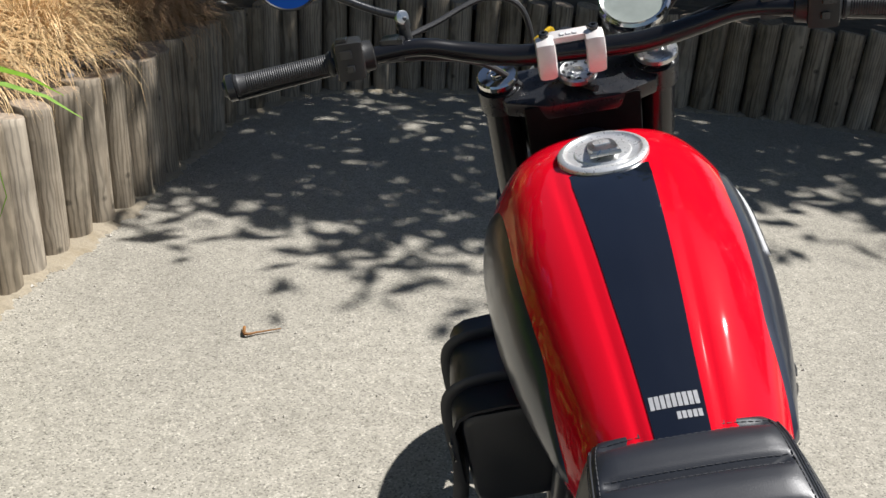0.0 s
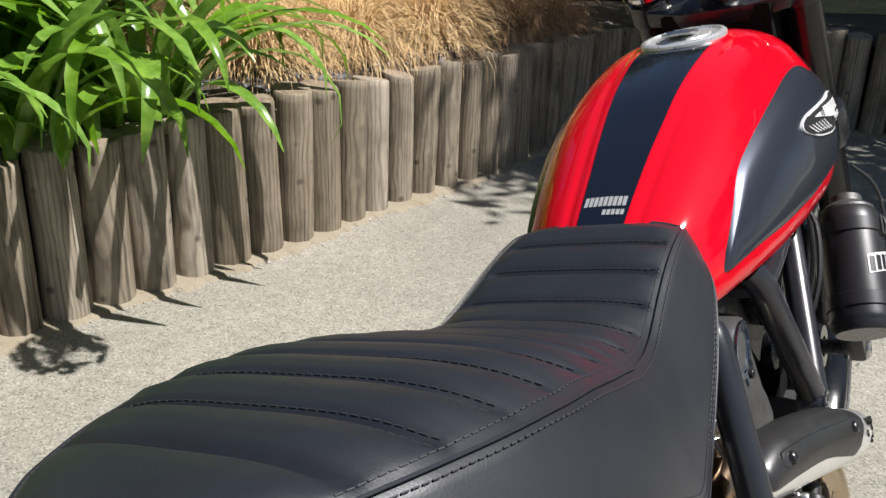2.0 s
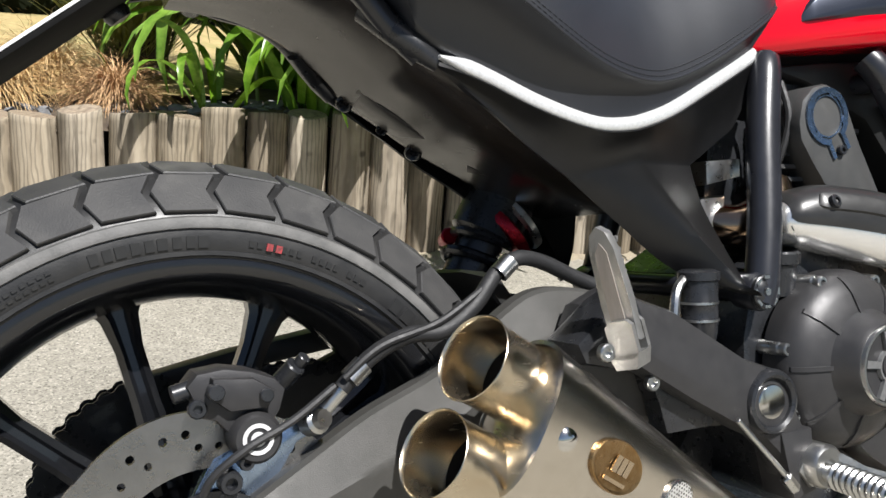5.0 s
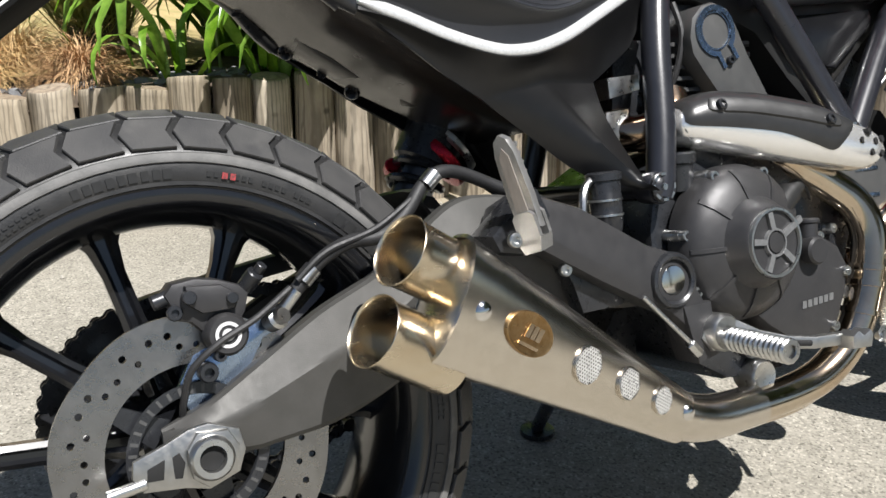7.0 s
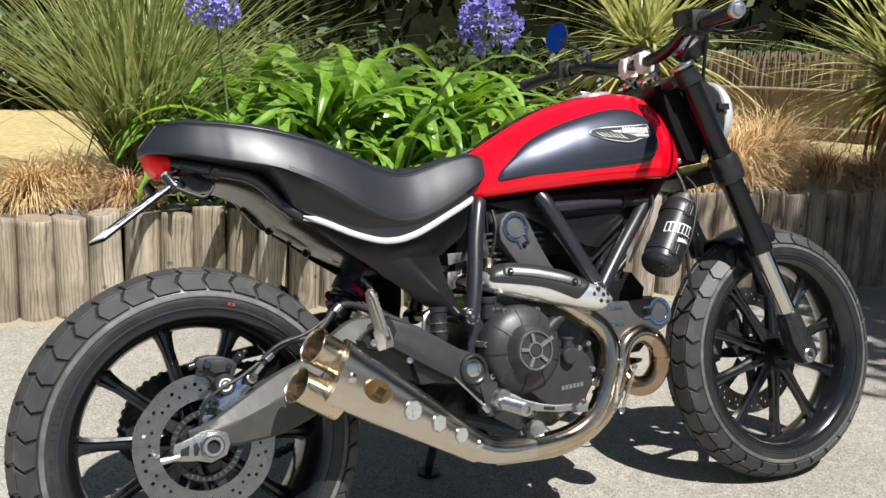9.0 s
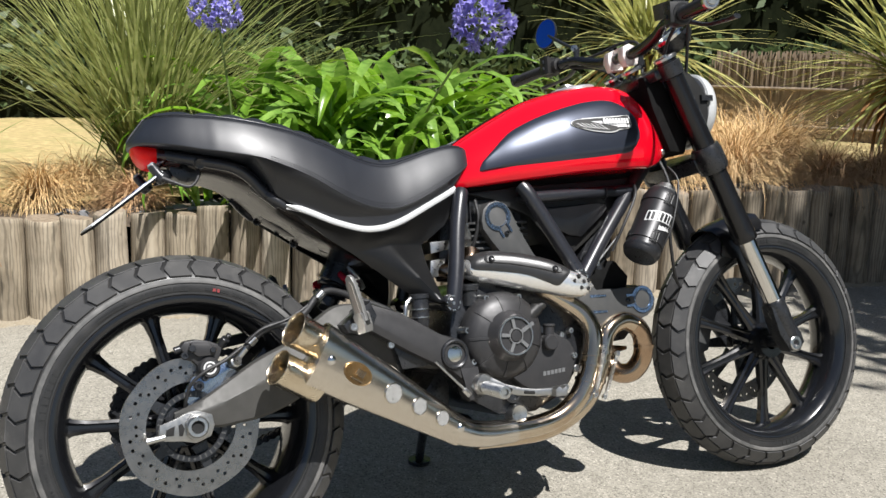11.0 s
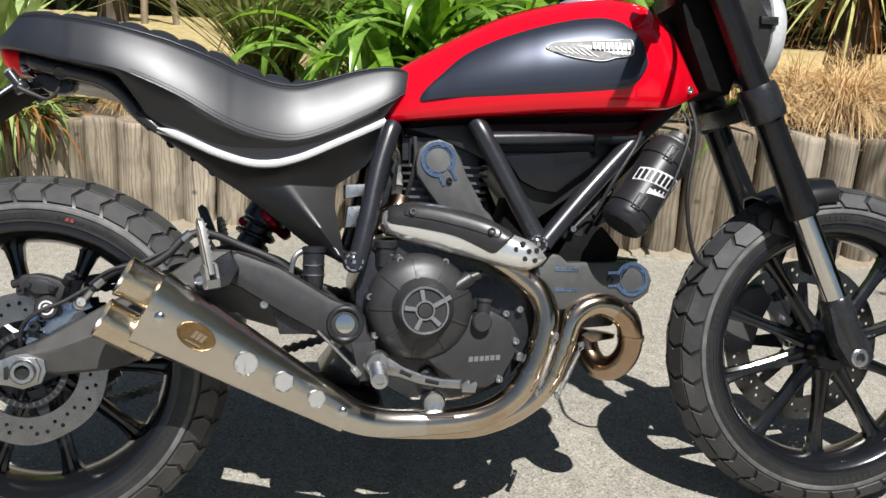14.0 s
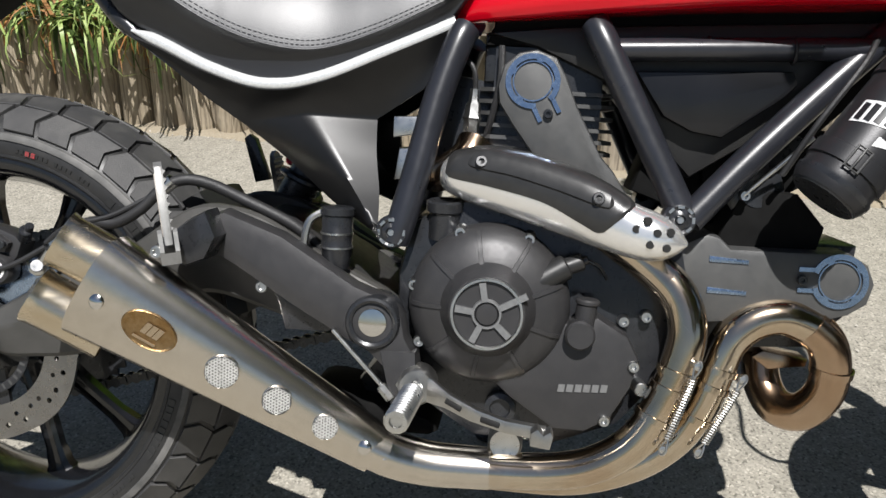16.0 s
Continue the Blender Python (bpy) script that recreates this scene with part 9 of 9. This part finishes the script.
def make_canister():
    """The leather tool flask strapped to the frame's right side."""
    a, b = Vector((0.178, 0.955, 0.553)), Vector((0.155, 1.066, 0.702))
    ax = b - a
    L = ax.length
    flask = thing("tool_flask", "black leather-wrapped cylinder strapped beside the engine", "flask", LEAN_BIKE)
    bm = B()
    lathe(bm, a, ax, [(0.0, 0.0), (0.0, 0.036), (0.008, 0.040), (0.02, 0.0395), (L * 0.80, 0.0395), (L * 0.86, 0.0375), (L * 0.90, 0.033)], 36)
    part("flask_body", bm, FLASK_HIDE, flask)
    bm = B()
    lathe(bm, a, ax, [(-0.002, 0.0), (-0.002, 0.034), (0.004, 0.0375), (0.012, 0.0415), (0.016, 0.0415)], 36)
    part("flask_base", bm, BLACK_SATIN, flask, "glossy black end cap")
    bm = B()
    lathe(bm, a, ax, [(L * 0.885, 0.034), (L * 0.91, 0.0335), (L * 0.94, 0.027), (L * 0.96, 0.021), (L * 1.01, 0.020), (L * 1.02, 0.017), (L * 1.02, 0)], 32)
    part("flask_lid", bm, MID_CAST, flask, "grey screw lid")
    u = ax.normalized()
    for s in (0.20, 0.74):
        bm = B()
        lathe(bm, a + ax * s, u, [(-0.0095, 0.0397), (-0.0085, 0.0418), (0.0085, 0.0418), (0.0095, 0.0397)], 36)
        part("flask_strap", bm, FLASK_HIDE, flask, "glossy black strap")
        bm = B()
        for ang in (-14,):
            d = Matrix.Rotation(radians(ang), 3, u) @ Vector((1, 0, 0))
            d = (d - u * d.dot(u)).normalized()
            e = u.cross(d)
            c = a + ax * s + d * 0.0432
            tube(bm, [c + u * x + e * y for x, y in ((-0.012, -0.0075), (0.012, -0.0075), (0.012, 0.0075), (-0.012, 0.0075))], 0.0015, 8, closed=True, steps=1)
            tube(bm, [c - u * 0.013, c + d * 0.003, c + u * 0.013], 0.0013, 6)
        part("buckle", bm, MID_CAST, flask, "small dark steel buckle")
    # Print, as a pale patch with bars.
    def on(ang, h, lift):
        d = Matrix.Rotation(radians(ang), 3, u) @ Vector((1, 0, 0))
        d = (d - u * d.dot(u)).normalized()
        return a + u * h + d * (0.0395 + lift)

    bm = B()
    for h0, h1, a0, a1 in ((0.078, 0.104, -62, 52), (0.066, 0.077, -12, 52)):
        n = 16
        rows = [[on(a0 + (a1 - a0) * k / n, h + (k / n - 0.5) * 0.02, 0.0007) for h in (h0, h1)] for k in range(n + 1)]
        loft(bm, rows, closed=False)
    part("flask_print", bm, WHITE_PRINT, flask)
    for i in range(8):
        bm = B()
        k0, k1 = -58 + i * 13.4, -58 + i * 13.4 + 9
        rows = [[on(k0 + (k1 - k0) * j / 3, h + ((k0 + 62) / 114 - 0.5) * 0.02, 0.0014) for h in (0.081, 0.101)] for j in range(4)]
        loft(bm, rows, closed=False)
        part("flask_bar", bm, INK, flask)
    for i in range(5):
        bm = B()
        k0, k1 = -9 + i * 12, -9 + i * 12 + 8
        rows = [[on(k0 + (k1 - k0) * j / 3, h + ((k0 + 62) / 114 - 0.5) * 0.02, 0.0014) for h in (0.0685, 0.0755)] for j in range(4)]
        loft(bm, rows, closed=False)
        part("flask_bar", bm, INK, flask)
    bm = B()
    c0 = a + u * 0.02
    tube(bm, [c0 + Vector((0.02, 0.04, 0.0)), c0 + Vector((0.03, 0.065, 0.05)), c0 + Vector((0.02, 0.10, 0.14)), c0 + Vector((-0.01, 0.10, 0.18))], 0.0022, 6)
    part("flask_cord", bm, SOFT_RUBBER, flask)


def make_bag():
    """The leather pouch on the far side, under the tank: a boxy body, a folded flap and two buckled straps."""
    bag = thing("saddle_bag", "small black leather bag with buckled straps under the tank", "bag", LEAN_BIKE)

    def ring(y, x0, x1, z0, z1, n=40, sharp=0.24):
        xc, w, zc, h = (x0 + x1) / 2, (x1 - x0) / 2, (z0 + z1) / 2, (z1 - z0) / 2
        return [Vector((xc + w * math.copysign(abs(math.cos(a)) ** sharp, math.cos(a)), y, zc + h * math.copysign(abs(math.sin(a)) ** sharp, math.sin(a)))) for a in (2 * math.pi * k / n for k in range(n))]

    bm = B()
    loft(bm, [ring(y, -0.228 + d, -0.125, 0.578 + d, 0.716 - d) for y, d in ((0.817, 0.012), (0.819, 0.005), (0.825, 0.001), (0.87, -0.002), (0.92, -0.004), (0.97, -0.002), (1.018, 0.001), (1.025, 0.005), (1.027, 0.012))])
    part("bag_body", bm, LEATHER, bag)
    bm = B()
    rows = []
    for y, d in ((0.812, 0.002), (0.814, 0.0), (0.87, 0.002), (0.92, 0.003), (0.97, 0.002), (1.030, 0.0), (1.032, 0.002)):
        line = [(-0.128, 0.720), (-0.170, 0.7225 + d), (-0.212, 0.720 + d), (-0.228, 0.714), (-0.2345 - d, 0.700), (-0.236 - d, 0.670), (-0.2365 - d, 0.640), (-0.236 - d, 0.622)]
        inner = [(x + 0.0035, z - 0.003) for x, z in line[::-1]]
        rows.append([Vector((x, y, z)) for x, z in line + inner])
    loft(bm, rows)
    part("bag_flap", bm, LEATHER, bag, "folded-over leather flap")
    for y in (0.865, 0.975):
        bm = B()
        tube(bm, [(-0.14, y, 0.7255), (-0.185, y, 0.7275), (-0.222, y, 0.722), (-0.238, y, 0.704), (-0.242, y, 0.66), (-0.2415, y, 0.615), (-0.246, y, 0.585), (-0.252, y - 0.004, 0.560)], 0.0105, 8, flat=0.24, up=(0, 1, 0), steps=4)
        part("bag_strap", bm, LEATHER, bag)
        bm = B()
        tube(bm, [(-0.246, y - 0.014, 0.628), (-0.246, y + 0.014, 0.628), (-0.246, y + 0.014, 0.652), (-0.246, y - 0.014, 0.652)], 0.002, 8, closed=True, steps=1)
        part("buckle", bm, CHROME, bag, "small bright buckle")


make_posts()
make_tank()
make_seat()
make_bodywork()
make_frame()
rear = make_wheel("rear_wheel", "wide rear wheel with ten black spokes", (0, 0, 0.315), 0.088, 0.3125, 0.226, 38, None, radians(31.5))
front = make_wheel("front_wheel", "front wheel with ten black spokes", (0, 1.447, 0.315), 0.056, 0.319, 0.238, 32, STEER, radians(16))
make_swingarm()
make_rear_brake()
make_shock()
make_exhaust()
make_engine()
make_front()
make_canister()
make_bag()
